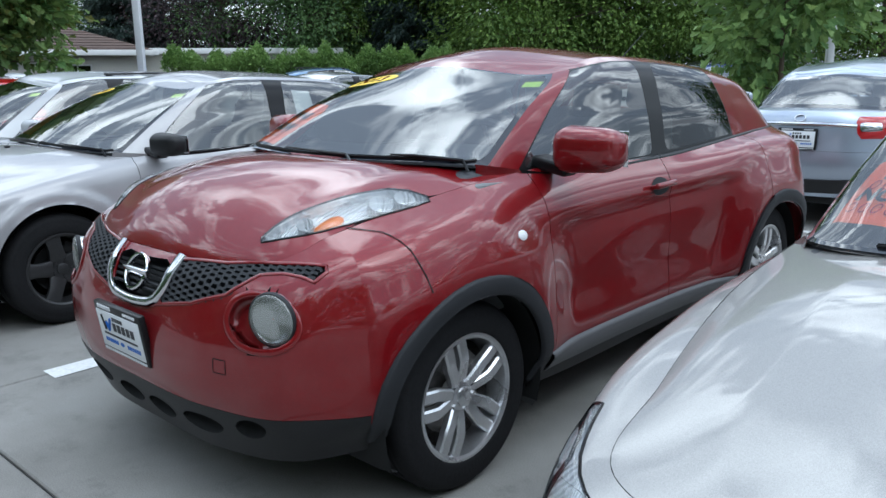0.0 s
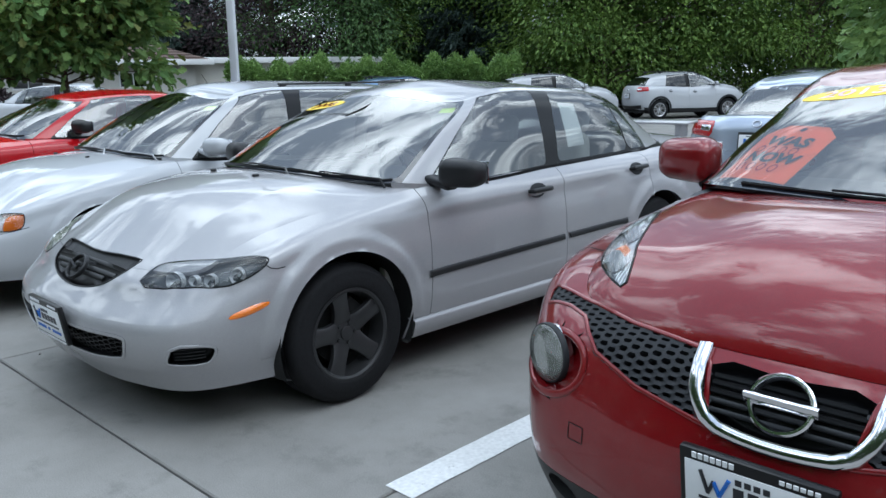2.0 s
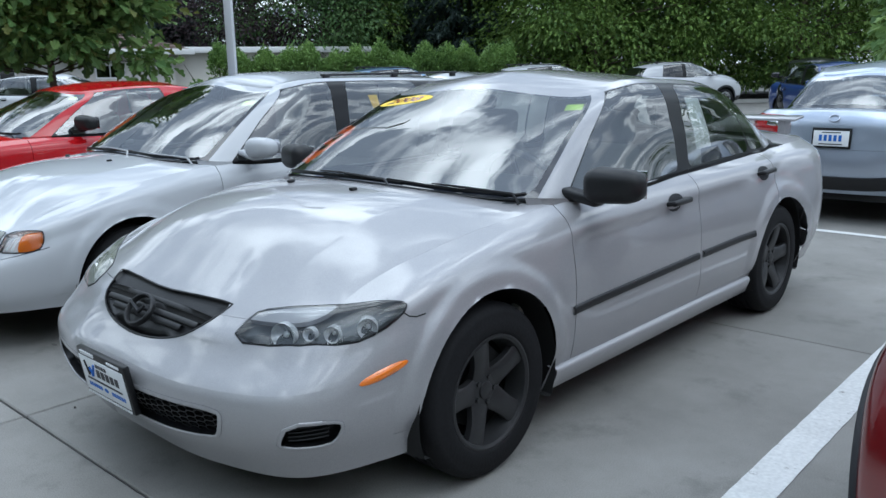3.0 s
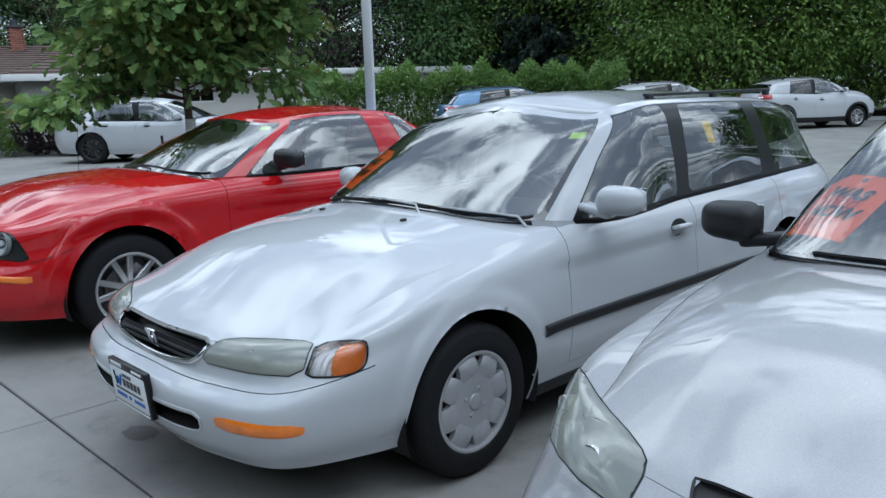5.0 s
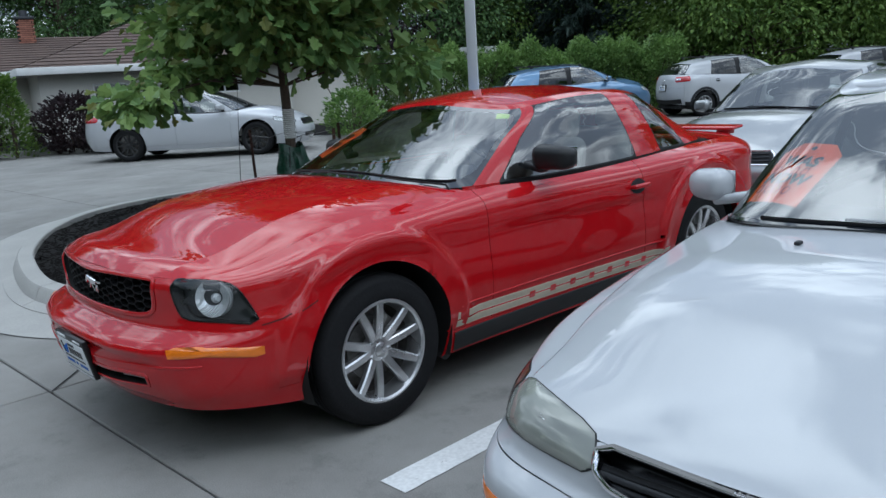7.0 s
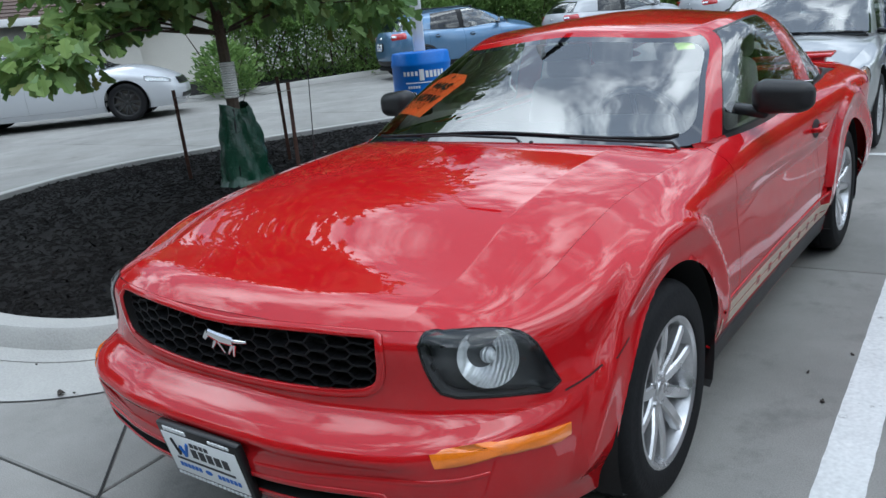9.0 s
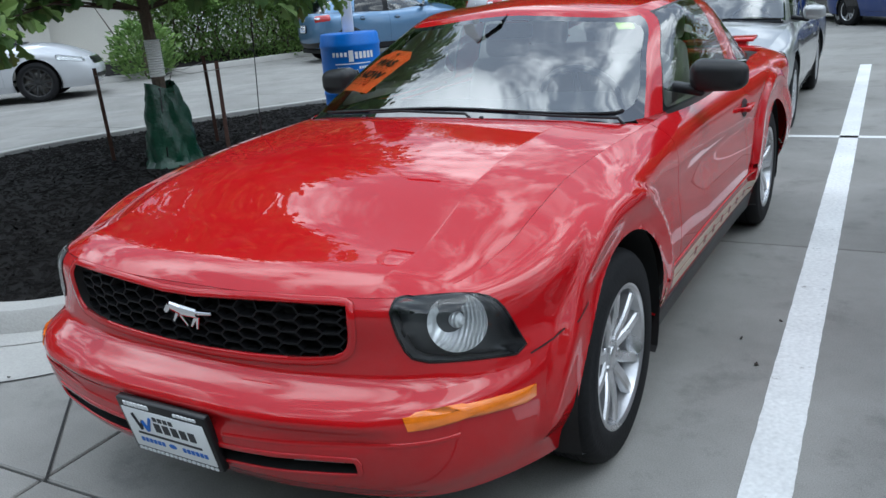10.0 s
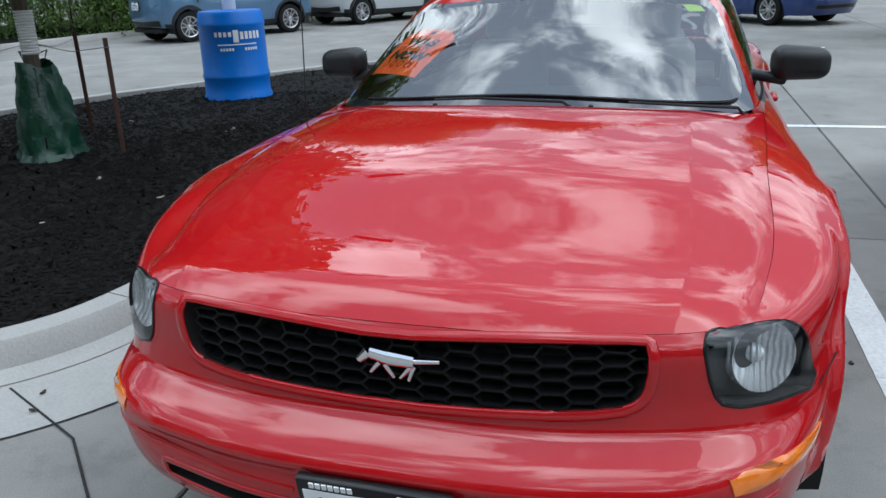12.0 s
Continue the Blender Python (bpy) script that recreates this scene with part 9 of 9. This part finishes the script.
# ---- litter ----
def make_scrap(name, label, x, y, z, size, mat, seed):
    """A curled scrap of leaf or bark."""
    rng = random.Random(seed)
    b = bmesh.new()
    ring = []
    for i in range(11):
        a = 2 * math.pi * i / 11
        r = size * rng.uniform(0.55, 1.1)
        ring.append((r * math.cos(a), 0.5 * r * math.sin(a), 0.004 + 0.25 * size * math.cos(a) ** 2 * rng.uniform(0.5, 1)))
    top = [b.verts.new(q) for q in ring]
    low = [b.verts.new((q[0], q[1], q[2] - 0.003)) for q in ring]
    c1, c2 = b.verts.new((0, 0, 0.005)), b.verts.new((0, 0, 0.001))
    for i in range(11):
        j = (i + 1) % 11
        b.faces.new((c1, top[i], top[j])); b.faces.new((c2, low[j], low[i])); b.faces.new((top[i], low[i], low[j], top[j]))
    o = part(name, b, mat, None, smooth=False)
    o.matrix_world = pose(x, y, z, 0, 0, rng.uniform(0, 360))
    tagged(o, label, "litter", "litter on the ground")


M_DEAD = plain("withered_leaf", (0.03, 0.022, 0.016), 0.9, vary=0.4, scale=60)
M_STRAW = plain("pale_dry_scrap", (0.42, 0.38, 0.31), 0.9, vary=0.3, scale=60)
for i, (x, y, r) in enumerate(((1.23, 0.84, 0.018), (1.14, 1.07, 0.012), (1.27, 1.3, 0.012), (-1.76, -0.34, 0.035), (-2.21, -0.19, 0.012), (3.82, 1.26, 0.016), (-1.7, 0.02, 0.016), (-1.64, -0.1, 0.02), (-1.7, -0.31, 0.012), (4.6, -0.6, 0.012), (6.9, -0.9, 0.014), (2.1, 0.9, 0.014))):
    make_scrap("leaf_scrap", "small dark withered leaf scrap on the concrete", x, y, 0.012 if x < -1.6 else 0.002, r, M_DEAD, 300 + i)
for i, (x, y, r) in enumerate(((-3.26, 4.3, 0.075), (-3.34, 2.57, 0.04), (-4.52, 4.68, 0.035), (-3.95, 5.0, 0.03), (-2.6, 2.2, 0.03), (-3.0, 1.6, 0.02))):
    make_scrap("pale_scrap", "pale dry scrap lying on the black mulch", x, y, 0.115, r, M_STRAW, 330 + i)

# ---- paving, last ----
lay_slabs()
